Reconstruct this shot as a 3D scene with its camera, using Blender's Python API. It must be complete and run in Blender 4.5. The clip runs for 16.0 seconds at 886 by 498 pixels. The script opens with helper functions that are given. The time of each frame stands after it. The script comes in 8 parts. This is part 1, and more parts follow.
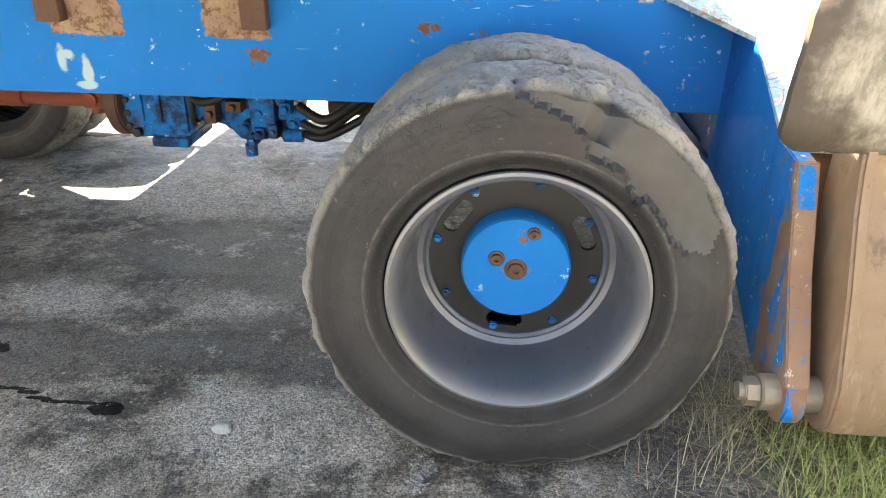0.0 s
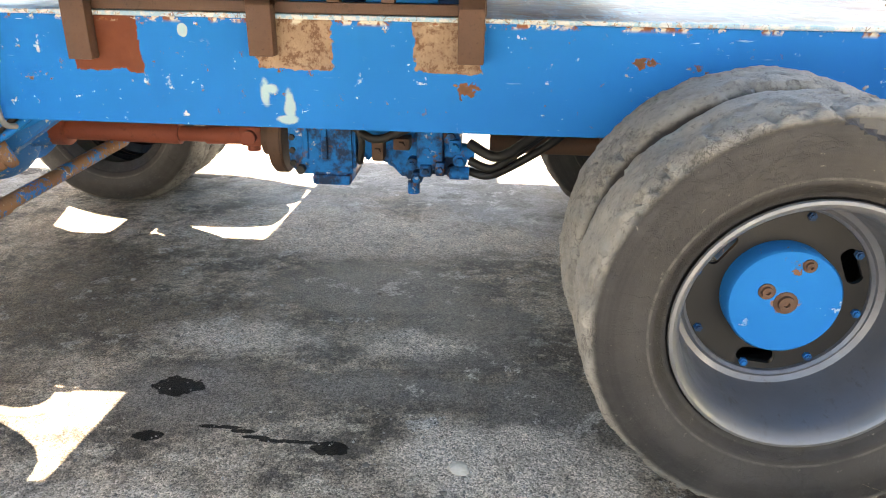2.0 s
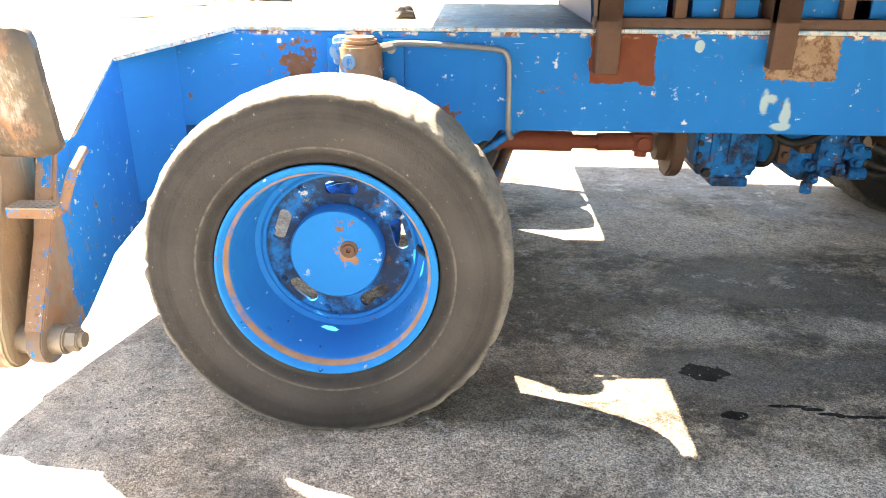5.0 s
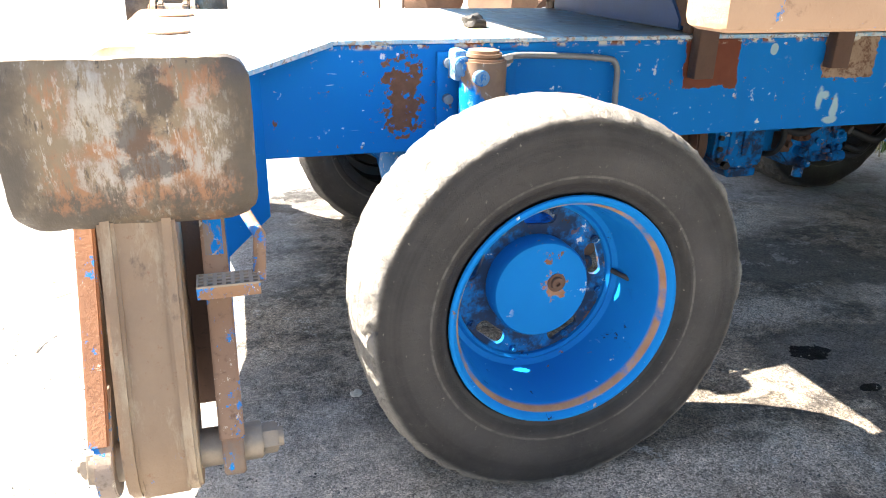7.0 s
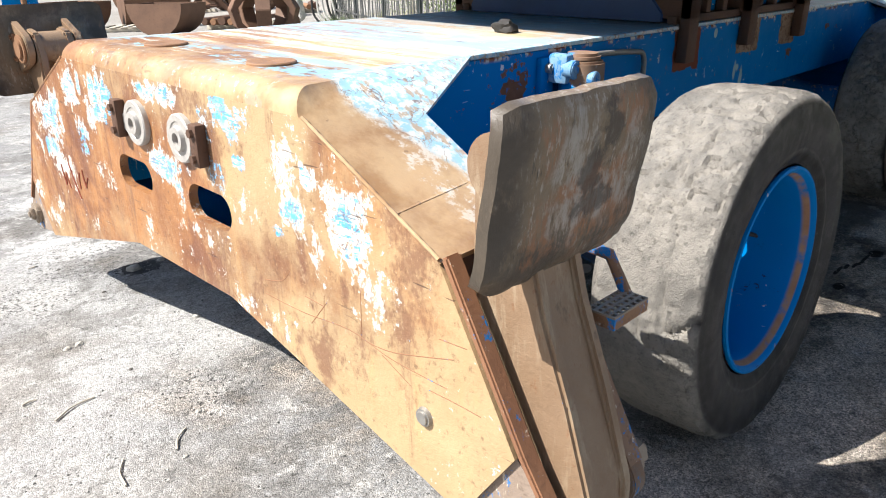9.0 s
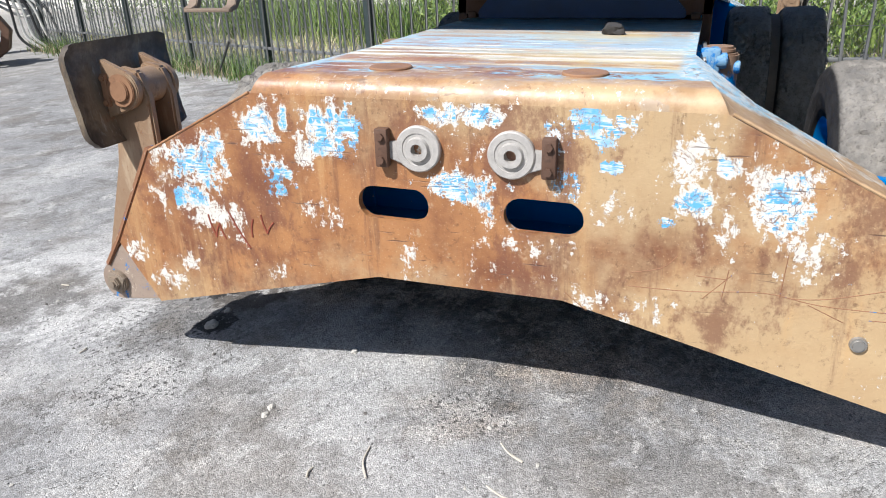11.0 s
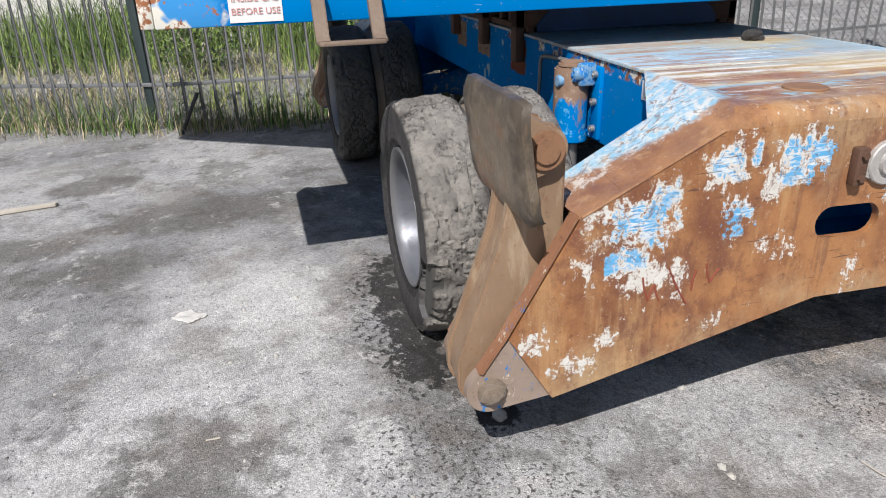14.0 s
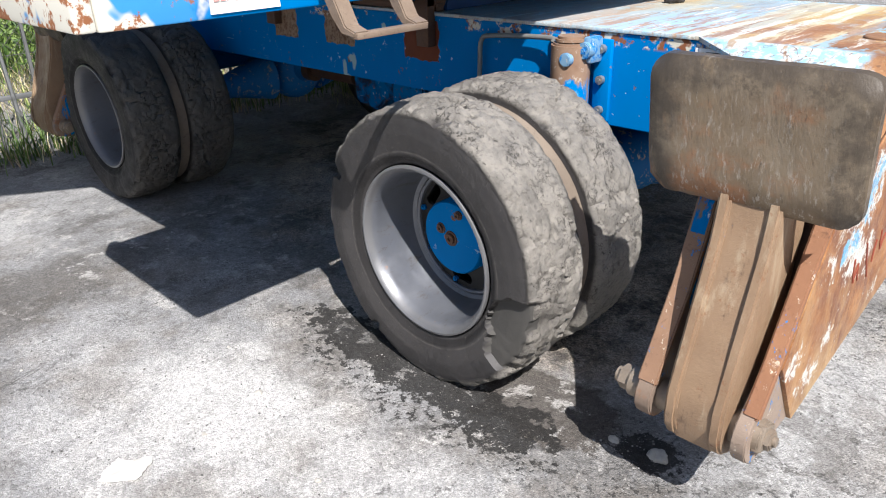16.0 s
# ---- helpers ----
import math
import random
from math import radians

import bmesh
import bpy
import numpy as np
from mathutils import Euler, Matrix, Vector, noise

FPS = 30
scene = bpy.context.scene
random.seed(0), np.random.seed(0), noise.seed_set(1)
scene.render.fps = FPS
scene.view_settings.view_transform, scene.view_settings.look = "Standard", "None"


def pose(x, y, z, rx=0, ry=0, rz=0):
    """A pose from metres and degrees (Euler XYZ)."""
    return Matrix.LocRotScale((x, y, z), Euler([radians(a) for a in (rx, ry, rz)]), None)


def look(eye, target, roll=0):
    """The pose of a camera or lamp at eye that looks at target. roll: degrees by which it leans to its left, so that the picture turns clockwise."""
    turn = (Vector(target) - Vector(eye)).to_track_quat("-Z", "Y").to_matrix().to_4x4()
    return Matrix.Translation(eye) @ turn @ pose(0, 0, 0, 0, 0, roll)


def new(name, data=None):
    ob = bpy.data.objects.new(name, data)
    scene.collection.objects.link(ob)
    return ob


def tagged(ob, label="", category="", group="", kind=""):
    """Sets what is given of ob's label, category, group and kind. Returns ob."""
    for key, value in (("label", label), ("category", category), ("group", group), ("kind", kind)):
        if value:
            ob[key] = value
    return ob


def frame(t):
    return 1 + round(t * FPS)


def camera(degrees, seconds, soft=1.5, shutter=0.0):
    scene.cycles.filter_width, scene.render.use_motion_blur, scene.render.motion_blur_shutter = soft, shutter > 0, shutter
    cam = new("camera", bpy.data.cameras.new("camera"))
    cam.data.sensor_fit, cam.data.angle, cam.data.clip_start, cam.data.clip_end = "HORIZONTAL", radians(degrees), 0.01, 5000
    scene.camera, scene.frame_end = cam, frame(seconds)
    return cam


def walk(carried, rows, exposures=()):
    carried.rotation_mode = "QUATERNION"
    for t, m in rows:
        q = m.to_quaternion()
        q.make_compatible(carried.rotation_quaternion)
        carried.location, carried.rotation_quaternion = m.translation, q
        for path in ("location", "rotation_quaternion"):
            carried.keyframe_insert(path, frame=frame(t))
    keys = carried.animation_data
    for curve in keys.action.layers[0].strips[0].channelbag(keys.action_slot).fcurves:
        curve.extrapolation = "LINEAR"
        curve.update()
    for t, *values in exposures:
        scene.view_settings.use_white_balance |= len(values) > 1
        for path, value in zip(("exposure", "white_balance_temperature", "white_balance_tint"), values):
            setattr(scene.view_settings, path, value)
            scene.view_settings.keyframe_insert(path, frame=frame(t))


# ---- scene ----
cam = camera(62.9, 16.0, soft=1.0)
PATH = [
    (0, (0.383, 0.293, 1.382), (0.255, 2.098, 0.53), 0.9),
    (0.5, (0.242, 0.24, 1.384), (0.122, 2.044, 0.53), 1.0),
    (1, (0.111, 0.198, 1.383), (-0.013, 2.031, 0.594), 1.0),
    (1.5, (-0.062, 0.25, 1.348), (-0.188, 2.107, 0.616), 1.0),
    (2, (-0.307, 0.263, 1.312), (-0.444, 2.121, 0.584), 1.0),
    (2.5, (-0.617, 0.124, 1.34), (-0.754, 1.987, 0.626), 1.0),
    (3, (-0.962, 0.043, 1.311), (-1.094, 1.903, 0.586), 0.9),
    (3.5, (-1.346, 0.035, 1.32), (-1.467, 1.896, 0.599), 0.9),
    (4, (-1.677, -0.002, 1.318), (-1.788, 1.86, 0.597), 0.8),
    (4.5, (-1.961, -0.071, 1.365), (-2.056, 1.795, 0.652), 0.4),
    (5, (-2.183, -0.068, 1.346), (-2.263, 1.798, 0.632), 0.4),
    (5.2, (-2.276, -0.039, 1.332), (-2.361, 1.826, 0.616), 0.3),
    (7.3, (-3.628, 0.385, 1.389), (-2.943, 2.124, 0.675), 0.2),
    (7.5, (-3.752, 0.456, 1.411), (-2.981, 2.16, 0.701), -0.2),
    (8, (-4.081, 0.611, 1.408), (-3.125, 2.221, 0.706), -0.6),
    (8.2, (-4.24, 0.665, 1.435), (-3.192, 2.208, 0.714), -0.6),
    (8.3, (-4.325, 0.694, 1.428), (-3.231, 2.213, 0.724), -1.0),
    (8.5, (-4.477, 0.8, 1.4), (-3.311, 2.263, 0.692), -0.9),
    (9, (-4.773, 1.142, 1.413), (-3.452, 2.457, 0.688), -1.3),
    (9.5, (-5.106, 1.467, 1.435), (-3.649, 2.641, 0.73), -1.5),
    (9.7, (-5.238, 1.6, 1.46), (-3.735, 2.718, 0.761), -1.6),
    (11.8, (-6.005, 3.436, 1.602), (-4.201, 3.816, 0.826), -2.8),
    (12, (-5.991, 3.643, 1.634), (-4.177, 3.973, 0.858), -2.6),
    (12.5, (-6.013, 4.133, 1.636), (-4.177, 4.319, 0.865), -2.6),
    (13, (-5.946, 4.581, 1.63), (-4.103, 4.667, 0.858), -2.5),
    (13.5, (-5.749, 5.015, 1.678), (-3.911, 4.897, 0.899), -2.9),
    (14, (-5.65, 5.414, 1.705), (-3.864, 4.988, 0.913), -2.9),
    (14.5, (-5.418, 5.739, 1.693), (-3.754, 4.981, 0.882), -2.9),
    (15, (-5.05, 6.03, 1.696), (-3.512, 5.048, 0.876), -2.9),
    (15.5, (-4.752, 6.303, 1.709), (-3.319, 5.181, 0.88), -3.0),
    (16, (-4.303, 6.439, 1.657), (-3.002, 5.188, 0.795), -2.9),
]
EXPOSURES = [(0, 4.16, 8500, 12), (1.5, 4.26, 8850, 13), (3.0, 4.26, 9150, 14), (5, 4.02, 8950, 13), (7.3, 2.84, 6900, 11), (8.0, 1.94, 6700, 11), (8.5, 1.70, 6550, 10), (9.0, 1.31, 6450, 10), (9.5, 0.74, 6250, 10), (12, 0.80, 6100, 12), (13.5, 0.39, 6200, 13), (15, 0.66, 6250, 12), (16, 0.97, 6250, 12)]
walk(cam, [(t, look(eye, target, roll)) for t, eye, target, roll in PATH], EXPOSURES)

# ---- light ----
SUN_WAY = Vector((-0.74, 0.395, 1.0)).normalized()
sky_world = bpy.data.worlds.new("sky")
scene.world = sky_world
sky_world.use_nodes = True
wn = sky_world.node_tree.nodes
wl = sky_world.node_tree.links
wn.clear()
sky_tex = wn.new("ShaderNodeTexSky")
sky_tex.sky_type, sky_tex.sun_disc = "NISHITA", False
sky_tex.sun_elevation = math.asin(SUN_WAY.z)
sky_tex.sun_rotation = math.atan2(SUN_WAY.x, SUN_WAY.y)
sky_tex.dust_density = 2.0
sky_bg = wn.new("ShaderNodeBackground")
sky_bg.inputs["Strength"].default_value = 0.050
sky_out = wn.new("ShaderNodeOutputWorld")
wl.new(sky_tex.outputs[0], sky_bg.inputs[0])
wl.new(sky_bg.outputs[0], sky_out.inputs[0])
sun_data = bpy.data.lights.new("sun", "SUN")
sun_data.energy, sun_data.angle, sun_data.color = 4.4, radians(0.55), (1.0, 0.96, 0.90)
sun = new("sun", sun_data)
sun.matrix_world = look((-20, 15, 30), Vector((-20, 15, 30)) - SUN_WAY)

# ---- materials ----


class Nodes:
    """A small builder for node materials."""

    def __init__(self, name, rough=0.6, metal=0.0):
        self.mat = bpy.data.materials.new(name)
        self.mat.use_nodes = True
        self.tree = self.mat.node_tree
        self.shader = self.tree.nodes["Principled BSDF"]
        self.shader.inputs["Roughness"].default_value = rough
        self.shader.inputs["Metallic"].default_value = metal
        self.coord = self.tree.nodes.new("ShaderNodeTexCoord").outputs["Object"]
        self.split = None

    def add(self, kind, **inputs):
        node = self.tree.nodes.new(kind)
        return node

    def link(self, a, b):
        self.tree.links.new(a, b)

    def put(self, socket, value):
        if isinstance(value, (int, float)):
            socket.default_value = value
        elif isinstance(value, tuple):
            socket.default_value = (*value, 1.0) if len(value) == 3 and socket.type == "RGBA" else value
        else:
            self.link(value, socket)

    def mapped(self, scale=(1, 1, 1), move=(0, 0, 0), turn=(0, 0, 0)):
        node = self.tree.nodes.new("ShaderNodeMapping")
        node.inputs["Scale"].default_value, node.inputs["Location"].default_value = scale, move
        node.inputs["Rotation"].default_value = turn
        self.link(self.coord, node.inputs["Vector"])
        return node.outputs[0]

    def noise(self, scale, detail=4.0, rough=0.6, at=None, warp=0.0):
        node = self.tree.nodes.new("ShaderNodeTexNoise")
        node.inputs["Scale"].default_value, node.inputs["Detail"].default_value = scale, detail
        node.inputs["Roughness"].default_value, node.inputs["Distortion"].default_value = rough, warp
        self.link(at or self.coord, node.inputs["Vector"])
        return node.outputs["Fac"]

    def cells(self, scale, at=None, feature="F1"):
        node = self.tree.nodes.new("ShaderNodeTexVoronoi")
        node.feature = feature
        node.inputs["Scale"].default_value = scale
        self.link(at or self.coord, node.inputs["Vector"])
        return node.outputs["Distance"]

    def cell_tone(self, scale, at=None):
        """A random value for each cell."""
        node = self.tree.nodes.new("ShaderNodeTexVoronoi")
        node.inputs["Scale"].default_value = scale
        self.link(at or self.coord, node.inputs["Vector"])
        sep = self.tree.nodes.new("ShaderNodeSeparateColor")
        self.link(node.outputs["Color"], sep.inputs[0])
        return sep.outputs[0]

    def scaled(self, color, by):
        node = self.tree.nodes.new("ShaderNodeVectorMath")
        node.operation = "SCALE"
        self.link(color, node.inputs[0])
        self.put(node.inputs["Scale"], by)
        return node.outputs[0]

    def step(self, value, low, high, to_low=0.0, to_high=1.0):
        node = self.tree.nodes.new("ShaderNodeMapRange")
        node.interpolation_type = "SMOOTHSTEP"
        self.put(node.inputs[0], value)
        for i, v in enumerate((low, high, to_low, to_high)):
            node.inputs[i + 1].default_value = v
        return node.outputs[0]

    def math(self, how, a, b=0.0, clamp=False):
        node = self.tree.nodes.new("ShaderNodeMath")
        node.operation, node.use_clamp = how, clamp
        self.put(node.inputs[0], a)
        self.put(node.inputs[1], b)
        return node.outputs[0]

    def mix(self, fac, a, b):
        node = self.tree.nodes.new("ShaderNodeMix")
        node.data_type = "RGBA"
        self.put(node.inputs[0], fac)
        self.put(node.inputs[6], a)
        self.put(node.inputs[7], b)
        return node.outputs[2]

    def axis(self, which):
        if self.split is None:
            self.split = self.tree.nodes.new("ShaderNodeSeparateXYZ")
            self.link(self.coord, self.split.inputs[0])
        return self.split.outputs[which]

    def block(self, centre, size, ragged=0.1, grain=26.0, hard=0.02):
        """1 inside a ragged rectangle in x and z, 0 outside."""
        sep = self.tree.nodes.new("ShaderNodeSeparateXYZ")
        self.link(self.mapped((1 / size[0], 1, 1 / size[1]), (-centre[0] / size[0], 0, -centre[1] / size[1])), sep.inputs[0])
        far = self.math("MAXIMUM", self.math("ABSOLUTE", sep.outputs[0]), self.math("ABSOLUTE", sep.outputs[2]))
        n = self.math("MULTIPLY", self.math("SUBTRACT", self.noise(grain, 5, 0.65), 0.5), ragged * 2)
        return self.step(self.math("ADD", far, n), 1.0 + hard, 1.0 - hard)

    def blob(self, centre, size, ragged=0.6, grain=9.0, hard=0.12):
        """1 inside a ragged patch round centre, 0 outside."""
        at = self.mapped((1 / size[0], 1 / size[1], 1 / size[2]), tuple(-c / s for c, s in zip(centre, size)))
        length = self.tree.nodes.new("ShaderNodeVectorMath")
        length.operation = "LENGTH"
        self.link(at, length.inputs[0])
        n = self.math("MULTIPLY", self.math("SUBTRACT", self.noise(grain, 5, 0.65), 0.5), ragged * 2)
        return self.step(self.math("ADD", length.outputs["Value"], n), 1.0 + hard, 1.0 - hard)

    def field(self, spots, grow=1.0):
        """Distance, in half sizes, to the nearest of spots (y, z, half width, half height)."""
        out = None
        for y, z, a, b in spots:
            u = self.math("MULTIPLY", self.math("SUBTRACT", self.axis(1), y), 1 / (a * grow))
            v = self.math("MULTIPLY", self.math("SUBTRACT", self.axis(2), z), 1 / (b * grow))
            d = self.math("ADD", self.math("MULTIPLY", u, u), self.math("MULTIPLY", v, v))
            out = d if out is None else self.math("MINIMUM", out, d)
        return self.math("SQRT", out)

    def random(self):
        return self.tree.nodes.new("ShaderNodeObjectInfo").outputs["Random"]

    def island(self):
        return self.tree.nodes.new("ShaderNodeNewGeometry").outputs["Random Per Island"]

    def color(self, value):
        self.put(self.shader.inputs["Base Color"], value)

    def rough(self, value):
        self.put(self.shader.inputs["Roughness"], value)

    def bump(self, height, strength=0.3, distance=0.01):
        node = self.tree.nodes.new("ShaderNodeBump")
        node.inputs["Strength"].default_value, node.inputs["Distance"].default_value = strength, distance
        self.put(node.inputs["Height"], height)
        self.link(node.outputs[0], self.shader.inputs["Normal"])


def most(n, values):
    out = values[0]
    for v in values[1:]:
        out = n.math("MAXIMUM", out, v)
    return out


BLUE = (0.0045, 0.16, 0.62)
CY, CX = 3.345, -1.10


def blue_paint(name, wear=0.5, dirt=0.4):
    n = Nodes(name, 0.38)
    n.shader.inputs["Specular IOR Level"].default_value = 0.03
    col = n.mix(n.noise(1.6, 3), (0.0006, 0.140, 0.410), (0.0012, 0.200, 0.540))
    streak = n.noise(6, 4, 0.6, n.mapped((1.0, 1.0, 0.12)))
    col = n.mix(n.step(streak, 0.55, 0.8, 0, dirt * 0.5), col, (0.012, 0.07, 0.19))
    chips = n.step(n.noise(24, 8, 0.72), 0.672 - 0.05 * wear, 0.684 - 0.05 * wear)
    areas = n.step(n.noise(3.1, 3), 0.38, 0.54)
    chips = n.math("MULTIPLY", chips, areas)
    dots = n.step(n.noise(48, 4, 0.6, n.mapped((1, 1, 1), (3, 1, 8))), 0.752 - 0.03 * wear, 0.765 - 0.03 * wear)
    chips = n.math("MAXIMUM", chips, dots)
    chipcol = n.mix(n.step(n.noise(9, 2), 0.45, 0.55), (0.56, 0.63, 0.64), (0.20, 0.10, 0.055))
    col = n.mix(chips, col, chipcol)
    scr = n.step(n.noise(70, 3, 0.5, n.mapped((0.10, 0.3, 1.0), (0, 0, 0), (0, 0.5, 0))), 0.70, 0.73)
    scr = n.math("MULTIPLY", scr, n.step(n.noise(2.3, 2), 0.50, 0.62))
    col = n.mix(n.math("MULTIPLY", scr, 0.75), col, (0.34, 0.52, 0.66))
    n.color(col)
    n.rough(n.step(n.noise(14, 4), 0.3, 0.7, 0.28, 0.5))
    n.bump(n.math("ADD", n.math("MULTIPLY", chips, -1.0), n.math("MULTIPLY", n.noise(60, 3), 0.25)), 0.35, 0.004)
    return n


def frame_paint():
    """Blue chassis paint with the rubbed patches under the brackets."""
    n = blue_paint("chassis_blue_paint", 1.0, 0.35)
    base = n.shader.inputs["Base Color"].links[0].from_socket
    side = CY - 0.63
    bare = n.mix(n.noise(14, 7, 0.72, n.mapped((1, 1, 0.5))), (0.15, 0.082, 0.050), (0.45, 0.335, 0.235))
    bare = n.mix(n.step(n.noise(42, 8, 0.8, n.mapped((1, 1, 0.9))), 0.47, 0.60, 0, 0.85), bare, (0.13, 0.065, 0.04))
    red = n.mix(n.noise(12, 4), (0.13, 0.04, 0.025), (0.20, 0.07, 0.04))
    zc = 1.06
    m_red = most(n, [n.block((-1.645, zc), (0.12, 0.10), 0.30, 16)])
    m_bare = most(n, [n.block((-0.995, zc + 0.005), (0.13, 0.085), 0.26, 22), n.block((-0.48, zc + 0.005), (0.115, 0.085), 0.26, 22)])
    rust = most(n, [n.blob((-2.85, side, 1.005), (0.062, 0.4, 0.075), 3.2, 26, 0.10), n.blob((-2.855, side, 0.90), (0.055, 0.4, 0.055), 3.6, 34, 0.08), n.blob((-2.30, side, 0.84), (0.050, 0.4, 0.026), 2.6, 30, 0.08), n.blob((-0.42, side, 0.93), (0.030, 0.4, 0.022), 3.0, 40, 0.1), n.blob((0.15, side, 1.03), (0.035, 0.4, 0.016), 3.0, 40, 0.1)])
    flakes = n.step(n.noise(17, 7, 0.74, n.mapped((1, 1, 1.3), (8, 2, 4))), 0.672, 0.679)
    flakes = n.math("MULTIPLY", flakes, n.step(n.axis(1), CY + 0.2, CY, 0.1, 1.0))
    white = most(n, [n.blob((-1.02, side, 0.855), (0.018, 3, 0.055), 0.8, 14, 0.25), n.blob((-1.03, side, 0.81), (0.035, 3, 0.015), 0.8, 20, 0.25), n.blob((-1.105, side, 0.895), (0.018, 3, 0.045), 0.9, 14, 0.25), n.blob((-1.085, side, 0.915), (0.028, 3, 0.018), 0.7, 16, 0.25),
                     n.blob((-1.37, side, 1.10), (0.018, 3, 0.022), 0.3, 30, 0.1)])
    top = n.math("MULTIPLY", n.step(n.axis(2), 1.120, 1.135), n.step(n.noise(11, 5, 0.7), 0.5, 0.56))
    topcol = n.mix(n.step(n.noise(23, 2), 0.45, 0.55), (0.60, 0.57, 0.47), (0.25, 0.10, 0.05))
    col = n.mix(flakes, base, n.mix(n.step(n.noise(33, 3), 0.46, 0.54), (0.55, 0.58, 0.56), (0.30, 0.16, 0.085)))
    col = n.mix(rust, col, n.mix(n.noise(30, 4), (0.10, 0.045, 0.028), (0.24, 0.12, 0.07)))
    col = n.mix(n.math("MULTIPLY", white, 0.8), col, (0.42, 0.55, 0.50))
    col = n.mix(m_bare, col, bare)
    col = n.mix(m_red, col, red)
    col = n.mix(top, col, topcol)
    n.color(col)
    return n.mat


def rust_color(n):
    """Brown-orange rust, tan where dust lies in it and where near-side glare is painted in, with purple-brown runs."""
    a = n.mix(n.step(n.noise(2.1, 6, 0.66), 0.36, 0.64), (0.165, 0.062, 0.030), (0.37, 0.175, 0.068))
    # glare of the near side put into the rust as extra tan
    near = n.math("ADD", n.step(n.axis(1), CY + 0.5, CY - 1.1, 0.0, 0.60), n.step(n.axis(2), 0.66, 0.42, 0.0, 0.22))
    tan = n.step(n.math("ADD", n.noise(1.7, 6, 0.66, n.mapped((1, 1, 1), (9, 2, 5))), n.math("MULTIPLY", near, 0.36)), 0.50, 0.74, 0, 0.9)
    a = n.mix(tan, a, n.mix(n.noise(6, 5, 0.65), (0.36, 0.238, 0.122), (0.53, 0.405, 0.235)))
    run = n.noise(9, 6, 0.68, n.mapped((1, 1, 0.13)))
    a = n.mix(n.step(run, 0.52, 0.68, 0, 0.45), a, (0.50, 0.315, 0.145))
    a = n.mix(n.step(n.noise(11, 6, 0.70, n.mapped((1, 1, 0.10), (3, 5, 0))), 0.56, 0.68, 0, 0.55), a, (0.135, 0.055, 0.034))
    a = n.mix(n.step(n.noise(3.4, 7, 0.72, n.mapped((1, 1, 0.7), (4, 8, 2))), 0.53, 0.63, 0, 0.7), a, (0.15, 0.058, 0.036))
    a = n.mix(n.step(n.noise(38, 6, 0.75), 0.55, 0.70, 0, 0.55), a, (0.085, 0.038, 0.022))
    a = n.mix(n.step(n.noise(13, 7, 0.74, n.mapped((1, 1, 1), (2, 2, 9))), 0.60, 0.68, 0, 0.5), a, (0.46, 0.34, 0.21))
    return n.mix(n.step(n.noise(110, 3), 0.60, 0.72, 0, 0.5), a, (0.52, 0.37, 0.21))


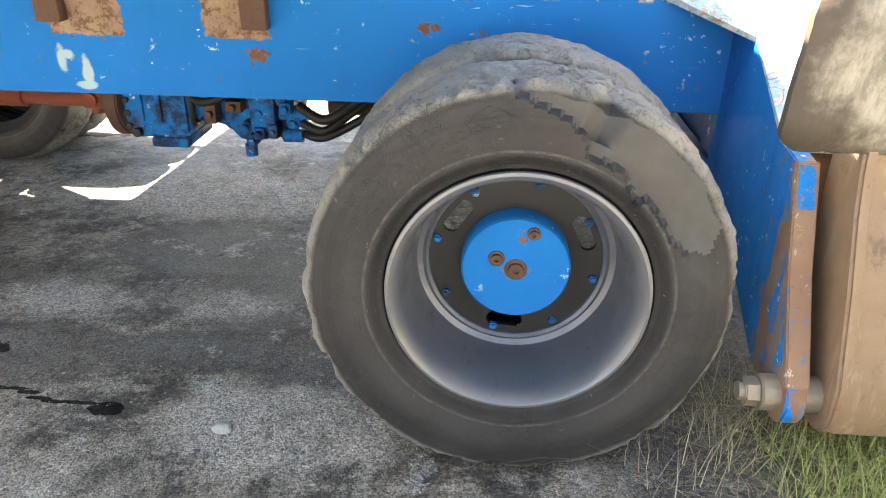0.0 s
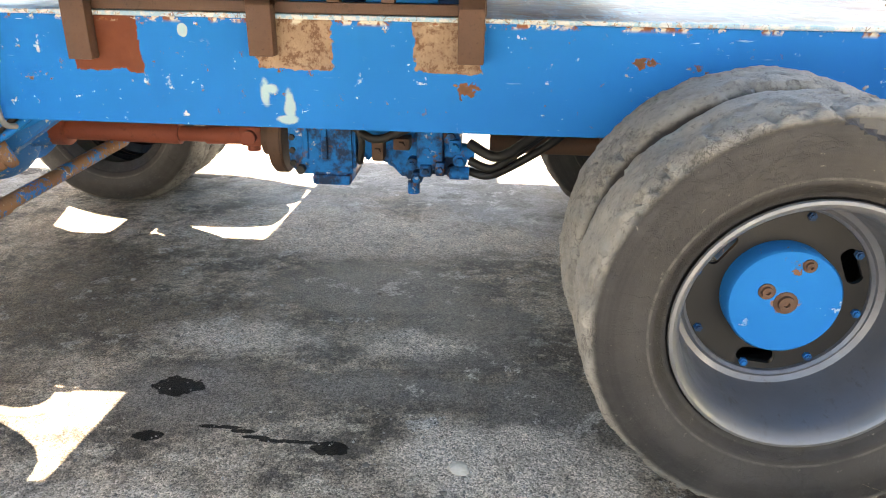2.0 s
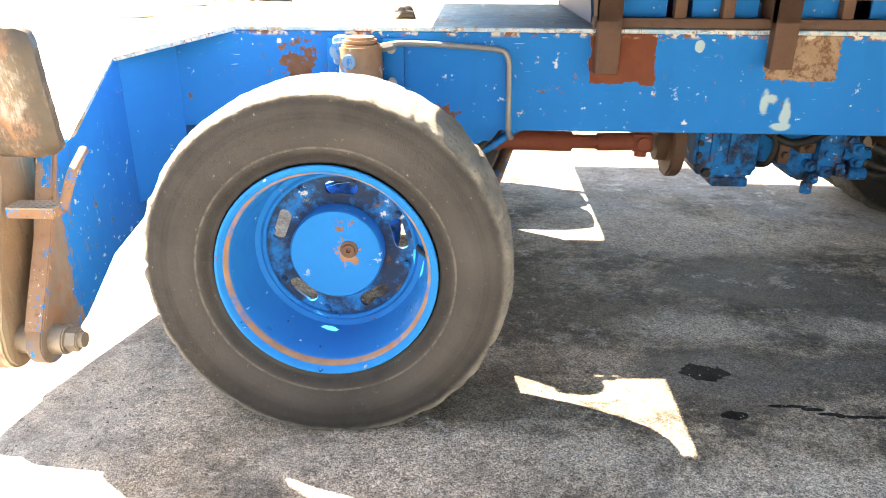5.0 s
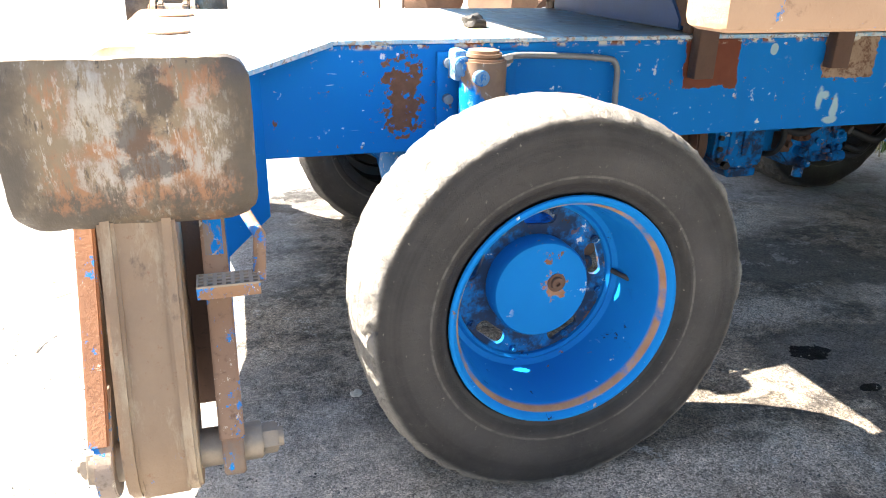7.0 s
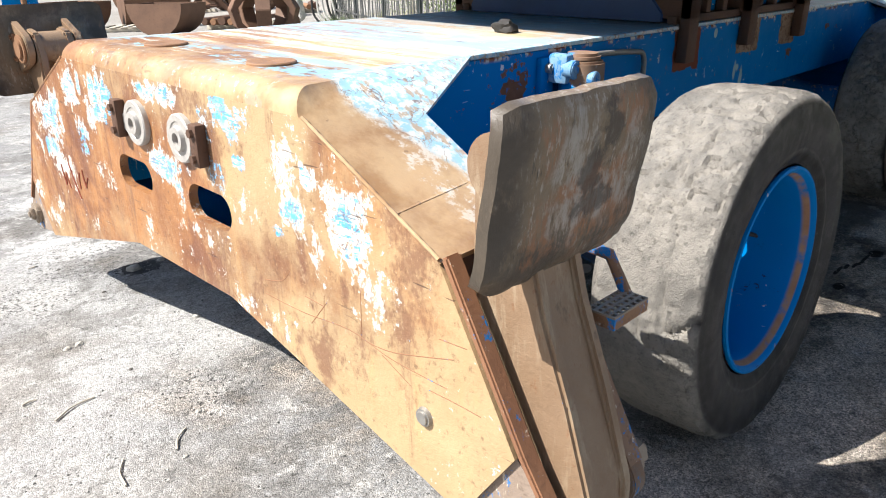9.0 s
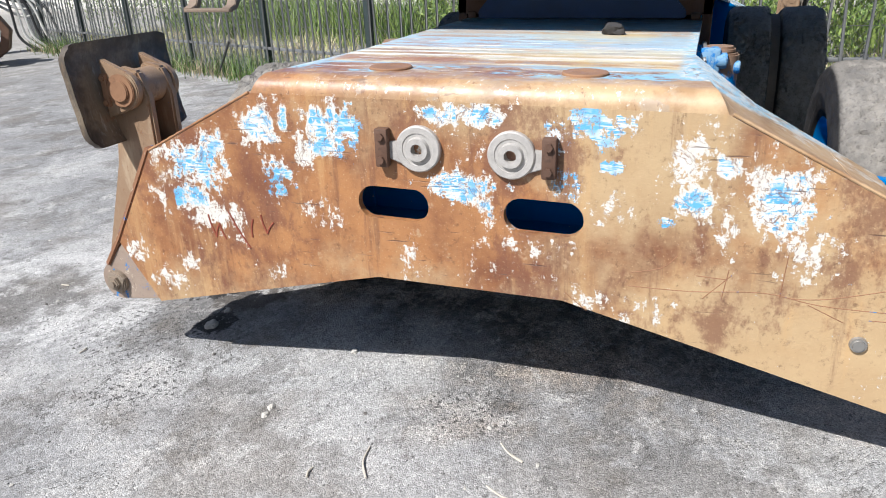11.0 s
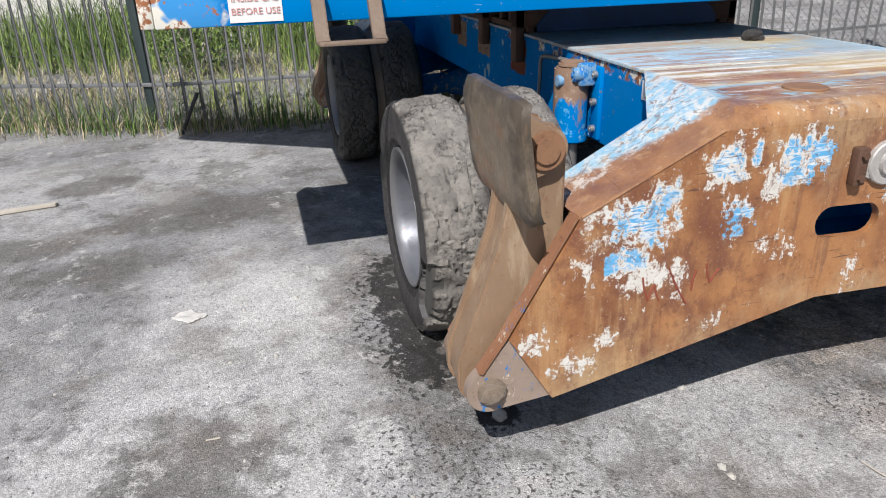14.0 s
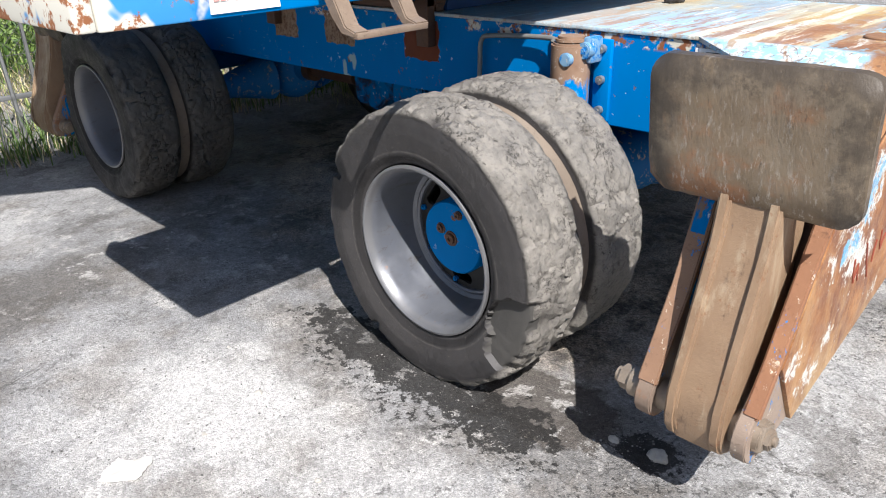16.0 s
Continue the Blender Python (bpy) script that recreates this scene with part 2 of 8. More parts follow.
def blade_paint():
    """Rust-worn front of the end box with islands of scratched blue and white paint."""
    n = Nodes("worn_blade_rust", 0.62)
    rust = rust_color(n)
    both = [  # offset from the middle, height, half sizes
        (0.99, 0.875, 0.12, 0.085), (1.06, 0.76, 0.08, 0.05), (0.91, 0.945, 0.06, 0.045), (0.67, 0.845, 0.075, 0.07), (0.436, 1.008, 0.115, 0.085), (0.72, 1.03, 0.05, 0.05), (0.62, 1.05, 0.02, 0.04), (0.67, 0.98, 0.035, 0.018),
        (0.02, 0.845, 0.11, 0.05), (0.06, 1.07, 0.07, 0.03), (-0.05, 1.07, 0.08, 0.03), (-0.085, 0.76, 0.03, 0.06), (-0.30, 1.01, 0.05, 0.06), (-0.40, 1.05, 0.11, 0.065), (-0.33, 0.87, 0.06, 0.05),
        (-0.78, 0.945, 0.035, 0.03), (-0.69, 0.84, 0.06, 0.035), (-0.93, 0.85, 0.075, 0.085), (-0.62, 0.77, 0.03, 0.02), (-0.46, 0.93, 0.05, 0.02)]
    white = [
        (0.94, 0.69, 0.09, 0.05), (0.51, 0.725, 0.07, 0.05), (1.36, 0.51, 0.045, 0.035), (1.19, 0.73, 0.04, 0.04), (1.11, 0.49, 0.04, 0.03), (1.23, 0.40, 0.06, 0.03), (0.70, 0.49, 0.04, 0.03), (0.21, 0.57, 0.06, 0.06),
        (-0.227, 0.671, 0.11, 0.03), (-0.53, 1.06, 0.05, 0.05), (-0.66, 0.95, 0.04, 0.05), (-1.0, 0.745, 0.05, 0.04), (-0.86, 0.92, 0.03, 0.03), (-0.44, 0.80, 0.09, 0.05), (1.12, 0.84, 0.05, 0.08), (0.55, 0.93, 0.03, 0.08), (-0.97, 0.62, 0.04, 0.02)]
    torn = n.math("MULTIPLY", n.math("SUBTRACT", n.noise(15, 6, 0.7, n.mapped((1, 1, 0.8))), 0.5), 1.9)
    r_both = n.step(n.math("ADD", n.field([(CY + d, z, a, b) for d, z, a, b in both], 1.15), torn), 1.40, 0.40)
    r_white = n.step(n.math("ADD", n.field([(CY + d, z, a, b) for d, z, a, b in white], 1.15), torn), 1.9, 0.30)
    fine = n.math("ADD", n.math("MULTIPLY", n.noise(36, 10, 0.8, n.mapped((1, 1, 0.5))), 0.48), n.math("ADD", n.math("MULTIPLY", n.noise(60, 7, 0.75, n.mapped((1, 0.4, 1), (0, 0, 0), (0.5, 0, 0))), 0.24), n.math("MULTIPLY", n.noise(14, 6, 0.65, n.mapped((1, 1, 0.8), (7, 3, 2))), 0.28)))
    sprinkle = n.math("MULTIPLY", n.step(n.noise(2.6, 3), 0.42, 0.64), 0.074)
    level = n.math("ADD", fine, sprinkle)
    p_white = n.step(n.math("ADD", level, n.math("MAXIMUM", n.math("MULTIPLY", r_both, 0.116), n.math("MULTIPLY", r_white, 0.082))), 0.612, 0.619)
    p_blue = n.step(n.math("ADD", fine, n.math("MULTIPLY", r_both, 0.126)), 0.612, 0.617)
    paint = n.math("MAXIMUM", p_white, p_blue)
    wtone = n.mix(n.noise(34, 5), (0.48, 0.45, 0.39), (0.73, 0.72, 0.68))
    btone = n.mix(n.noise(16, 5), (0.055, 0.30, 0.58), (0.15, 0.42, 0.66))
    # scratches through the blue to the white coat
    lines = []
    for k, (turn, squeeze) in enumerate(((0.5, 0.10), (-0.75, 0.12), (1.45, 0.14))):
        w = n.noise(24, 4, 0.6, n.mapped((1, squeeze, 1), (k * 3, k, 0), (turn, 0, 0)), 0.25)
        lines.append(n.step(n.math("ABSOLUTE", n.math("SUBTRACT", w, 0.5)), 0.024, 0.010))
    btone = n.mix(n.math("MULTIPLY", most(n, lines), n.step(n.noise(8, 4, 0.6, n.mapped((1, 1, 1), (6, 0, 4))), 0.40, 0.54, 0.12, 0.9)), btone, (0.68, 0.69, 0.67))
    btone = n.mix(n.step(n.noise(21, 7, 0.78, n.mapped((1, 1, 1), (1, 2, 8))), 0.60, 0.62), btone, (0.64, 0.64, 0.60))
    col = n.mix(p_blue, n.mix(p_white, rust, wtone), btone)
    hair = n.noise(11, 5, 0.6, n.mapped((1, 1, 1), (5, 5, 5)), 1.2)
    hair = n.step(n.math("ABSOLUTE", n.math("SUBTRACT", hair, 0.5)), 0.014, 0.004)
    col = n.mix(n.math("MULTIPLY", hair, n.math("MULTIPLY", paint, 0.8)), col, (0.16, 0.075, 0.04))
    scr = n.step(n.noise(90, 3, 0.5, n.mapped((0.2, 0.06, 1.0), (0, 0, 0), (0.45, 0, 0))), 0.68, 0.71)
    scr = n.math("MULTIPLY", scr, n.step(n.noise(1.9, 2), 0.45, 0.58))
    col = n.mix(n.math("MULTIPLY", scr, 0.75), col, (0.075, 0.04, 0.03))
    n.color(col)
    n.rough(n.math("SUBTRACT", n.step(n.noise(16, 4), 0.3, 0.7, 0.36, 0.62), n.math("MULTIPLY", paint, 0.10)))
    n.bump(n.math("ADD", n.math("ADD", n.math("MULTIPLY", paint, 0.5), n.noise(85, 4)), n.math("MULTIPLY", scr, -1.0)), 0.4, 0.004)
    return n.mat


def deck_paint():
    """Deck worn in bands across the chassis: cream, light blue and rust."""
    n = Nodes("worn_deck_paint", 0.6)
    rust = rust_color(n)
    x = n.math("ADD", n.axis(0), n.math("ADD", n.math("MULTIPLY", n.math("SUBTRACT", n.noise(1.0, 6, 0.68, n.mapped((5.0, 0.9, 1))), 0.5), 0.16), n.math("MULTIPLY", n.math("SUBTRACT", n.noise(1.0, 7, 0.75, n.mapped((30.0, 4.0, 4), (3, 1, 0))), 0.5), 0.10)))
    cream, pale_blue, white = (0.60, 0.51, 0.33), (0.33, 0.48, 0.54), (0.70, 0.67, 0.59)
    col = n.mix(n.step(n.noise(1.0, 7, 0.74, n.mapped((9.0, 5.0, 4), (0, 5, 0))), 0.53, 0.57, 0, 0.9), rust, (0.25, 0.47, 0.58))
    for lo, hi, tone, k in ((-3.50, -3.455, pale_blue, 0.9), (-3.455, -3.42, cream, 0.9), (-3.42, -3.33, (0.40, 0.215, 0.10), 0.65), (-3.33, -3.28, cream, 0.9), (-3.28, -3.235, white, 0.95), (-3.235, -3.19, (0.50, 0.37, 0.19), 0.8), (-3.19, -3.15, white, 0.95), (-3.15, -3.02, (0.46, 0.46, 0.38), 0.9), (-3.02, -2.5, (0.30, 0.42, 0.49), 0.9)):
        m = n.math("MULTIPLY", n.step(x, lo - 0.006, lo + 0.006), n.step(x, hi + 0.006, hi - 0.006))
        col = n.mix(n.math("MULTIPLY", m, k), col, tone)
    col = n.mix(n.step(n.noise(1.0, 7, 0.72, n.mapped((26.0, 3.0, 4), (7, 2, 0))), 0.57, 0.60, 0, 0.75), col, white)
    col = n.mix(n.step(n.noise(1.0, 7, 0.74, n.mapped((20.0, 2.5, 4), (2, 8, 0))), 0.59, 0.62, 0, 0.75), col, rust)
    yellow = n.math("MULTIPLY", n.step(n.noise(1.3, 4, 0.6, n.mapped((1.6, 1, 1), (3, 3, 0))), 0.50, 0.66, 0, 0.6), n.step(n.axis(1), CY + 0.3, CY - 0.4, 0.15, 1.0))
    burnt = n.math("MULTIPLY", n.step(n.noise(1.0, 8, 0.74, n.mapped((16.0, 1.6, 4), (5, 3, 0))), 0.50, 0.55, 0, 0.8), n.step(n.axis(1), CY - 0.5, CY + 0.4, 0.25, 1.0))
    col = n.mix(burnt, col, n.mix(n.noise(9, 5), (0.20, 0.085, 0.038), (0.40, 0.20, 0.09)))
    col = n.mix(yellow, col, (0.56, 0.40, 0.13))
    back = n.step(n.axis(0), -2.75, -2.3)
    col = n.mix(n.math("MULTIPLY", back, n.step(n.noise(4, 5), 0.25, 0.6, 0.25, 0.85)), col, (0.36, 0.38, 0.37))
    # the fold is rubbed to a smooth tan
    fold = n.step(n.math("ADD", n.axis(0), n.math("MULTIPLY", n.math("SUBTRACT", n.noise(8, 6, 0.7), 0.5), 0.16)), -3.655, -3.70)
    rubbed = n.mix(n.step(n.noise(5, 6, 0.7), 0.35, 0.62), (0.30, 0.18, 0.09), (0.49, 0.345, 0.20))
    side_tan = n.step(n.axis(1), CY + 0.5, CY - 0.6, 0.2, 0.75)
    col = n.mix(n.math("MULTIPLY", fold, 0.85), col, n.mix(side_tan, rust, rubbed))
    nicks = n.math("MULTIPLY", n.step(n.noise(34, 9, 0.8, n.mapped((1, 1, 0.6), (3, 7, 1))), 0.60, 0.61), fold)
    col = n.mix(nicks, col, n.mix(n.noise(30, 4), (0.48, 0.45, 0.39), (0.72, 0.71, 0.67)))
    col = n.mix(n.math("MULTIPLY", n.step(n.noise(20, 8, 0.76, n.mapped((1, 1, 0.3), (8, 1, 5))), 0.58, 0.64, 0, 0.6), fold), col, (0.12, 0.052, 0.032))
    shoulder = n.step(n.math("ABSOLUTE", n.math("SUBTRACT", n.axis(1), CY)), 0.60, 0.64)
    ragged = n.math("ADD", n.axis(2), n.math("MULTIPLY", n.math("SUBTRACT", n.noise(5, 7, 0.72), 0.5), 0.20))
    left = n.math("SUBTRACT", 1.0, n.step(n.math("ADD", n.axis(0), n.math("MULTIPLY", n.math("SUBTRACT", n.noise(7, 6, 0.7, n.mapped((1, 1, 1), (6, 0, 0))), 0.5), 0.16)), -3.62, -3.66))
    run = n.math("MULTIPLY", n.math("SUBTRACT", n.axis(0), -3.622), 1.1)
    paint = n.math("MULTIPLY", n.step(n.math("ADD", ragged, run), 1.04, 1.10, 0, 0.9), left)
    tone = n.mix(n.step(n.noise(30, 6, 0.75), 0.46, 0.56), (0.25, 0.46, 0.58), (0.55, 0.58, 0.56))
    tone = n.mix(n.step(n.noise(26, 5, 0.7, n.mapped((1, 0.25, 1), (0, 0, 0), (0, 0, 0.6))), 0.57, 0.61, 0, 0.8), tone, (0.36, 0.24, 0.13))
    hair = n.step(n.math("ABSOLUTE", n.math("SUBTRACT", n.noise(6, 5, 0.6, None, 1.0), 0.5)), 0.010, 0.004)
    tone = n.mix(n.math("MULTIPLY", hair, 0.8), tone, (0.16, 0.075, 0.04))
    scuffs = n.math("MULTIPLY", n.step(n.noise(26, 9, 0.8, n.mapped((0.6, 0.35, 1), (1, 4, 0), (0, 0, 0.5))), 0.50, 0.57, 0, 0.75), left)
    col = n.mix(shoulder, col, n.mix(paint, n.mix(scuffs, n.mix(side_tan, rust, rubbed), (0.60, 0.57, 0.51)), tone))
    scr = n.step(n.noise(80, 3, 0.5, n.mapped((0.3, 0.12, 1.0), (0, 0, 0), (0, 0, 0.5))), 0.69, 0.72)
    col = n.mix(n.math("MULTIPLY", scr, 0.5), col, (0.10, 0.055, 0.04))
    n.color(col)
    n.rough(n.step(n.noise(16, 4), 0.3, 0.7, 0.30, 0.55))
    n.bump(n.math("ADD", n.noise(70, 4), n.math("MULTIPLY", x, 3.0)), 0.25, 0.003)
    return n.mat


def rusty(name, dark=(0.13, 0.06, 0.035), light=(0.36, 0.20, 0.10), blue=0.0, scale=1.0):
    n = Nodes(name, 0.7)
    col = n.mix(n.noise(3.5 * scale, 5, 0.65), dark, light)
    col = n.mix(n.step(n.noise(45 * scale, 4, 0.7), 0.55, 0.75, 0, 0.6), col, tuple(c * 0.55 for c in dark))
    if blue:
        m = n.step(n.math("ADD", n.math("MULTIPLY", n.noise(12 * scale, 9, 0.8), 0.6), n.math("MULTIPLY", n.noise(40 * scale, 8, 0.78, n.mapped((1, 1, 0.4))), 0.4)), 0.60 - blue, 0.615 - blue)
        col = n.mix(m, col, (0.002, 0.16, 0.46))
        w = n.step(n.noise(26 * scale, 9, 0.8, n.mapped((1, 1, 0.6), (4, 2, 1))), 0.62 - blue * 0.2, 0.635 - blue * 0.2)
        col = n.mix(w, col, (0.55, 0.48, 0.38))
    n.color(col)
    n.bump(n.noise(90 * scale, 4, 0.7), 0.4, 0.004)
    return n.mat


def rubber_paint(rim_radius, full, dust=0.92, lift=1.0, cracked=1.0, pale=1.0):
    """Black rubber, dusty and scuffed towards the tread. Works in the wheel's own space."""
    n = Nodes("worn_rubber", 0.85)
    n.shader.inputs["Specular IOR Level"].default_value = 0.36
    sep = n.tree.nodes.new("ShaderNodeSeparateXYZ")
    n.link(n.coord, sep.inputs[0])
    r = n.math("SQRT", n.math("ADD", n.math("POWER", sep.outputs[0], 2.0), n.math("POWER", sep.outputs[2], 2.0)))
    side = n.mix(n.noise(9, 7, 0.7), tuple(c * lift for c in (0.013, 0.0122, 0.0125)), tuple(c * lift for c in (0.033, 0.031, 0.0305)))
    side = n.mix(n.step(n.noise(1, 4, 0.6, n.mapped((3, 3, 3))), 0.5, 0.75, 0, 0.4), side, (0.057, 0.053, 0.051))
    ring = n.tree.nodes.new("ShaderNodeCombineXYZ")
    n.link(r, ring.inputs[0])
    bands = n.noise(38, 4, 0.7, ring.outputs[0])
    side = n.mix(n.step(bands, 0.42, 0.66, 0, 0.16), side, (0.070, 0.064, 0.060))
    # bead groove drawn as a dark ring in the colour
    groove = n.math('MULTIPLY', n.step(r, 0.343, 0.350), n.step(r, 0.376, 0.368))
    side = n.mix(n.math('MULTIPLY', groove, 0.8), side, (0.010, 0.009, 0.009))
    ridge = n.math('MULTIPLY', n.step(r, 0.376, 0.379), n.step(r, 0.386, 0.382))
    side = n.mix(n.math('MULTIPLY', ridge, n.step(n.noise(30, 5, 0.7), 0.4, 0.6, 0.15, 0.6)), side, (0.12, 0.11, 0.098))
    # sheen painted as a paler ring in the sidewall colour
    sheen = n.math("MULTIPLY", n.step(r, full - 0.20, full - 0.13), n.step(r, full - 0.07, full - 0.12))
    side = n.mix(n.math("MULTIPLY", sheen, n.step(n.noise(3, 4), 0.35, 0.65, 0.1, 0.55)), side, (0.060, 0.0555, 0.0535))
    side = n.mix(n.step(n.noise(70, 4, 0.7), 0.66, 0.70, 0, 0.6), side, (0.19, 0.17, 0.145))
    tread = n.mix(n.step(n.noise(12, 8, 0.75), 0.35, 0.65), tuple(c * pale for c in (0.175, 0.163, 0.145)), tuple(c * pale for c in (0.29, 0.268, 0.235)))
    rips = None
    for k, (size, stretch, thin) in enumerate(((7.0, (1, 1, 0.5), 0.012), (11.0, (0.6, 1, 1), 0.011), (21.0, (1, 0.7, 1), 0.014))):
        w = n.noise(size, 6, 0.66, n.mapped(stretch, (k * 3, k, 5)), 0.25)
        line = n.step(n.math('ABSOLUTE', n.math('SUBTRACT', w, 0.5)), thin, thin * 0.25)
        line = n.math('MULTIPLY', line, n.step(n.noise(4.3, 3, 0.6, n.mapped((1, 1, 1), (k * 5, 2, k))), 0.50, 0.60))
        rips = line if rips is None else n.math('MAXIMUM', rips, line)
    rips = n.math('MAXIMUM', rips, n.math('MULTIPLY', n.step(n.noise(26, 5, 0.7), 0.64, 0.70), 0.8))
    rips = n.math('MULTIPLY', rips, cracked)
    tread = n.mix(n.math('MULTIPLY', rips, 0.8), tread, (0.030, 0.027, 0.024))
    tread = n.mix(n.step(n.noise(70, 3), 0.55, 0.7, 0, 0.5), tread, (0.06, 0.055, 0.05))
    # crevice darkening put into the tread colour, by radius
    tread = n.mix(n.step(n.math("ADD", r, n.math("MULTIPLY", n.noise(90, 4), 0.004)), full - 0.036, full - 0.012), (0.045, 0.041, 0.037), tread)
    edge = n.math("ADD", r, n.math("MULTIPLY", n.math("SUBTRACT", n.noise(16, 4), 0.5), 0.03))
    mask = n.step(edge, full - 0.040, full - 0.024, 0, dust)
    n.color(n.mix(mask, side, tread))
    n.rough(n.step(n.noise(12, 4), 0.3, 0.7, 0.44, 0.75))
    relief = n.math("ADD", n.math("MULTIPLY", n.noise(48, 8, 0.78), 0.8), n.math("SUBTRACT", n.math("MULTIPLY", n.noise(170, 4, 0.7), 0.9), rips))
    n.bump(n.math("MULTIPLY", relief, n.math("ADD", 0.25, mask)), 0.75, 0.007)
    return n.mat


def plain(name, color, rough=0.6, metal=0.0, vary=0.25, scale=20, bump=0.15):
    n = Nodes(name, rough, metal)
    n.color(n.mix(n.noise(scale, 5, 0.65), tuple(c * (1 - vary) for c in color), tuple(min(1, c * (1 + vary)) for c in color)))
    if bump:
        n.bump(n.noise(scale * 4, 4, 0.7), bump, 0.004)
    return n.mat


def asphalt_paint():
    n = Nodes("old_asphalt", 0.85)
    flat = n.mapped((1, 1, 0.15))
    stone, tone = n.cells(210, flat), n.cell_tone(210, flat)
    big, bigtone = n.cells(90, flat), n.cell_tone(90, flat)
    col = n.mix(n.noise(1.1, 6, 0.65), (0.150, 0.149, 0.149), (0.33, 0.328, 0.324))
    col = n.mix(n.step(n.noise(0.45, 4, 0.6, n.mapped((1, 1, 1), (7, 3, 0))), 0.48, 0.66, 0, 0.75), col, (0.43, 0.425, 0.412))
    col = n.mix(n.step(n.noise(3.1, 5, 0.7, n.mapped((1, 1, 1), (2, 9, 0))), 0.56, 0.68, 0, 0.6), col, (0.50, 0.48, 0.45))
    col = n.mix(n.step(n.noise(2.2, 5, 0.65, n.mapped((1, 1, 1), (5, 1, 0))), 0.55, 0.66, 0, 0.65), col, (0.085, 0.078, 0.070))
    old = n.math("ADD", n.math("MULTIPLY", n.noise(1.25, 8, 0.70, n.mapped((1, 1, 1), (3, 12, 0))), 0.86), n.math("MULTIPLY", n.noise(19, 6, 0.7, n.mapped((1, 1, 1), (9, 1, 0))), 0.14))
    col = n.mix(n.step(old, 0.52, 0.57, 0, 0.5), col, (0.115, 0.105, 0.094))
    col = n.mix(n.step(old, 0.46, 0.41, 0, 0.4), col, (0.44, 0.43, 0.41))
    crack = n.step(n.math("ABSOLUTE", n.math("SUBTRACT", n.noise(1.1, 7, 0.68, n.mapped((1, 1, 1), (2, 4, 0)), 0.6), 0.5)), 0.004, 0.0015)
    col = n.mix(n.math("MULTIPLY", crack, 0.7), col, (0.06, 0.055, 0.05))
    # browner, dirtier ground under and beside the machine
    under = most(n, [n.blob((-1.3, 3.0, 0), (2.2, 1.25, 3), 0.6, 1.6, 0.25), n.blob((-2.4, 3.6, 0), (0.9, 1.0, 3), 0.7, 2, 0.4), n.blob((-1.0, 1.75, 0), (2.2, 0.55, 3), 0.7, 2.4, 0.35)])
    dirt = n.mix(n.step(n.math("ADD", n.math("MULTIPLY", n.noise(2.6, 8, 0.72, n.mapped((1, 1, 1), (4, 6, 0))), 0.68), n.math("MULTIPLY", n.noise(17, 8, 0.78, n.mapped((1, 1, 1), (2, 3, 0))), 0.32)), 0.43, 0.57), (0.046, 0.037, 0.029), (0.42, 0.345, 0.270))
    dirt = n.mix(n.step(n.noise(7, 7, 0.72, n.mapped((1, 1.6, 1), (1, 6, 0))), 0.52, 0.62, 0, 0.7), dirt, (0.46, 0.405, 0.335))
    col = n.mix(n.math("MULTIPLY", under, 0.9), col, dirt)
    brown = most(n, [n.blob((-2.08, 2.95, 0), (0.33, 0.55, 3), 0.8, 2.6, 0.5), n.blob((-1.55, 2.75, 0), (0.35, 0.2, 3), 0.8, 3, 0.5), n.blob((-2.2, 2.15, 0), (0.35, 0.22, 3), 0.9, 3, 0.5)])
    col = n.mix(n.math("MULTIPLY", brown, 0.75), col, n.mix(n.noise(14, 6, 0.7), (0.045, 0.033, 0.024), (0.17, 0.128, 0.092)))
    wet = most(n, [n.blob((-0.78, 3.12, 0), (0.42, 0.28, 3), 0.6, 3.5, 0.3), n.blob((-0.42, 2.75, 0), (0.26, 0.35, 3), 0.6, 4, 0.3), n.blob((-0.12, 2.25, 0), (0.20, 0.28, 3), 0.7, 5, 0.3), n.blob((-1.25, 2.25, 0), (0.28, 0.20, 3), 0.7, 5, 0.4),
                   n.blob((-3.20, 2.10, 0), (0.17, 0.10, 3), 1.8, 14, 0.2), n.blob((-0.55, 2.32, 0), (0.5, 0.10, 3), 0.9, 5, 0.4)])
    col = n.mix(n.math("MULTIPLY", wet, 0.82), col, n.mix(n.noise(20, 6, 0.7), (0.032, 0.032, 0.034), (0.15, 0.149, 0.152)))
    rim = n.math("MULTIPLY", wet, n.math("SUBTRACT", 1.0, wet))
    col = n.mix(n.math("MULTIPLY", rim, 2.2, True), col, (0.055, 0.050, 0.045))
    worn = most(n, [n.blob((-1.25, 2.63, 0), (0.28, 0.13, 3), 0.9, 5, 0.5), n.blob((-0.60, 2.64, 0), (0.20, 0.10, 3), 0.9, 6, 0.5), n.blob((-0.20, 1.96, 0), (0.34, 0.20, 3), 0.6, 6, 0.2),
                    n.blob((-2.25, 1.70, 0), (0.55, 0.16, 3), 1.0, 5, 0.5), n.blob((-1.2, 1.62, 0), (0.5, 0.14, 3), 1.0, 6, 0.5), n.blob((-3.25, 2.0, 0), (0.3, 0.3, 3), 1.0, 5, 0.5), n.blob((-1.05, 3.75, 0), (0.9, 0.30, 3), 0.9, 4, 0.5)])
    col = n.mix(n.math("MULTIPLY", worn, n.step(n.noise(18, 6, 0.75), 0.36, 0.62, 0.5, 0.95)), col, (0.58, 0.51, 0.44))
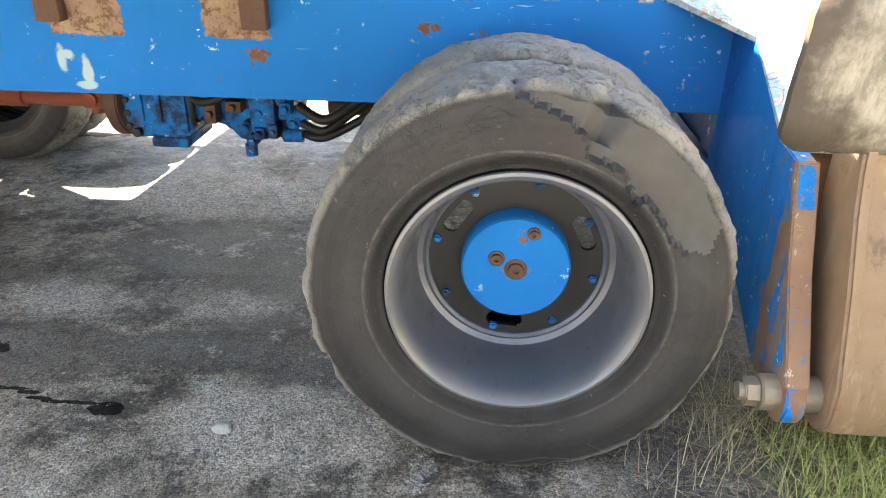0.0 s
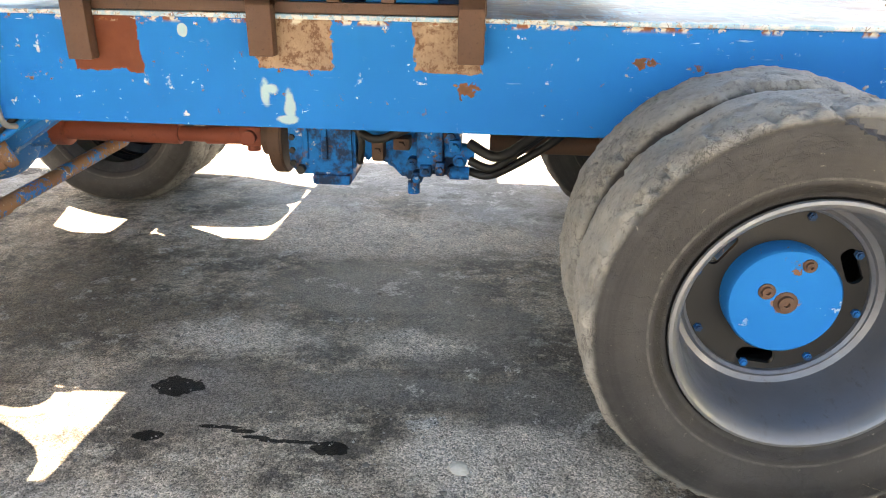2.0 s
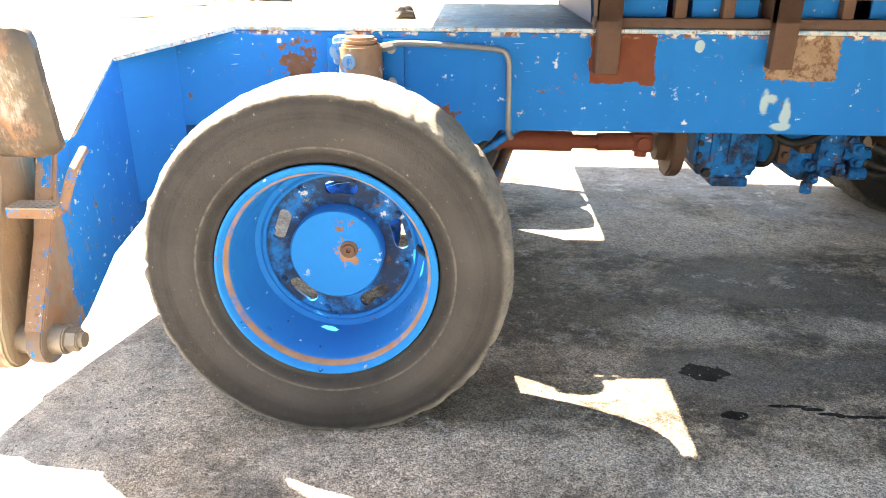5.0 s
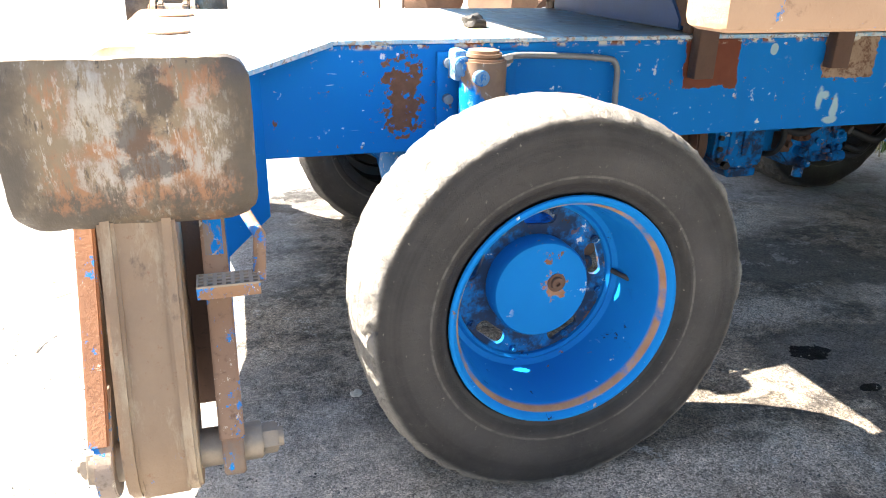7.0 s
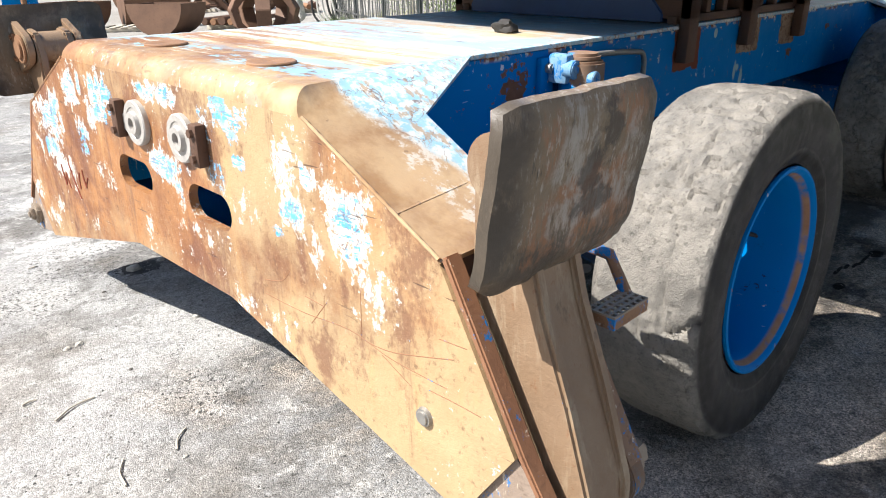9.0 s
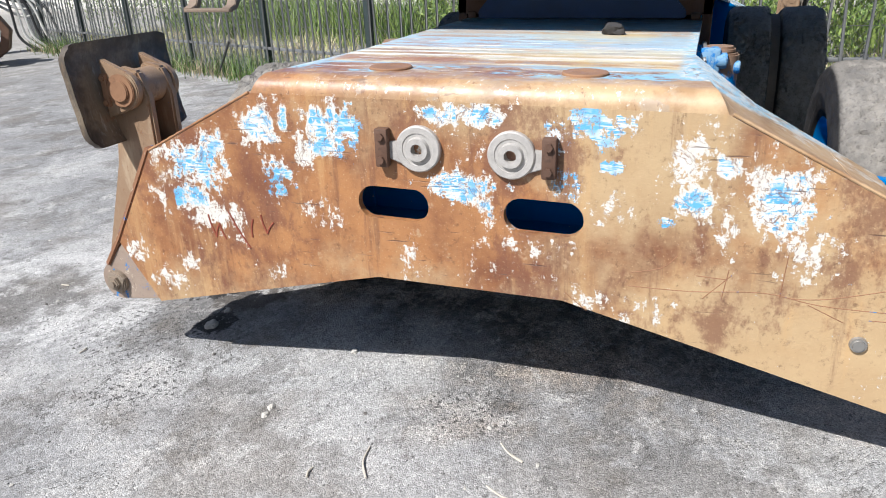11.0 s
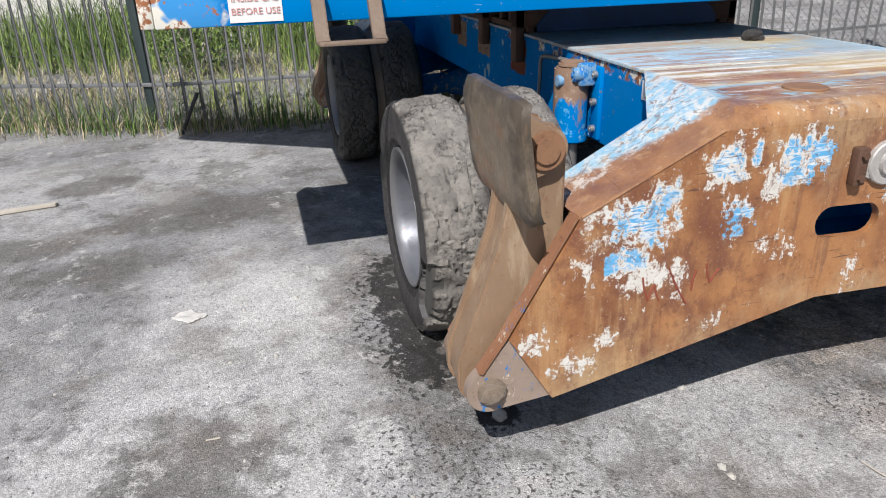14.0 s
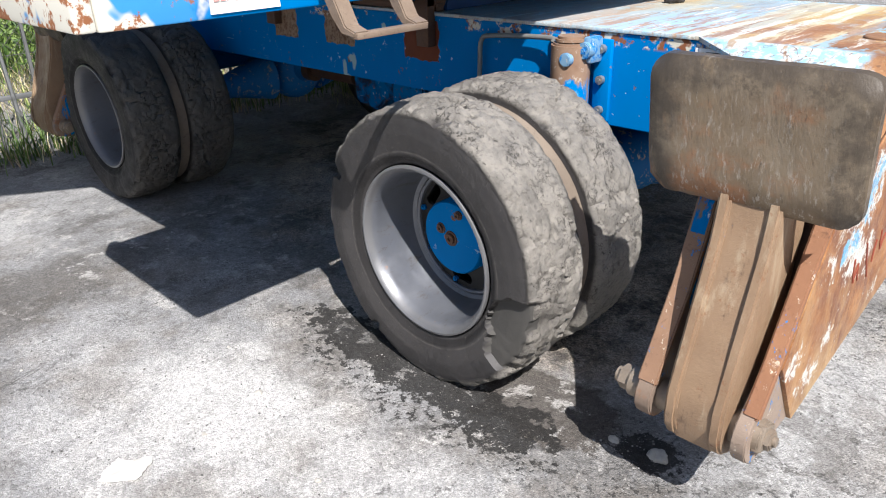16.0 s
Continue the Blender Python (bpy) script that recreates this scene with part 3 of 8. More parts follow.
    pale = most(n, [n.blob((-2.6, 5.7, 0), (1.3, 0.55, 3), 0.8, 2.5, 0.5), n.math("MULTIPLY", n.blob((-4.7, 2.9, 0), (0.6, 0.9, 3), 0.8, 3, 0.6), 0.6), n.math("MULTIPLY", n.blob((-3.75, 5.45, 0), (0.35, 0.45, 3), 1.0, 8, 0.3), 0.4)])
    col = n.mix(n.math("MULTIPLY", pale, n.step(n.noise(7, 6, 0.7), 0.32, 0.66, 0.35, 0.9)), col, (0.50, 0.49, 0.475))
    damp = most(n, [n.blob((0.37, 8.12, 0), (0.30, 0.34, 3), 0.9, 4, 0.3), n.blob((-0.90, 7.06, 0), (0.24, 0.42, 3), 1.0, 5, 0.35), n.blob((0.42, 6.86, 0), (0.26, 0.30, 3), 0.9, 5, 0.3), n.blob((-0.55, 5.85, 0), (0.36, 0.75, 3), 1.2, 4, 0.4), n.blob((-1.35, 6.5, 0), (0.22, 0.45, 3), 1.4, 5, 0.5), n.blob((-3.45, 5.88, 0), (0.34, 0.36, 3), 1.6, 7, 0.5), n.blob((1.22, 1.98, 0), (0.50, 0.45, 3), 0.8, 5, 0.3)])
    col = n.mix(n.math("MULTIPLY", damp, 0.72), col, n.mix(n.noise(9, 6, 0.7), (0.060, 0.054, 0.048), (0.13, 0.118, 0.104)))
    chalk = most(n, [n.blob((-3.50, 5.19, 0), (0.20, 0.10, 3), 2.2, 14, 0.3), n.blob((-3.62, 5.45, 0), (0.16, 0.12, 3), 2.6, 16, 0.3), n.blob((-2.15, 5.50, 0), (0.42, 0.30, 3), 1.6, 6, 0.5), n.blob((-3.3, 6.35, 0), (0.25, 0.2, 3), 2.2, 9, 0.4)])
    col = n.mix(n.math("MULTIPLY", chalk, 0.6), col, (0.56, 0.55, 0.53))
    stain = n.step(n.noise(1.7, 5, 0.65, n.mapped((1, 1, 1), (11, 4, 0))), 0.50, 0.66, 0, 0.45)
    col = n.mix(stain, col, (0.165, 0.143, 0.118))
    leak = most(n, [n.blob((-2.42, 4.90, 0), (0.56, 0.095, 3), 1.3, 11, 0.06), n.blob((-2.92, 4.89, 0), (0.24, 0.13, 3), 1.6, 12, 0.06), n.blob((-2.15, 4.84, 0), (0.36, 0.09, 3), 1.6, 14, 0.06)])
    lug_oil = n.math("MULTIPLY", n.step(n.math("ADD", n.noise(34, 7, 0.78), n.math("MULTIPLY", n.blob((-3.42, 4.70, 0), (0.10, 0.075, 3), 1.0, 9, 0.3), 0.25)), 0.54, 0.60), n.blob((-3.42, 4.70, 0), (0.21, 0.14, 3), 1.2, 9, 0.3))
    spill = n.math("MULTIPLY", n.step(n.noise(30, 6, 0.75), 0.53, 0.57), n.blob((-2.55, 4.99, 0), (0.66, 0.16, 3), 1.0, 8, 0.3))
    col = n.mix(n.math("MULTIPLY", n.blob((-3.02, 4.72, 0), (0.28, 0.20, 3), 0.8, 7, 0.1), 0.85), col, (0.075, 0.064, 0.054))
    col = n.mix(n.math("MULTIPLY", most(n, [leak, spill, lug_oil]), 0.92), col, (0.016, 0.015, 0.014))
    fleck = n.step(n.noise(5.2, 9, 0.76, n.mapped((1, 1, 1), (6, 6, 0))), 0.565, 0.595)
    col = n.mix(n.math("MULTIPLY", fleck, n.step(n.noise(0.8, 3, 0.6, n.mapped((1, 1, 1), (1, 5, 0))), 0.42, 0.60, 0.1, 0.6)), col, (0.50, 0.485, 0.46))
    scab = n.step(n.noise(7.5, 9, 0.76, n.mapped((1, 1, 1), (2, 8, 0))), 0.585, 0.610)
    col = n.mix(n.math("MULTIPLY", scab, n.step(n.noise(0.9, 3, 0.6, n.mapped((1, 1, 1), (4, 1, 0))), 0.40, 0.60, 0.15, 0.65)), col, (0.075, 0.071, 0.067))
    # single stones, dark pits and pale grains
    swing = n.math("MULTIPLY", n.math("SUBTRACT", tone, 0.5), n.math("ADD", 0.52, n.math("MULTIPLY", under, 0.75)))
    col = n.scaled(col, n.math("ADD", 1.0, swing))
    col = n.scaled(col, n.step(bigtone, 0.0, 1.0, 0.84, 1.16))
    col = n.mix(n.step(n.noise(150, 4, 0.75), 0.55, 0.64, 0, 0.42), col, (0.055, 0.050, 0.044))
    col = n.mix(n.step(n.noise(95, 4, 0.75, n.mapped((1, 1, 1), (3, 3, 0))), 0.61, 0.66, 0, 0.25), col, (0.48, 0.455, 0.42))
    oil = most(n, [n.blob((-1.33, 2.27, 0), (0.085, 0.055, 3), 0.9, 12, 0.04), n.blob((-0.76, 2.0, 0), (0.055, 0.032, 3), 0.8, 18, 0.04),
                   
                   n.blob((-1.31, 2.0, 0), (0.045, 0.025, 3), 0.9, 24, 0.05), *[n.blob((-1.14 + 0.052 * k, 2.065 - 0.010 * k + 0.012 * math.sin(k * 1.3), 0), (0.040, 0.009, 3), 0.8, 34, 0.1) for k in range(8)]])
    col = n.mix(n.math("MULTIPLY", oil, 0.94), col, (0.009, 0.008, 0.008))
    speck = n.math("MULTIPLY", n.step(n.noise(45, 4, 0.7), 0.55, 0.58), most(n, [n.blob((-3.95, 4.68, 0), (0.22, 0.22, 3), 0.8, 5, 0.4), n.blob((-3.8, 3.35, 0), (0.16, 0.2, 3), 0.8, 6, 0.4), n.blob((-3.6, 5.0, 0), (0.3, 0.3, 3), 0.8, 5, 0.4)]))
    col = n.mix(n.math("MULTIPLY", speck, 0.85), col, (0.03, 0.028, 0.026))
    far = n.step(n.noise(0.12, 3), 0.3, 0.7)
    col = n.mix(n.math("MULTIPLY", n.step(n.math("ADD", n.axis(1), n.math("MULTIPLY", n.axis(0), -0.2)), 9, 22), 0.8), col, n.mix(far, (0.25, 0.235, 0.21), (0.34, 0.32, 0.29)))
    n.color(col)
    gloss = n.math("ADD", n.math("MULTIPLY", oil, 0.12), n.math("MULTIPLY", wet, 0.14))
    n.rough(n.math("SUBTRACT", n.step(n.noise(20, 4), 0.3, 0.7, 0.60, 0.85), gloss))
    n.put(n.shader.inputs["Specular IOR Level"], n.math("SUBTRACT", 0.36, n.math("MULTIPLY", oil, 0.33)))
    rough = n.math("SUBTRACT", 1.0, n.math("MULTIPLY", oil, 0.85))
    height = n.math("ADD", n.math("MULTIPLY", stone, -0.7), n.math("ADD", n.math("MULTIPLY", big, -0.25), n.math("ADD", n.noise(150, 5, 0.75), n.math("MULTIPLY", n.noise(9, 5), 0.7))))
    grain = n.math("ADD", 0.5, n.math("MULTIPLY", under, 0.9))
    n.bump(n.math("MULTIPLY", height, n.math("MULTIPLY", rough, grain)), 0.9, 0.008)
    return n.mat


M_FRAME = frame_paint()
M_BLUE = blue_paint("blue_paint", 0.35, 0.5).mat
M_BLUE_WORN = blue_paint("worn_blue_paint", 0.8, 0.9).mat
M_BLADE = blade_paint()
M_DECK = deck_paint()
M_RUST = rusty("brown_rust")


def leg_paint():
    n = Nodes("dusty_brown_leg", 0.55)
    col = n.mix(n.noise(3, 6, 0.68), (0.15, 0.088, 0.052), (0.34, 0.235, 0.145))
    col = n.mix(n.step(n.noise(11, 7, 0.72, n.mapped((1, 1, 0.16))), 0.52, 0.66, 0, 0.6), col, (0.40, 0.32, 0.22))
    col = n.mix(n.step(n.noise(8, 7, 0.75, n.mapped((1, 1, 0.4), (6, 1, 2))), 0.56, 0.66, 0, 0.7), col, (0.085, 0.052, 0.036))
    col = n.mix(n.step(n.noise(34, 8, 0.75), 0.58, 0.66, 0, 0.6), col, (0.20, 0.085, 0.038))
    chips = n.step(n.noise(20, 9, 0.8, n.mapped((1, 1, 0.5), (2, 5, 3))), 0.66, 0.675)
    col = n.mix(chips, col, (0.02, 0.17, 0.48))
    n.color(col)
    n.rough(n.step(n.noise(14, 5), 0.3, 0.7, 0.42, 0.68))
    n.bump(n.math("ADD", n.noise(70, 6, 0.75), n.noise(12, 4)), 0.4, 0.005)
    return n.mat


M_RUST_TAN = leg_paint()
M_RUST_DARK = rusty("dark_rust", (0.05, 0.028, 0.02), (0.14, 0.07, 0.04))
M_RUST_BLUE = rusty("rust_with_blue_paint", blue=0.07)


def oily_paint():
    n = blue_paint("oily_blue_paint", 1.2, 1.0)
    base = n.shader.inputs["Base Color"].links[0].from_socket
    grime = n.step(n.math("ADD", n.noise(9, 7, 0.7), n.step(n.axis(2), 0.62, 0.42, 0, 0.10)), 0.47, 0.64, 0, 0.85)
    col = n.mix(grime, base, n.mix(n.noise(20, 5), (0.010, 0.012, 0.018), (0.05, 0.04, 0.032)))
    n.color(n.mix(n.step(n.noise(14, 8, 0.75, n.mapped((1, 1, 1), (3, 9, 1))), 0.58, 0.62, 0, 0.7), col, (0.17, 0.085, 0.048)))
    n.rough(0.42)
    return n.mat


M_OILY = oily_paint()
M_BRACKET = rusty("bracket_rust", (0.050, 0.024, 0.016), (0.15, 0.075, 0.043), scale=2.0)
M_STRIP = rusty("red_brown_edge", (0.14, 0.058, 0.032), (0.34, 0.17, 0.085), blue=0.03)
M_LUG = rusty("rust_with_grey_paint", (0.17, 0.115, 0.08), (0.37, 0.30, 0.245), blue=0.055)


def back_paint():
    n = blue_paint("scraped_blue_plate", 1.2, 0.9)
    base = n.shader.inputs["Base Color"].links[0].from_socket
    d = n.math("ABSOLUTE", n.math("SUBTRACT", n.axis(1), CY))
    wear = n.math("ADD", n.step(d, 0.95, 1.42, -0.14, 0.12), n.math("ADD", n.math("MULTIPLY", n.noise(16, 9, 0.78, n.mapped((1, 1, 0.22))), 0.6), n.math("MULTIPLY", n.noise(5, 6, 0.7, n.mapped((1, 1, 1), (2, 2, 2))), 0.4)))
    m = n.step(wear, 0.56, 0.60)
    bare = n.mix(n.noise(9, 7, 0.72, n.mapped((1, 1, 0.4))), (0.13, 0.085, 0.062), (0.31, 0.25, 0.20))
    bare = n.mix(n.step(n.noise(7, 6), 0.52, 0.62, 0, 0.7), bare, (0.26, 0.12, 0.055))
    n.color(n.mix(m, base, bare))
    return n.mat


M_BACK_PLATE = back_paint()
M_BACK = rusty("blue_plate_scraped_to_rust", (0.15, 0.075, 0.042), (0.34, 0.21, 0.13), blue=0.035)
M_BLUE_RUST = rusty("blue_paint_with_rust", blue=0.22)
M_RED = rusty("red_oxide_paint", (0.17, 0.035, 0.02), (0.30, 0.075, 0.04))
M_GREASE = plain("greasy_black_steel", (0.012, 0.011, 0.010), 0.6)
M_PIN = plain("dull_brown_steel", (0.27, 0.22, 0.17), 0.45, 0.4, 0.35, 30, 0.3)
M_STEEL = plain("dull_steel", (0.34, 0.33, 0.31), 0.45, 0.7)
M_BOSS = plain("scoured_pale_steel", (0.42, 0.40, 0.375), 0.5, 0.25, 0.35, 40, 0.4)


def grey_rim():
    n = Nodes("grey_rim_paint", 0.4, 0.45)
    col = n.mix(n.noise(5, 5), (0.105, 0.112, 0.128), (0.20, 0.208, 0.228))
    col = n.mix(n.step(n.noise(22, 6, 0.75, n.mapped((1, 0.4, 1))), 0.55, 0.68, 0, 0.6), col, (0.10, 0.085, 0.07))
    lip = n.math("MULTIPLY", n.step(n.axis(1), 0.050, 0.036), n.step(n.noise(14, 5), 0.25, 0.5, 0.5, 1.0))
    col = n.mix(n.math("MULTIPLY", lip, 0.55), col, (0.21, 0.205, 0.20))
    col = n.mix(n.step(n.noise(9, 5, 0.7, n.mapped((1, 1, 1), (3, 0, 0))), 0.66, 0.72, 0, 0.6), col, (0.28, 0.16, 0.09))
    n.color(col)
    n.rough(n.step(n.noise(12, 4), 0.3, 0.7, 0.28, 0.5))
    n.bump(n.noise(60, 4), 0.15, 0.003)
    return n.mat


M_RIM_GREY = grey_rim()
M_NAVY = plain("greasy_navy_paint", (0.003, 0.045, 0.15), 0.5, 0, 0.4, 6)
M_BLACK = plain("dark_steel", (0.03, 0.03, 0.032), 0.6)
M_ASPHALT = asphalt_paint()


# ---- geometry helpers ----
LEAN_M = Matrix.Translation((0, CY, 0.5)) @ Matrix.Rotation(radians(1.6), 4, "X") @ Matrix.Translation((0, -CY, -0.5))


def mesh_object(name, bm, material, smooth=True):
    mesh = bpy.data.meshes.new(name)
    bmesh.ops.recalc_face_normals(bm, faces=bm.faces)
    bm.to_mesh(mesh)
    bm.free()
    mats = material if isinstance(material, (list, tuple)) else [material]
    for m in mats:
        mesh.materials.append(m)
    if smooth:
        mesh.shade_smooth()
        mesh.set_sharp_from_angle(angle=radians(38))
    return new(name, mesh)


def part(name, bm, material, parent, label="", smooth=True, place=None):
    ob = mesh_object(name, bm, material, smooth)
    if place is not None:
        ob.matrix_world = place
    ob.parent = parent
    if parent is not None and place is None:
        ob.matrix_parent_inverse = world_of(parent).inverted()
    if label:
        tagged(ob, label)
    return ob


def world_of(ob):
    m = ob.matrix_basis.copy()
    while ob.parent:
        m = ob.parent.matrix_basis @ ob.matrix_parent_inverse @ m
        ob = ob.parent
    return m


def thing(name, place, label, category, group="", kind=""):
    ob = new(name)
    ob.empty_display_size = 0.1
    ob.matrix_basis = Matrix.Translation(place)
    return tagged(ob, label, category, group, kind)


def add_box(bm, lo, hi, bevel=0.0, m=None):
    r = bmesh.ops.create_cube(bm, size=1.0)
    vs = r["verts"]
    size = [b - a for a, b in zip(lo, hi)]
    mid = [(a + b) / 2 for a, b in zip(lo, hi)]
    for v in vs:
        v.co = Vector((v.co.x * size[0] + mid[0], v.co.y * size[1] + mid[1], v.co.z * size[2] + mid[2]))
    if bevel:
        es = list({e for v in vs for e in v.link_edges})
        out = bmesh.ops.bevel(bm, geom=es, offset=bevel, segments=2, affect="EDGES", profile=0.5)
        vs = list({v for f in out["faces"] for v in f.verts} | {v for v in vs if v.is_valid})
    if m is not None:
        bmesh.ops.transform(bm, matrix=m, verts=[v for v in vs if v.is_valid])
    return vs


def add_prism(bm, outline, way, thick, bevel=0.0):
    """Extrudes a closed outline of 3D points along the vector way by thick."""
    vs = [bm.verts.new(p) for p in outline]
    f = bm.faces.new(vs)
    r = bmesh.ops.extrude_face_region(bm, geom=[f])
    top = [g for g in r["geom"] if isinstance(g, bmesh.types.BMVert)]
    bmesh.ops.translate(bm, vec=Vector(way).normalized() * thick, verts=top)
    if bevel:
        es = list({e for v in vs + top for e in v.link_edges})
        bmesh.ops.bevel(bm, geom=es, offset=bevel, segments=2, affect="EDGES")


def add_rod(bm, a, b, r1, r2=None, n=20, bevel=0.0):
    a, b = Vector(a), Vector(b)
    r2 = r1 if r2 is None else r2
    q = (b - a).to_track_quat("Z", "Y").to_matrix()
    low, high = [], []
    for i in range(n):
        c = Vector((math.cos(2 * math.pi * i / n), math.sin(2 * math.pi * i / n), 0))
        low.append(bm.verts.new(a + q @ (c * r1)))
        high.append(bm.verts.new(b + q @ (c * r2)))
    for i in range(n):
        j = (i + 1) % n
        bm.faces.new((low[i], low[j], high[j], high[i]))
    f1, f2 = bm.faces.new(low[::-1]), bm.faces.new(high)
    if bevel:
        bmesh.ops.bevel(bm, geom=list(f1.edges) + list(f2.edges), offset=bevel, segments=2, affect="EDGES")


def add_tube(bm, points, r, n=10):
    """A round bent bar through the points."""
    pts = [Vector(p) for p in points]
    rings = []
    for i, p in enumerate(pts):
        d = (pts[min(i + 1, len(pts) - 1)] - pts[max(i - 1, 0)]).normalized()
        q = d.to_track_quat("Z", "Y").to_matrix()
        rr = r[i] if isinstance(r, (list, tuple)) else r
        rings.append([bm.verts.new(p + q @ Vector((math.cos(2 * math.pi * k / n) * rr, math.sin(2 * math.pi * k / n) * rr, 0))) for k in range(n)])
    for a, b in zip(rings, rings[1:]):
        best = min(range(n), key=lambda s: sum((a[k].co - b[(k + s) % n].co).length for k in range(n)))
        for k in range(n):
            bm.faces.new((a[k], a[(k + 1) % n], b[(k + 1 + best) % n], b[(k + best) % n]))
    bm.faces.new(rings[0][::-1])
    bm.faces.new(rings[-1])


def smooth_path(points, steps=6):
    pts = [Vector(p) for p in points]
    out = []
    for i in range(len(pts) - 1):
        p0, p1, p2, p3 = pts[max(i - 1, 0)], pts[i], pts[i + 1], pts[min(i + 2, len(pts) - 1)]
        for s in range(steps):
            t = s / steps
            out.append(0.5 * (2 * p1 + (p2 - p0) * t + (2 * p0 - 5 * p1 + 4 * p2 - p3) * t * t + (3 * p1 - p0 - 3 * p2 + p3) * t ** 3))
    out.append(pts[-1])
    return out


def add_lathe(bm, profile, n=48, m=None):
    """Revolves (w, r) pairs about the y axis."""
    rings = []
    for w, r in profile:
        ring = []
        for i in range(n):
            a = 2 * math.pi * i / n
            co = Vector((math.cos(a) * r, w, math.sin(a) * r))
            ring.append(bm.verts.new(m @ co if m is not None else co))
        rings.append(ring)
    for a, b in zip(rings, rings[1:]):
        for i in range(n):
            j = (i + 1) % n
            bm.faces.new((a[i], a[j], b[j], b[i]))
    return rings


def lean(bm):
    bmesh.ops.transform(bm, matrix=LEAN_M, verts=bm.verts)
    return bm


# ---- ground ----
def ground_height(x, y):
    h = 0.012 * noise.noise(Vector((x * 0.7, y * 0.7, 3.0))) if -9 < x < 4 and -3 < y < 12 else 0.0
    for wx, wy in ((-2.6, 1.85), (0.45, 1.85), (-2.525, 4.72)):
        h -= 0.020 * math.exp(-((x - wx) ** 2 + (y - wy) ** 2) / 0.18)
    return h - 0.004


def build_ground():
    bm = bmesh.new()
    xs = [-900, -300, -100, -40, -20, -12] + [-9 + 0.25 * i for i in range(53)] + [5, 7, 10, 16, 30, 60, 150, 400, 900]
    ys = [-900, -300, -100, -30, -12, -6] + [-3 + 0.25 * i for i in range(61)] + [13, 15, 18, 24, 40, 90, 250, 900]
    grid = [[bm.verts.new((x, y, ground_height(x, y))) for y in ys] for x in xs]
    for i in range(len(xs) - 1):
        for j in range(len(ys) - 1):
            bm.faces.new((grid[i][j], grid[i + 1][j], grid[i + 1][j + 1], grid[i][j + 1]))
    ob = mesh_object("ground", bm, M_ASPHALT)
    tagged(ob, "old grey asphalt yard stained with oil and dust", "ground", kind="structure")


build_ground()

# ---- the machine ----
machine = thing("material_handler", (CX, CY, 0), "blue wheeled material handler with worn rusty end box and outriggers", "construction vehicle")
HALF, DECK, BELLY = 0.63, 1.168, 0.797
FRONT, BACK = 2.70, {-1: 2.362, 1: 2.222}  # distances of the end box's plates from the machine's middle


def build_chassis():
    for s, nm in ((-1, "side_plate"), (1, "side_plate")):
        bm = bmesh.new()
        y = CY + s * HALF
        outline = [(CX - 2.22, y, BELLY), (CX + 2.22, y, BELLY), (CX + 2.22, y, 1.10), (CX + 1.98, y, DECK - 0.008), (CX - 1.98, y, DECK - 0.008), (CX - 2.22, y, 1.10)]
        add_prism(bm, outline, (0, -s, 0), 0.03, 0.004)
        side = part(nm, lean(bm), M_FRAME, machine, "blue side plate with rubbed bare patches")
        for e in (-1, 1):
            bm = bmesh.new()  # flared end of the side
            a, b = CX + e * 2.215, CX + e * (BACK[e] + 0.02)
            y2 = CY + s * 0.82
            quad = [(a, y, BELLY - 0.2), (b, y2, 0.52), (b, y2, 1.078), (a, y, 1.11)]
            add_prism(bm, quad, (0, -s, 0), 0.025)
            part("flared_plate", lean(bm), M_BLUE, side)
    bm = bmesh.new()
    add_box(bm, (CX - 2.3, CY - HALF + 0.03, BELLY + 0.03), (CX + 2.3, CY + HALF - 0.03, BELLY + 0.055))
    part("belly_plate", lean(bm), M_GREASE, machine)
    bm = bmesh.new()
    add_box(bm, (CX - 1.98, CY - HALF - 0.008, DECK - 0.008), (CX + 1.98, CY + HALF + 0.008, DECK + 0.008), 0.004)
    part("deck_plate", lean(bm), M_DECK, machine, "deck worn in bands of cream, blue and rust")


build_chassis()


def front_outline():
    return [(0.745, 1.112), (1.21, 0.880), (1.43, 0.50), (1.28, 0.264), (0.32, 0.495)]


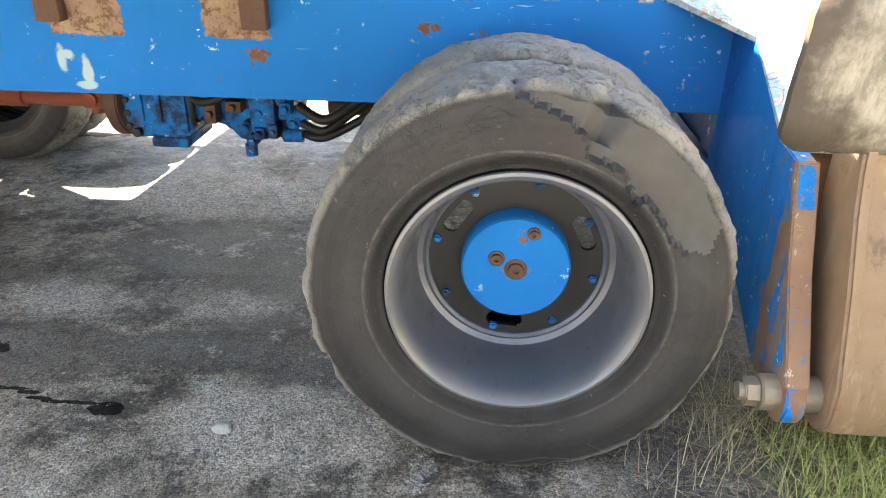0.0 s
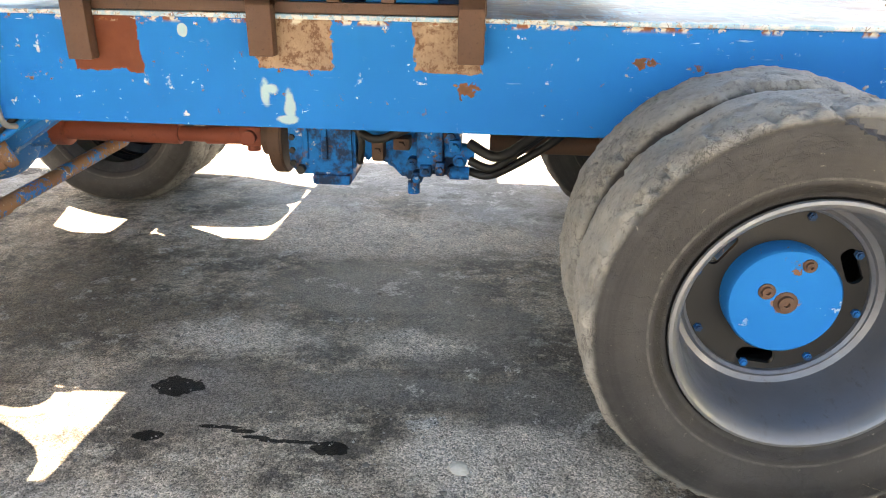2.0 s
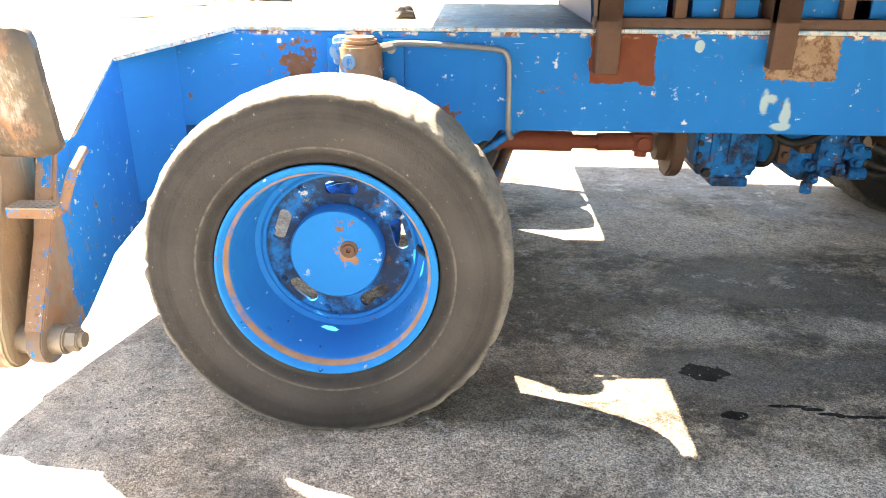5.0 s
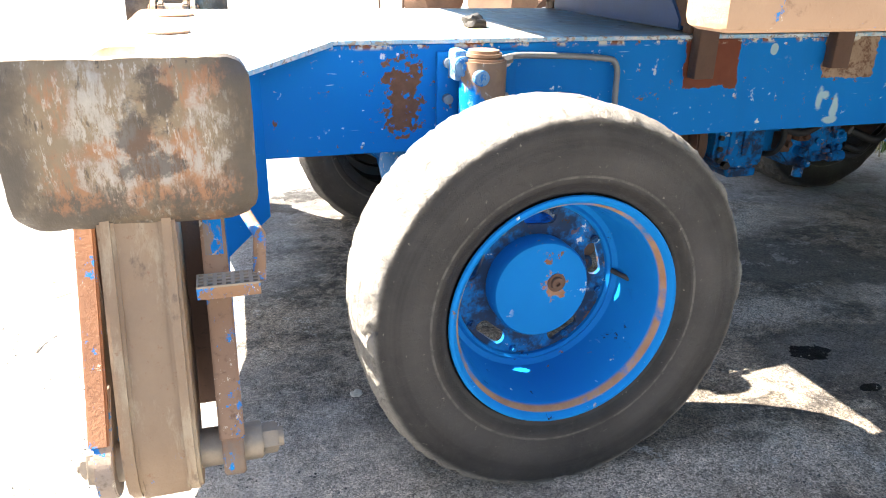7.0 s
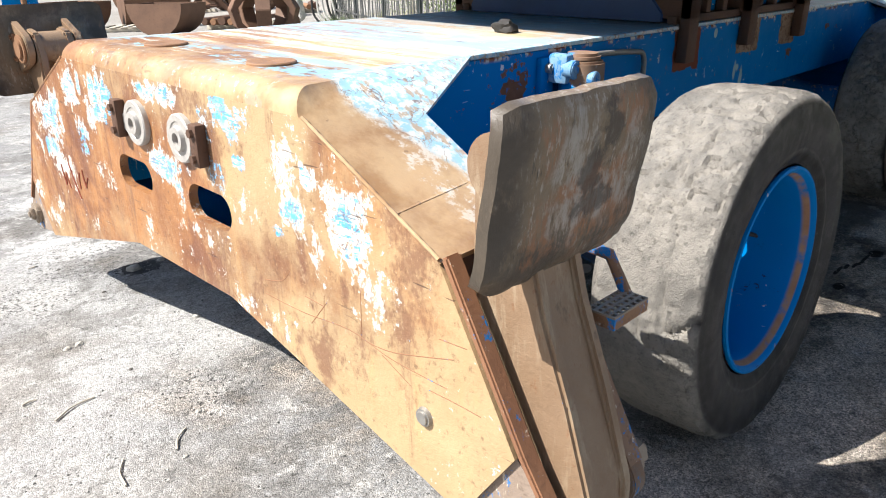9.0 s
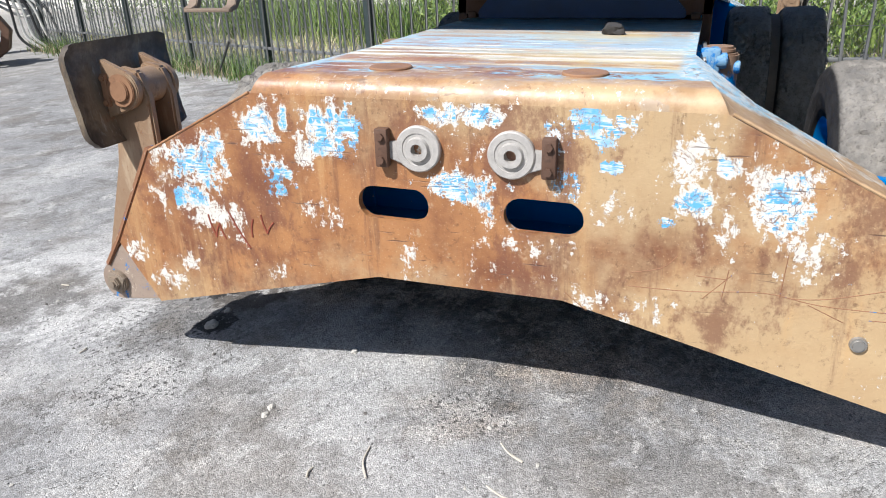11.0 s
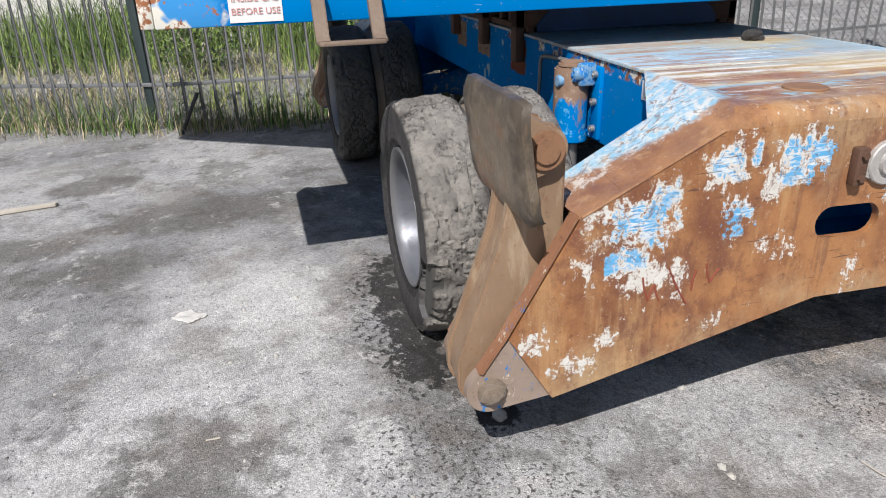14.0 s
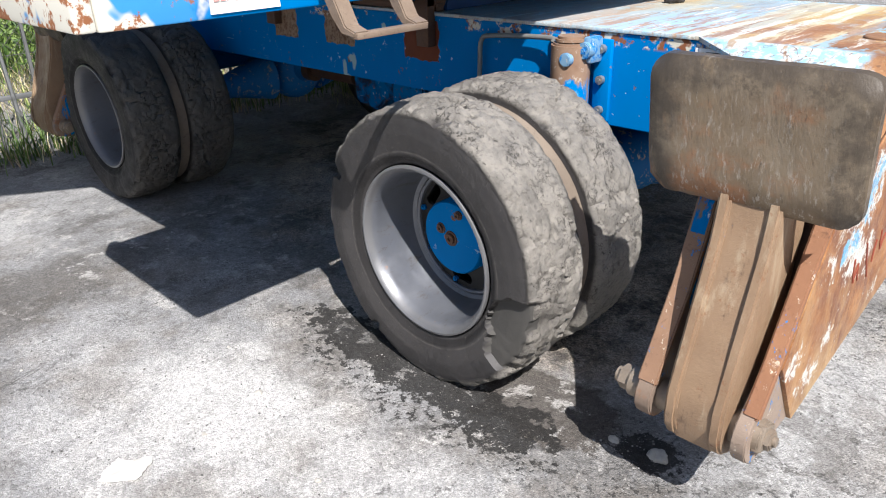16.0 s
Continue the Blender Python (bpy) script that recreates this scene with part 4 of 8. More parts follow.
def build_end_box(e):
    """e: -1 the end that the camera goes round, 1 the other."""
    box = bmesh.new()
    xf = CX + e * FRONT
    half = front_outline()
    # front plate with two oblong openings, cut as a grid-free polygon with bridges
    outer = [(d, z) for d, z in half] + [(-d, z) for d, z in half[::-1]]
    top = 1.112
    holes = []
    for d in (-0.25, 0.25):
        ring = []
        for k in range(24):
            a = 2 * math.pi * k / 24
            cx = d + (0.068 if math.cos(a) > 0 else -0.068)
            ring.append((cx + 0.057 * math.cos(a), 0.768 + 0.057 * math.sin(a)))
        holes.append(ring)
    edges = []
    loops = [outer] + holes
    verts = []
    for loop in loops:
        vs = [box.verts.new((xf, CY + d, z)) for d, z in loop]
        verts.append(vs)
        for i in range(len(vs)):
            edges.append(box.edges.new((vs[i], vs[(i + 1) % len(vs)])))
    r = bmesh.ops.triangle_fill(box, edges=edges, use_beauty=True)
    faces = [g for g in r["geom"] if isinstance(g, bmesh.types.BMFace)]
    r = bmesh.ops.extrude_face_region(box, geom=faces)
    moved = [g for g in r["geom"] if isinstance(g, bmesh.types.BMVert)]
    bmesh.ops.translate(box, vec=(-e * 0.03, 0, 0), verts=moved)
    front = part("front_plate", lean(box), M_BLADE, machine, "rust-brown front plate with flaking white and blue paint", smooth=True)
    # deck end with the rounded fold
    bm = bmesh.new()
    n_fold = 8
    rows = []
    zt = DECK + 0.006
    rad = 0.065
    prof = [(CX + e * 1.98, zt, HALF + 0.008), (CX + e * 2.2, zt, 0.655), (CX + e * 2.45, zt, 0.68), (CX + e * (FRONT - rad), zt, 0.70)]
    for k in range(1, n_fold + 1):
        a = k / n_fold * math.pi / 2
        prof.append((CX + e * (FRONT - rad + rad * math.sin(a)), zt - rad + rad * math.cos(a), 0.70 + 0.048 * k / n_fold))
    for x, z, w in prof:
        rows.append([bm.verts.new((x, CY + w * t, z)) for t in (-1, -0.97, -0.5, 0, 0.5, 0.97, 1)])
    for a, b in zip(rows, rows[1:]):
        for i in range(6):
            bm.faces.new((a[i], a[i + 1], b[i + 1], b[i]))
    for s in (-1, 1):  # sloping shoulders
        P = lambda x, d, z: bm.verts.new((CX + e * x, CY + s * d, z))
        E = [row[0 if s < 0 else -1] for row in rows]
        k0, k1, k2 = P(BACK[e], 0.83, 1.082), P(FRONT, 1.215, 0.878), P(BACK[e], 1.20, 0.878)
        m1 = P(FRONT - 0.042, 0.757, 1.119)
        fans = [(E[0], E[1], k0), (E[1], E[2], k0), (E[2], m1, k0)] + [(E[i], E[i + 1], m1) for i in range(2, len(E) - 1)] + [(E[-1], k1, m1), (m1, k1, k2, k0)]
        for f in fans:
            bm.faces.new(f)
    bm.normal_update()
    for f in bm.faces:
        if f.normal.dot(Vector((e, 0, 1))) < 0:
            f.normal_flip()
    bm.normal_update()
    bmesh.ops.solidify(bm, geom=list(bm.faces), thickness=0.018)
    deck_end = part("folded_deck_plate", lean(bm), M_DECK, machine, "folded deck plate with worn sloping shoulders")
    for s in (-1, 1):  # weld beads along the fold and across the shoulder
        for a, b in (((FRONT - 0.003, 0.757, 1.113), (FRONT - 0.002, 1.210, 0.885)), ((FRONT - 0.006, 1.075, 0.948), (BACK[e] + 0.01, 1.04, 0.959))):
            bm = bmesh.new()
            n_bead = 40
            line = [Vector((CX + e * (a[0] + (b[0] - a[0]) * k / n_bead), CY + s * (a[1] + (b[1] - a[1]) * k / n_bead), a[2] + (b[2] - a[2]) * k / n_bead + 0.0008 * noise.noise(Vector((k * 0.7, s, e))))) for k in range(n_bead + 1)]
            add_tube(bm, line, [0.0048 + 0.0006 * math.sin(k * 2.1) for k in range(n_bead + 1)], 8)
            part("weld_bead", lean(bm), M_DECK, deck_end)
    # back plate
    for s in (-1, 1):
        bm = bmesh.new()
        ol = [(0.60, 1.10), (0.83, 1.076), (1.16, 0.885), (1.30, 0.87), (1.40, 0.62)]
        for k in range(9):
            a = math.radians(35 - 150 * k / 8)
            ol.append((1.485 + 0.075 * math.cos(a), 0.322 + 0.075 * math.sin(a)))
        ol += [(1.28, 0.30), (1.05, 0.42), (0.45, 0.52), (0.45, 0.80)]
        add_prism(bm, [(CX + e * BACK[e], CY + s * d, z) for d, z in ol], (e, 0, 0), 0.05, 0.004)
        part("back_plate", lean(bm), M_BACK_PLATE, machine, "blue back plate worn to rust at its edge")
        bm = bmesh.new()
        ol = [(1.295, 0.875), (1.404, 0.62), (1.545, 0.375), (1.525, 0.365), (1.384, 0.612), (1.275, 0.865)]
        add_prism(bm, [(CX + e * (BACK[e] - 0.004), CY + s * d, z) for d, z in ol], (e, 0, 0), 0.058, 0.004)
        part("edge_flange", lean(bm), M_BACK, machine, "rust-flaked edge strip with blue and cream chips")
        bm = bmesh.new()  # strip along the slanting edge of the front plate
        ol = [(1.212, 0.886), (1.434, 0.505), (1.515, 0.385), (1.533, 0.396), (1.452, 0.513), (1.230, 0.897)]
        add_prism(bm, [(xf - e * 0.002, CY + s * d, z) for d, z in ol], (-e, 0, 0), 0.045, 0.005)
        part("edge_strip", lean(bm), M_STRIP, machine, "red-brown edge strip with flecks of paint")
        bm = bmesh.new()  # lug below the front plate's corner
        ol = [(1.425, 0.50)]
        for k in range(11):
            a = math.radians(40 - 150 * k / 10)
            ol.append((1.485 + 0.082 * math.cos(a), 0.322 + 0.082 * math.sin(a)))
        ol += [(1.275, 0.268)]
        add_prism(bm, [(xf - e * 0.012, CY + s * d, z) for d, z in ol], (-e, 0, 0), 0.04, 0.003)
        lug = part("pivot_lug", lean(bm), M_LUG, machine, "grey-blue pivot lug with worn paint")
        bm = bmesh.new()
        m = Matrix.Translation((xf, CY + s * 1.485, 0.322)) @ Matrix.Rotation(radians(20 * s), 4, "X")
        add_box(bm, (-0.012, -0.036, -0.036), (0.012, 0.036, 0.036), 0.004, m)
        part("lock_plate", lean(bm), M_PIN, lug)
        bm = bmesh.new()  # pin with nut heads
        c = Vector((0, CY + s * 1.485, 0.322))
        add_rod(bm, c + Vector((xf + e * 0.006, 0, 0)), c + Vector((CX + e * (BACK[e] - 0.045), 0, 0)), 0.047, n=24, bevel=0.004)
        add_rod(bm, c + Vector((xf + e * 0.028, 0, 0)), c + Vector((xf, 0, 0)), 0.030, n=6, bevel=0.004)
        add_rod(bm, c + Vector((xf + e * 0.036, 0, 0)), c + Vector((xf, 0, 0)), 0.014, n=14)
        add_rod(bm, c + Vector((CX + e * (BACK[e] - 0.042), 0, 0)), c + Vector((CX + e * (BACK[e] - 0.082), 0, 0)), 0.038, n=6, bevel=0.004)
        add_rod(bm, c + Vector((CX + e * (BACK[e] - 0.082), 0, 0)), c + Vector((CX + e * (BACK[e] - 0.095), 0, 0)), 0.024, n=16)
        part("pivot_pin", lean(bm), M_PIN, machine, "dull steel pivot pin with a castle nut")
    for s in (-1, 1):
        bm = bmesh.new()
        ol = [(1.165, 0.885), (1.205, 0.80), (1.262, 0.45), (1.255, 0.30), (1.24, 0.30), (1.247, 0.45), (1.19, 0.80), (1.15, 0.885)]
        add_prism(bm, [(CX + e * (FRONT - 0.032), CY + s * d, z) for d, z in ol], (-e, 0, 0), FRONT - 0.034 - BACK[e] - 0.052)
        part("pocket_wall", lean(bm), M_RUST_DARK, machine)
    bm = bmesh.new()  # inside stiffener, blue
    add_box(bm, (min(CX + e * (FRONT - 0.06), CX + e * BACK[e]), CY - 0.6, 0.62), (max(CX + e * (FRONT - 0.06), CX + e * BACK[e]), CY + 0.6, 0.64))
    part("inner_plate", lean(bm), M_BLUE, machine)
    bm = bmesh.new()
    add_box(bm, (CX + e * (BACK[e] + 0.02) - 0.01, CY - 0.62, 0.53), (CX + e * (BACK[e] + 0.02) + 0.01, CY + 0.62, 1.15))
    part("inner_wall", lean(bm), M_BLUE, machine)
    # towing bosses, brackets and hatch discs
    for s in (-1, 1):
        bm = bmesh.new()
        m = Matrix.Translation((xf, CY + s * 0.15, 0.962)) @ Matrix.Rotation(radians(90 * e), 4, "Z")
        add_lathe(bm, [(0.0, 0.074), (-0.016, 0.074), (-0.020, 0.070), (-0.020, 0.052), (-0.017, 0.050), (-0.017, 0.040), (-0.030, 0.036), (-0.030, 0.019), (0.02, 0.018), (0.02, 0.002)][::-1], 40, m)
        ear = [(xf, CY + s * 0.20, 0.985), (xf, CY + s * 0.262, 0.980), (xf, CY + s * 0.262, 0.93), (xf, CY + s * 0.19, 0.905)]
        add_prism(bm, ear, (e, 0, 0), 0.013, 0.003)
        boss = part("tow_boss", lean(bm), M_BOSS, front, "worn steel boss ring with a pin hole")
        bm = bmesh.new()
        y = CY + s * 0.268
        add_box(bm, (min(xf, xf + e * 0.035), y - 0.022, 0.90), (max(xf, xf + e * 0.035), y + 0.022, 1.025), 0.006)
        add_rod(bm, (xf + e * 0.03, y, 1.0), (xf + e * 0.046, y, 1.0), 0.013, n=6)
        add_rod(bm, (xf + e * 0.03, y, 0.925), (xf + e * 0.046, y, 0.925), 0.013, n=6)
        part("bracket", lean(bm), M_RUST_DARK, front)
        bm = bmesh.new()
        m = Matrix.Translation((CX + e * 2.49, CY + s * 0.325, zt)) @ Matrix.Rotation(radians(90), 4, "X")
        add_lathe(bm, [(-0.001, 0.073), (0.005, 0.0725), (0.008, 0.069), (0.008, 0.006), (0.006, 0.001)], 40, m)
        part("hatch_disc", lean(bm), M_RUST, front, "round rusty hatch disc")
    return front


for end in (-1, 1):
    build_end_box(end)


def build_outrigger(e, s):
    """Folded outrigger leg with its foot pad."""
    x1, x2 = CX + e * (FRONT - 0.075), CX + e * (BACK[e] + 0.10)
    xs = sorted((x1, x2))
    inset = 0.0 if s > 0 else 0.022  # the near legs stand further in under their pads
    side = [(1.42, 0.262), (1.30, 0.45), (1.235, 0.80), (1.235, 1.06), (1.27, 1.155), (1.35 - inset, 1.17), (1.405 - inset, 1.10), (1.420 - inset, 0.90), (1.438 - inset * 0.5, 0.80), (1.50, 0.62), (1.575, 0.40)]
    for k in range(1, 6):
        a = math.radians(20 - 120 * k / 5)
        side.append((1.485 + 0.092 * math.cos(a), 0.322 + 0.092 * math.sin(a)))
    bm = bmesh.new()
    for xa, xb in ((xs[0], xs[0] + 0.036), (xs[1] - 0.036, xs[1])):
        add_prism(bm, [(xa, CY + s * d, z) for d, z in side], (1, 0, 0), xb - xa, 0.008)
    web = [(1.396 - inset, 1.05), (1.408 - inset, 0.90), (1.425 - inset * 0.5, 0.80), (1.484, 0.62), (1.560, 0.42), (1.570, 0.33), (1.545, 0.25), (1.46, 0.24), (1.45, 0.36), (1.44, 0.60), (1.36 - inset, 0.90), (1.35 - inset, 1.05)]
    add_prism(bm, [(xs[0] + 0.03, CY + s * d, z) for d, z in web], (1, 0, 0), xs[1] - xs[0] - 0.06)
    leg = part("outrigger_leg", lean(bm), M_RUST_TAN, machine, "folded brown outrigger leg")
    # foot pad: slightly dished plate with rounded corners
    bm = bmesh.new()
    W, H, T = (0.253 if s < 0 else 0.267), 0.186, 0.030
    px = CX + (2.378 if e > 0 else -2.528 if s < 0 else -2.527)
    out_d, pad_z = (1.445, 1.072) if s > 0 else (1.436, 1.108 if e > 0 else 1.053)
    rows = []
    nu, nv = 25, 19
    face = [[], []]
    for side_i in range(2):
        for i in range(nu):
            row = []
            for j in range(nv):
                u, v = -1 + 2 * i / (nu - 1), -1 + 2 * j / (nv - 1)
                rc = 0.055
                x, z = u * W, v * H
                ax, az = abs(x) - (W - rc), abs(z) - (H - rc)
                if ax > 0 and az > 0:
                    l = math.hypot(ax, az)
                    far = max(ax, az)
                    if l > 0:
                        k = far / l
                        x = math.copysign(W - rc + ax * k, x)
                        z = math.copysign(H - rc + az * k, z)
                curl = -0.020 * max(0, (abs(v) - 0.55) / 0.45) ** 2 - 0.014 * max(0, (abs(u) - 0.7) / 0.3) ** 2
                wob = 0.005 * noise.noise(Vector((x * 9, z * 9, e * 3 + s))) + 0.0015 * noise.noise(Vector((x * 40, z * 40, e + s)))
                out = curl + wob - (T if side_i else 0.0) + (-0.003 if (abs(u) > 0.99 or abs(v) > 0.99) and not side_i else 0)
                nick = 0.006 * max(0, noise.noise(Vector((x * 45, z * 45, s + 5))) - 0.15) if abs(u) > 0.99 or abs(v) > 0.99 else 0.0
                row.append(bm.verts.new((x * (1 - nick / W) + 0.0015 * noise.noise(Vector((z * 40, 2, s))), out, z * (1 - nick / H) + 0.0015 * noise.noise(Vector((x * 30, 7, s))))))
            face[side_i].append(row)
    for f in face:
        for i in range(nu - 1):
            for j in range(nv - 1):
                bm.faces.new((f[i][j], f[i + 1][j], f[i + 1][j + 1], f[i][j + 1]))
    rim = [(i, 0) for i in range(nu)] + [(nu - 1, j) for j in range(1, nv)] + [(i, nv - 1) for i in range(nu - 2, -1, -1)] + [(0, j) for j in range(nv - 2, 0, -1)]
    for k in range(len(rim)):
        (a, b), (c, d) = rim[k], rim[(k + 1) % len(rim)]
        bm.faces.new((face[0][a][b], face[0][c][d], face[1][c][d], face[1][a][b]))
    # outward is +y in the pad's own space
    flip = Matrix.Rotation(0 if s > 0 else math.pi, 4, "Z")
    tilt = Matrix.Rotation(radians(-8 * s), 4, "X")
    place = LEAN_M @ Matrix.Translation((px, CY + s * out_d, pad_z)) @ tilt @ flip
    bmesh.ops.transform(bm, matrix=place, verts=bm.verts)
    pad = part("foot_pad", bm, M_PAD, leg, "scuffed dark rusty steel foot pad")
    bm = bmesh.new()  # pad lugs and pin
    for x in (xs[0] - 0.035, xs[1] + 0.005):
        lug = [(1.40 - inset, 1.20), (1.40 - inset, 0.985)]
        for k in range(9):
            a = math.radians(-110 - 150 * k / 8)
            lug.append((1.318 + 0.072 * math.cos(a), 1.09 + 0.072 * math.sin(a)))
        add_prism(bm, [(x, CY + s * d, z) for d, z in lug], (1, 0, 0), 0.03, 0.004)
    add_rod(bm, (xs[0] + 0.0, CY + s * 1.318, 1.09), (xs[1], CY + s * 1.318, 1.09), 0.066, n=28)
    part("pad_lug", lean(bm), M_RUST_TAN, leg)
    bm = bmesh.new()
    out = 0.055 if s > 0 else 0.038
    if s > 0:
        for x in (xs[0] - 0.046, xs[1] + 0.036):
            add_rod(bm, (x, CY + s * 1.318, 1.09), (x + 0.010, CY + s * 1.318, 1.09), 0.060, n=32, bevel=0.003)
    add_rod(bm, (xs[0] - out, CY + s * 1.318, 1.09), (xs[1] + out, CY + s * 1.318, 1.09), 0.040 if s > 0 else 0.031, n=28, bevel=0.003)
    for x in (xs[0] - 0.035, xs[1] + 0.035) if s > 0 else ():
        add_box(bm, (x - 0.012, CY + s * 1.385 - 0.013, 1.03), (x + 0.012, CY + s * 1.385 + 0.013, 1.15), 0.004)
        add_rod(bm, (x - 0.02, CY + s * 1.385, 1.045), (x + 0.02, CY + s * 1.385, 1.045), 0.011, n=6)
        add_rod(bm, (x - 0.02, CY + s * 1.385, 1.135), (x + 0.02, CY + s * 1.385, 1.135), 0.011, n=6)
    part("pad_pin", lean(bm), M_RUST if s > 0 else M_RUST_TAN, leg)


def pad_paint():
    n = Nodes("scuffed_pad_steel", 0.55)
    dark = n.mix(n.noise(6, 6, 0.7), (0.032, 0.026, 0.021), (0.095, 0.074, 0.052))
    worn = n.mix(n.noise(5, 6, 0.7, n.mapped((1, 1, 0.6))), (0.10, 0.066, 0.038), (0.27, 0.205, 0.13))
    worn = n.mix(n.step(n.noise(3.4, 5, 0.65, n.mapped((1, 1, 1), (9, 4, 1))), 0.52, 0.62, 0, 0.7), worn, (0.30, 0.12, 0.045))
    worn = n.mix(n.step(n.noise(75, 8, 0.75, n.mapped((1, 1, 0.22))), 0.53, 0.62, 0, 0.65), worn, (0.45, 0.42, 0.37))
    worn = n.mix(n.step(n.noise(85, 7, 0.7, n.mapped((1, 1, 0.18), (1, 2, 3))), 0.58, 0.65, 0, 0.65), worn, (0.035, 0.028, 0.024))
    core = n.block((CX - 2.53, 1.075), (0.185, 0.145), 0.35, 7, 0.22)
    core = n.math("MAXIMUM", core, n.math("MULTIPLY", n.step(n.noise(9, 6, 0.7, n.mapped((1, 1, 0.5), (0, 3, 0))), 0.52, 0.62), 0.5))
    col = n.mix(core, dark, worn)
    # the near pad's own marks: rubbed bare, rusty and black areas
    bare = n.mix(n.noise(60, 6, 0.75, n.mapped((1, 1, 0.25))), (0.16, 0.135, 0.11), (0.48, 0.45, 0.40))
    rust = n.mix(n.noise(20, 6, 0.7), (0.17, 0.070, 0.030), (0.36, 0.175, 0.085))
    cut = n.step(n.noise(46, 8, 0.78, n.mapped((1, 1, 0.22), (5, 1, 2))), 0.42, 0.56)
    for spots, tone, k in ((((-3.726, 0.95, 0.07, 0.06), (-3.50, 1.14, 0.055, 0.05), (-3.48, 0.92, 0.05, 0.04), (-3.755, 1.12, 0.035, 0.05), (-3.60, 0.93, 0.08, 0.04)), rust, 0.85),
                           (((-3.675, 1.09, 0.055, 0.085), (-3.48, 1.03, 0.045, 0.09), (-3.66, 0.96, 0.06, 0.05), (-3.55, 0.98, 0.05, 0.06)), bare, 0.9)):
        m = most(n, [n.blob((x, 1.9, z), (a, 0.5, b), 1.6, 20, 0.35) for x, z, a, b in spots])
        col = n.mix(n.math("MULTIPLY", n.math("MULTIPLY", m, cut), k), col, tone)
    black = most(n, [n.blob((-3.61, 1.9, 1.04), (0.04, 0.5, 0.06), 1.6, 22, 0.3), n.blob((-3.56, 1.9, 1.13), (0.035, 0.5, 0.05), 1.6, 22, 0.3), n.blob((-3.60, 1.9, 0.975), (0.06, 0.5, 0.03), 1.6, 22, 0.3)])
    col = n.mix(n.math("MULTIPLY", black, 0.75), col, (0.030, 0.025, 0.022))
    far = n.blob((-3.63, 4.78, 1.11), (0.24, 0.4, 0.16), 1.0, 9, 0.4)
    col = n.mix(n.math("MULTIPLY", far, n.step(n.noise(26, 8, 0.78), 0.36, 0.60, 0.15, 0.85)), col, n.mix(n.noise(7, 5), (0.17, 0.115, 0.065), (0.25, 0.215, 0.165)))
    # the other end's pad is pale grey, with bright skylight painted in
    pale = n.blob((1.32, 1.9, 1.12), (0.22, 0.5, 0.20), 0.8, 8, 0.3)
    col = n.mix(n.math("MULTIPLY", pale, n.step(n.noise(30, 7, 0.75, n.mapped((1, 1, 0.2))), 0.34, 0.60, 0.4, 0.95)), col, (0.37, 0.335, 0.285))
    n.color(col)
    n.rough(n.step(n.noise(18, 5), 0.3, 0.7, 0.38, 0.65))
    n.bump(n.math("ADD", n.noise(60, 5, 0.75, n.mapped((1, 1, 0.3))), n.noise(22, 5)), 0.5, 0.004)
    return n.mat


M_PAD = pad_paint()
for e in (-1, 1):
    for s in (-1, 1):
        build_outrigger(e, s)


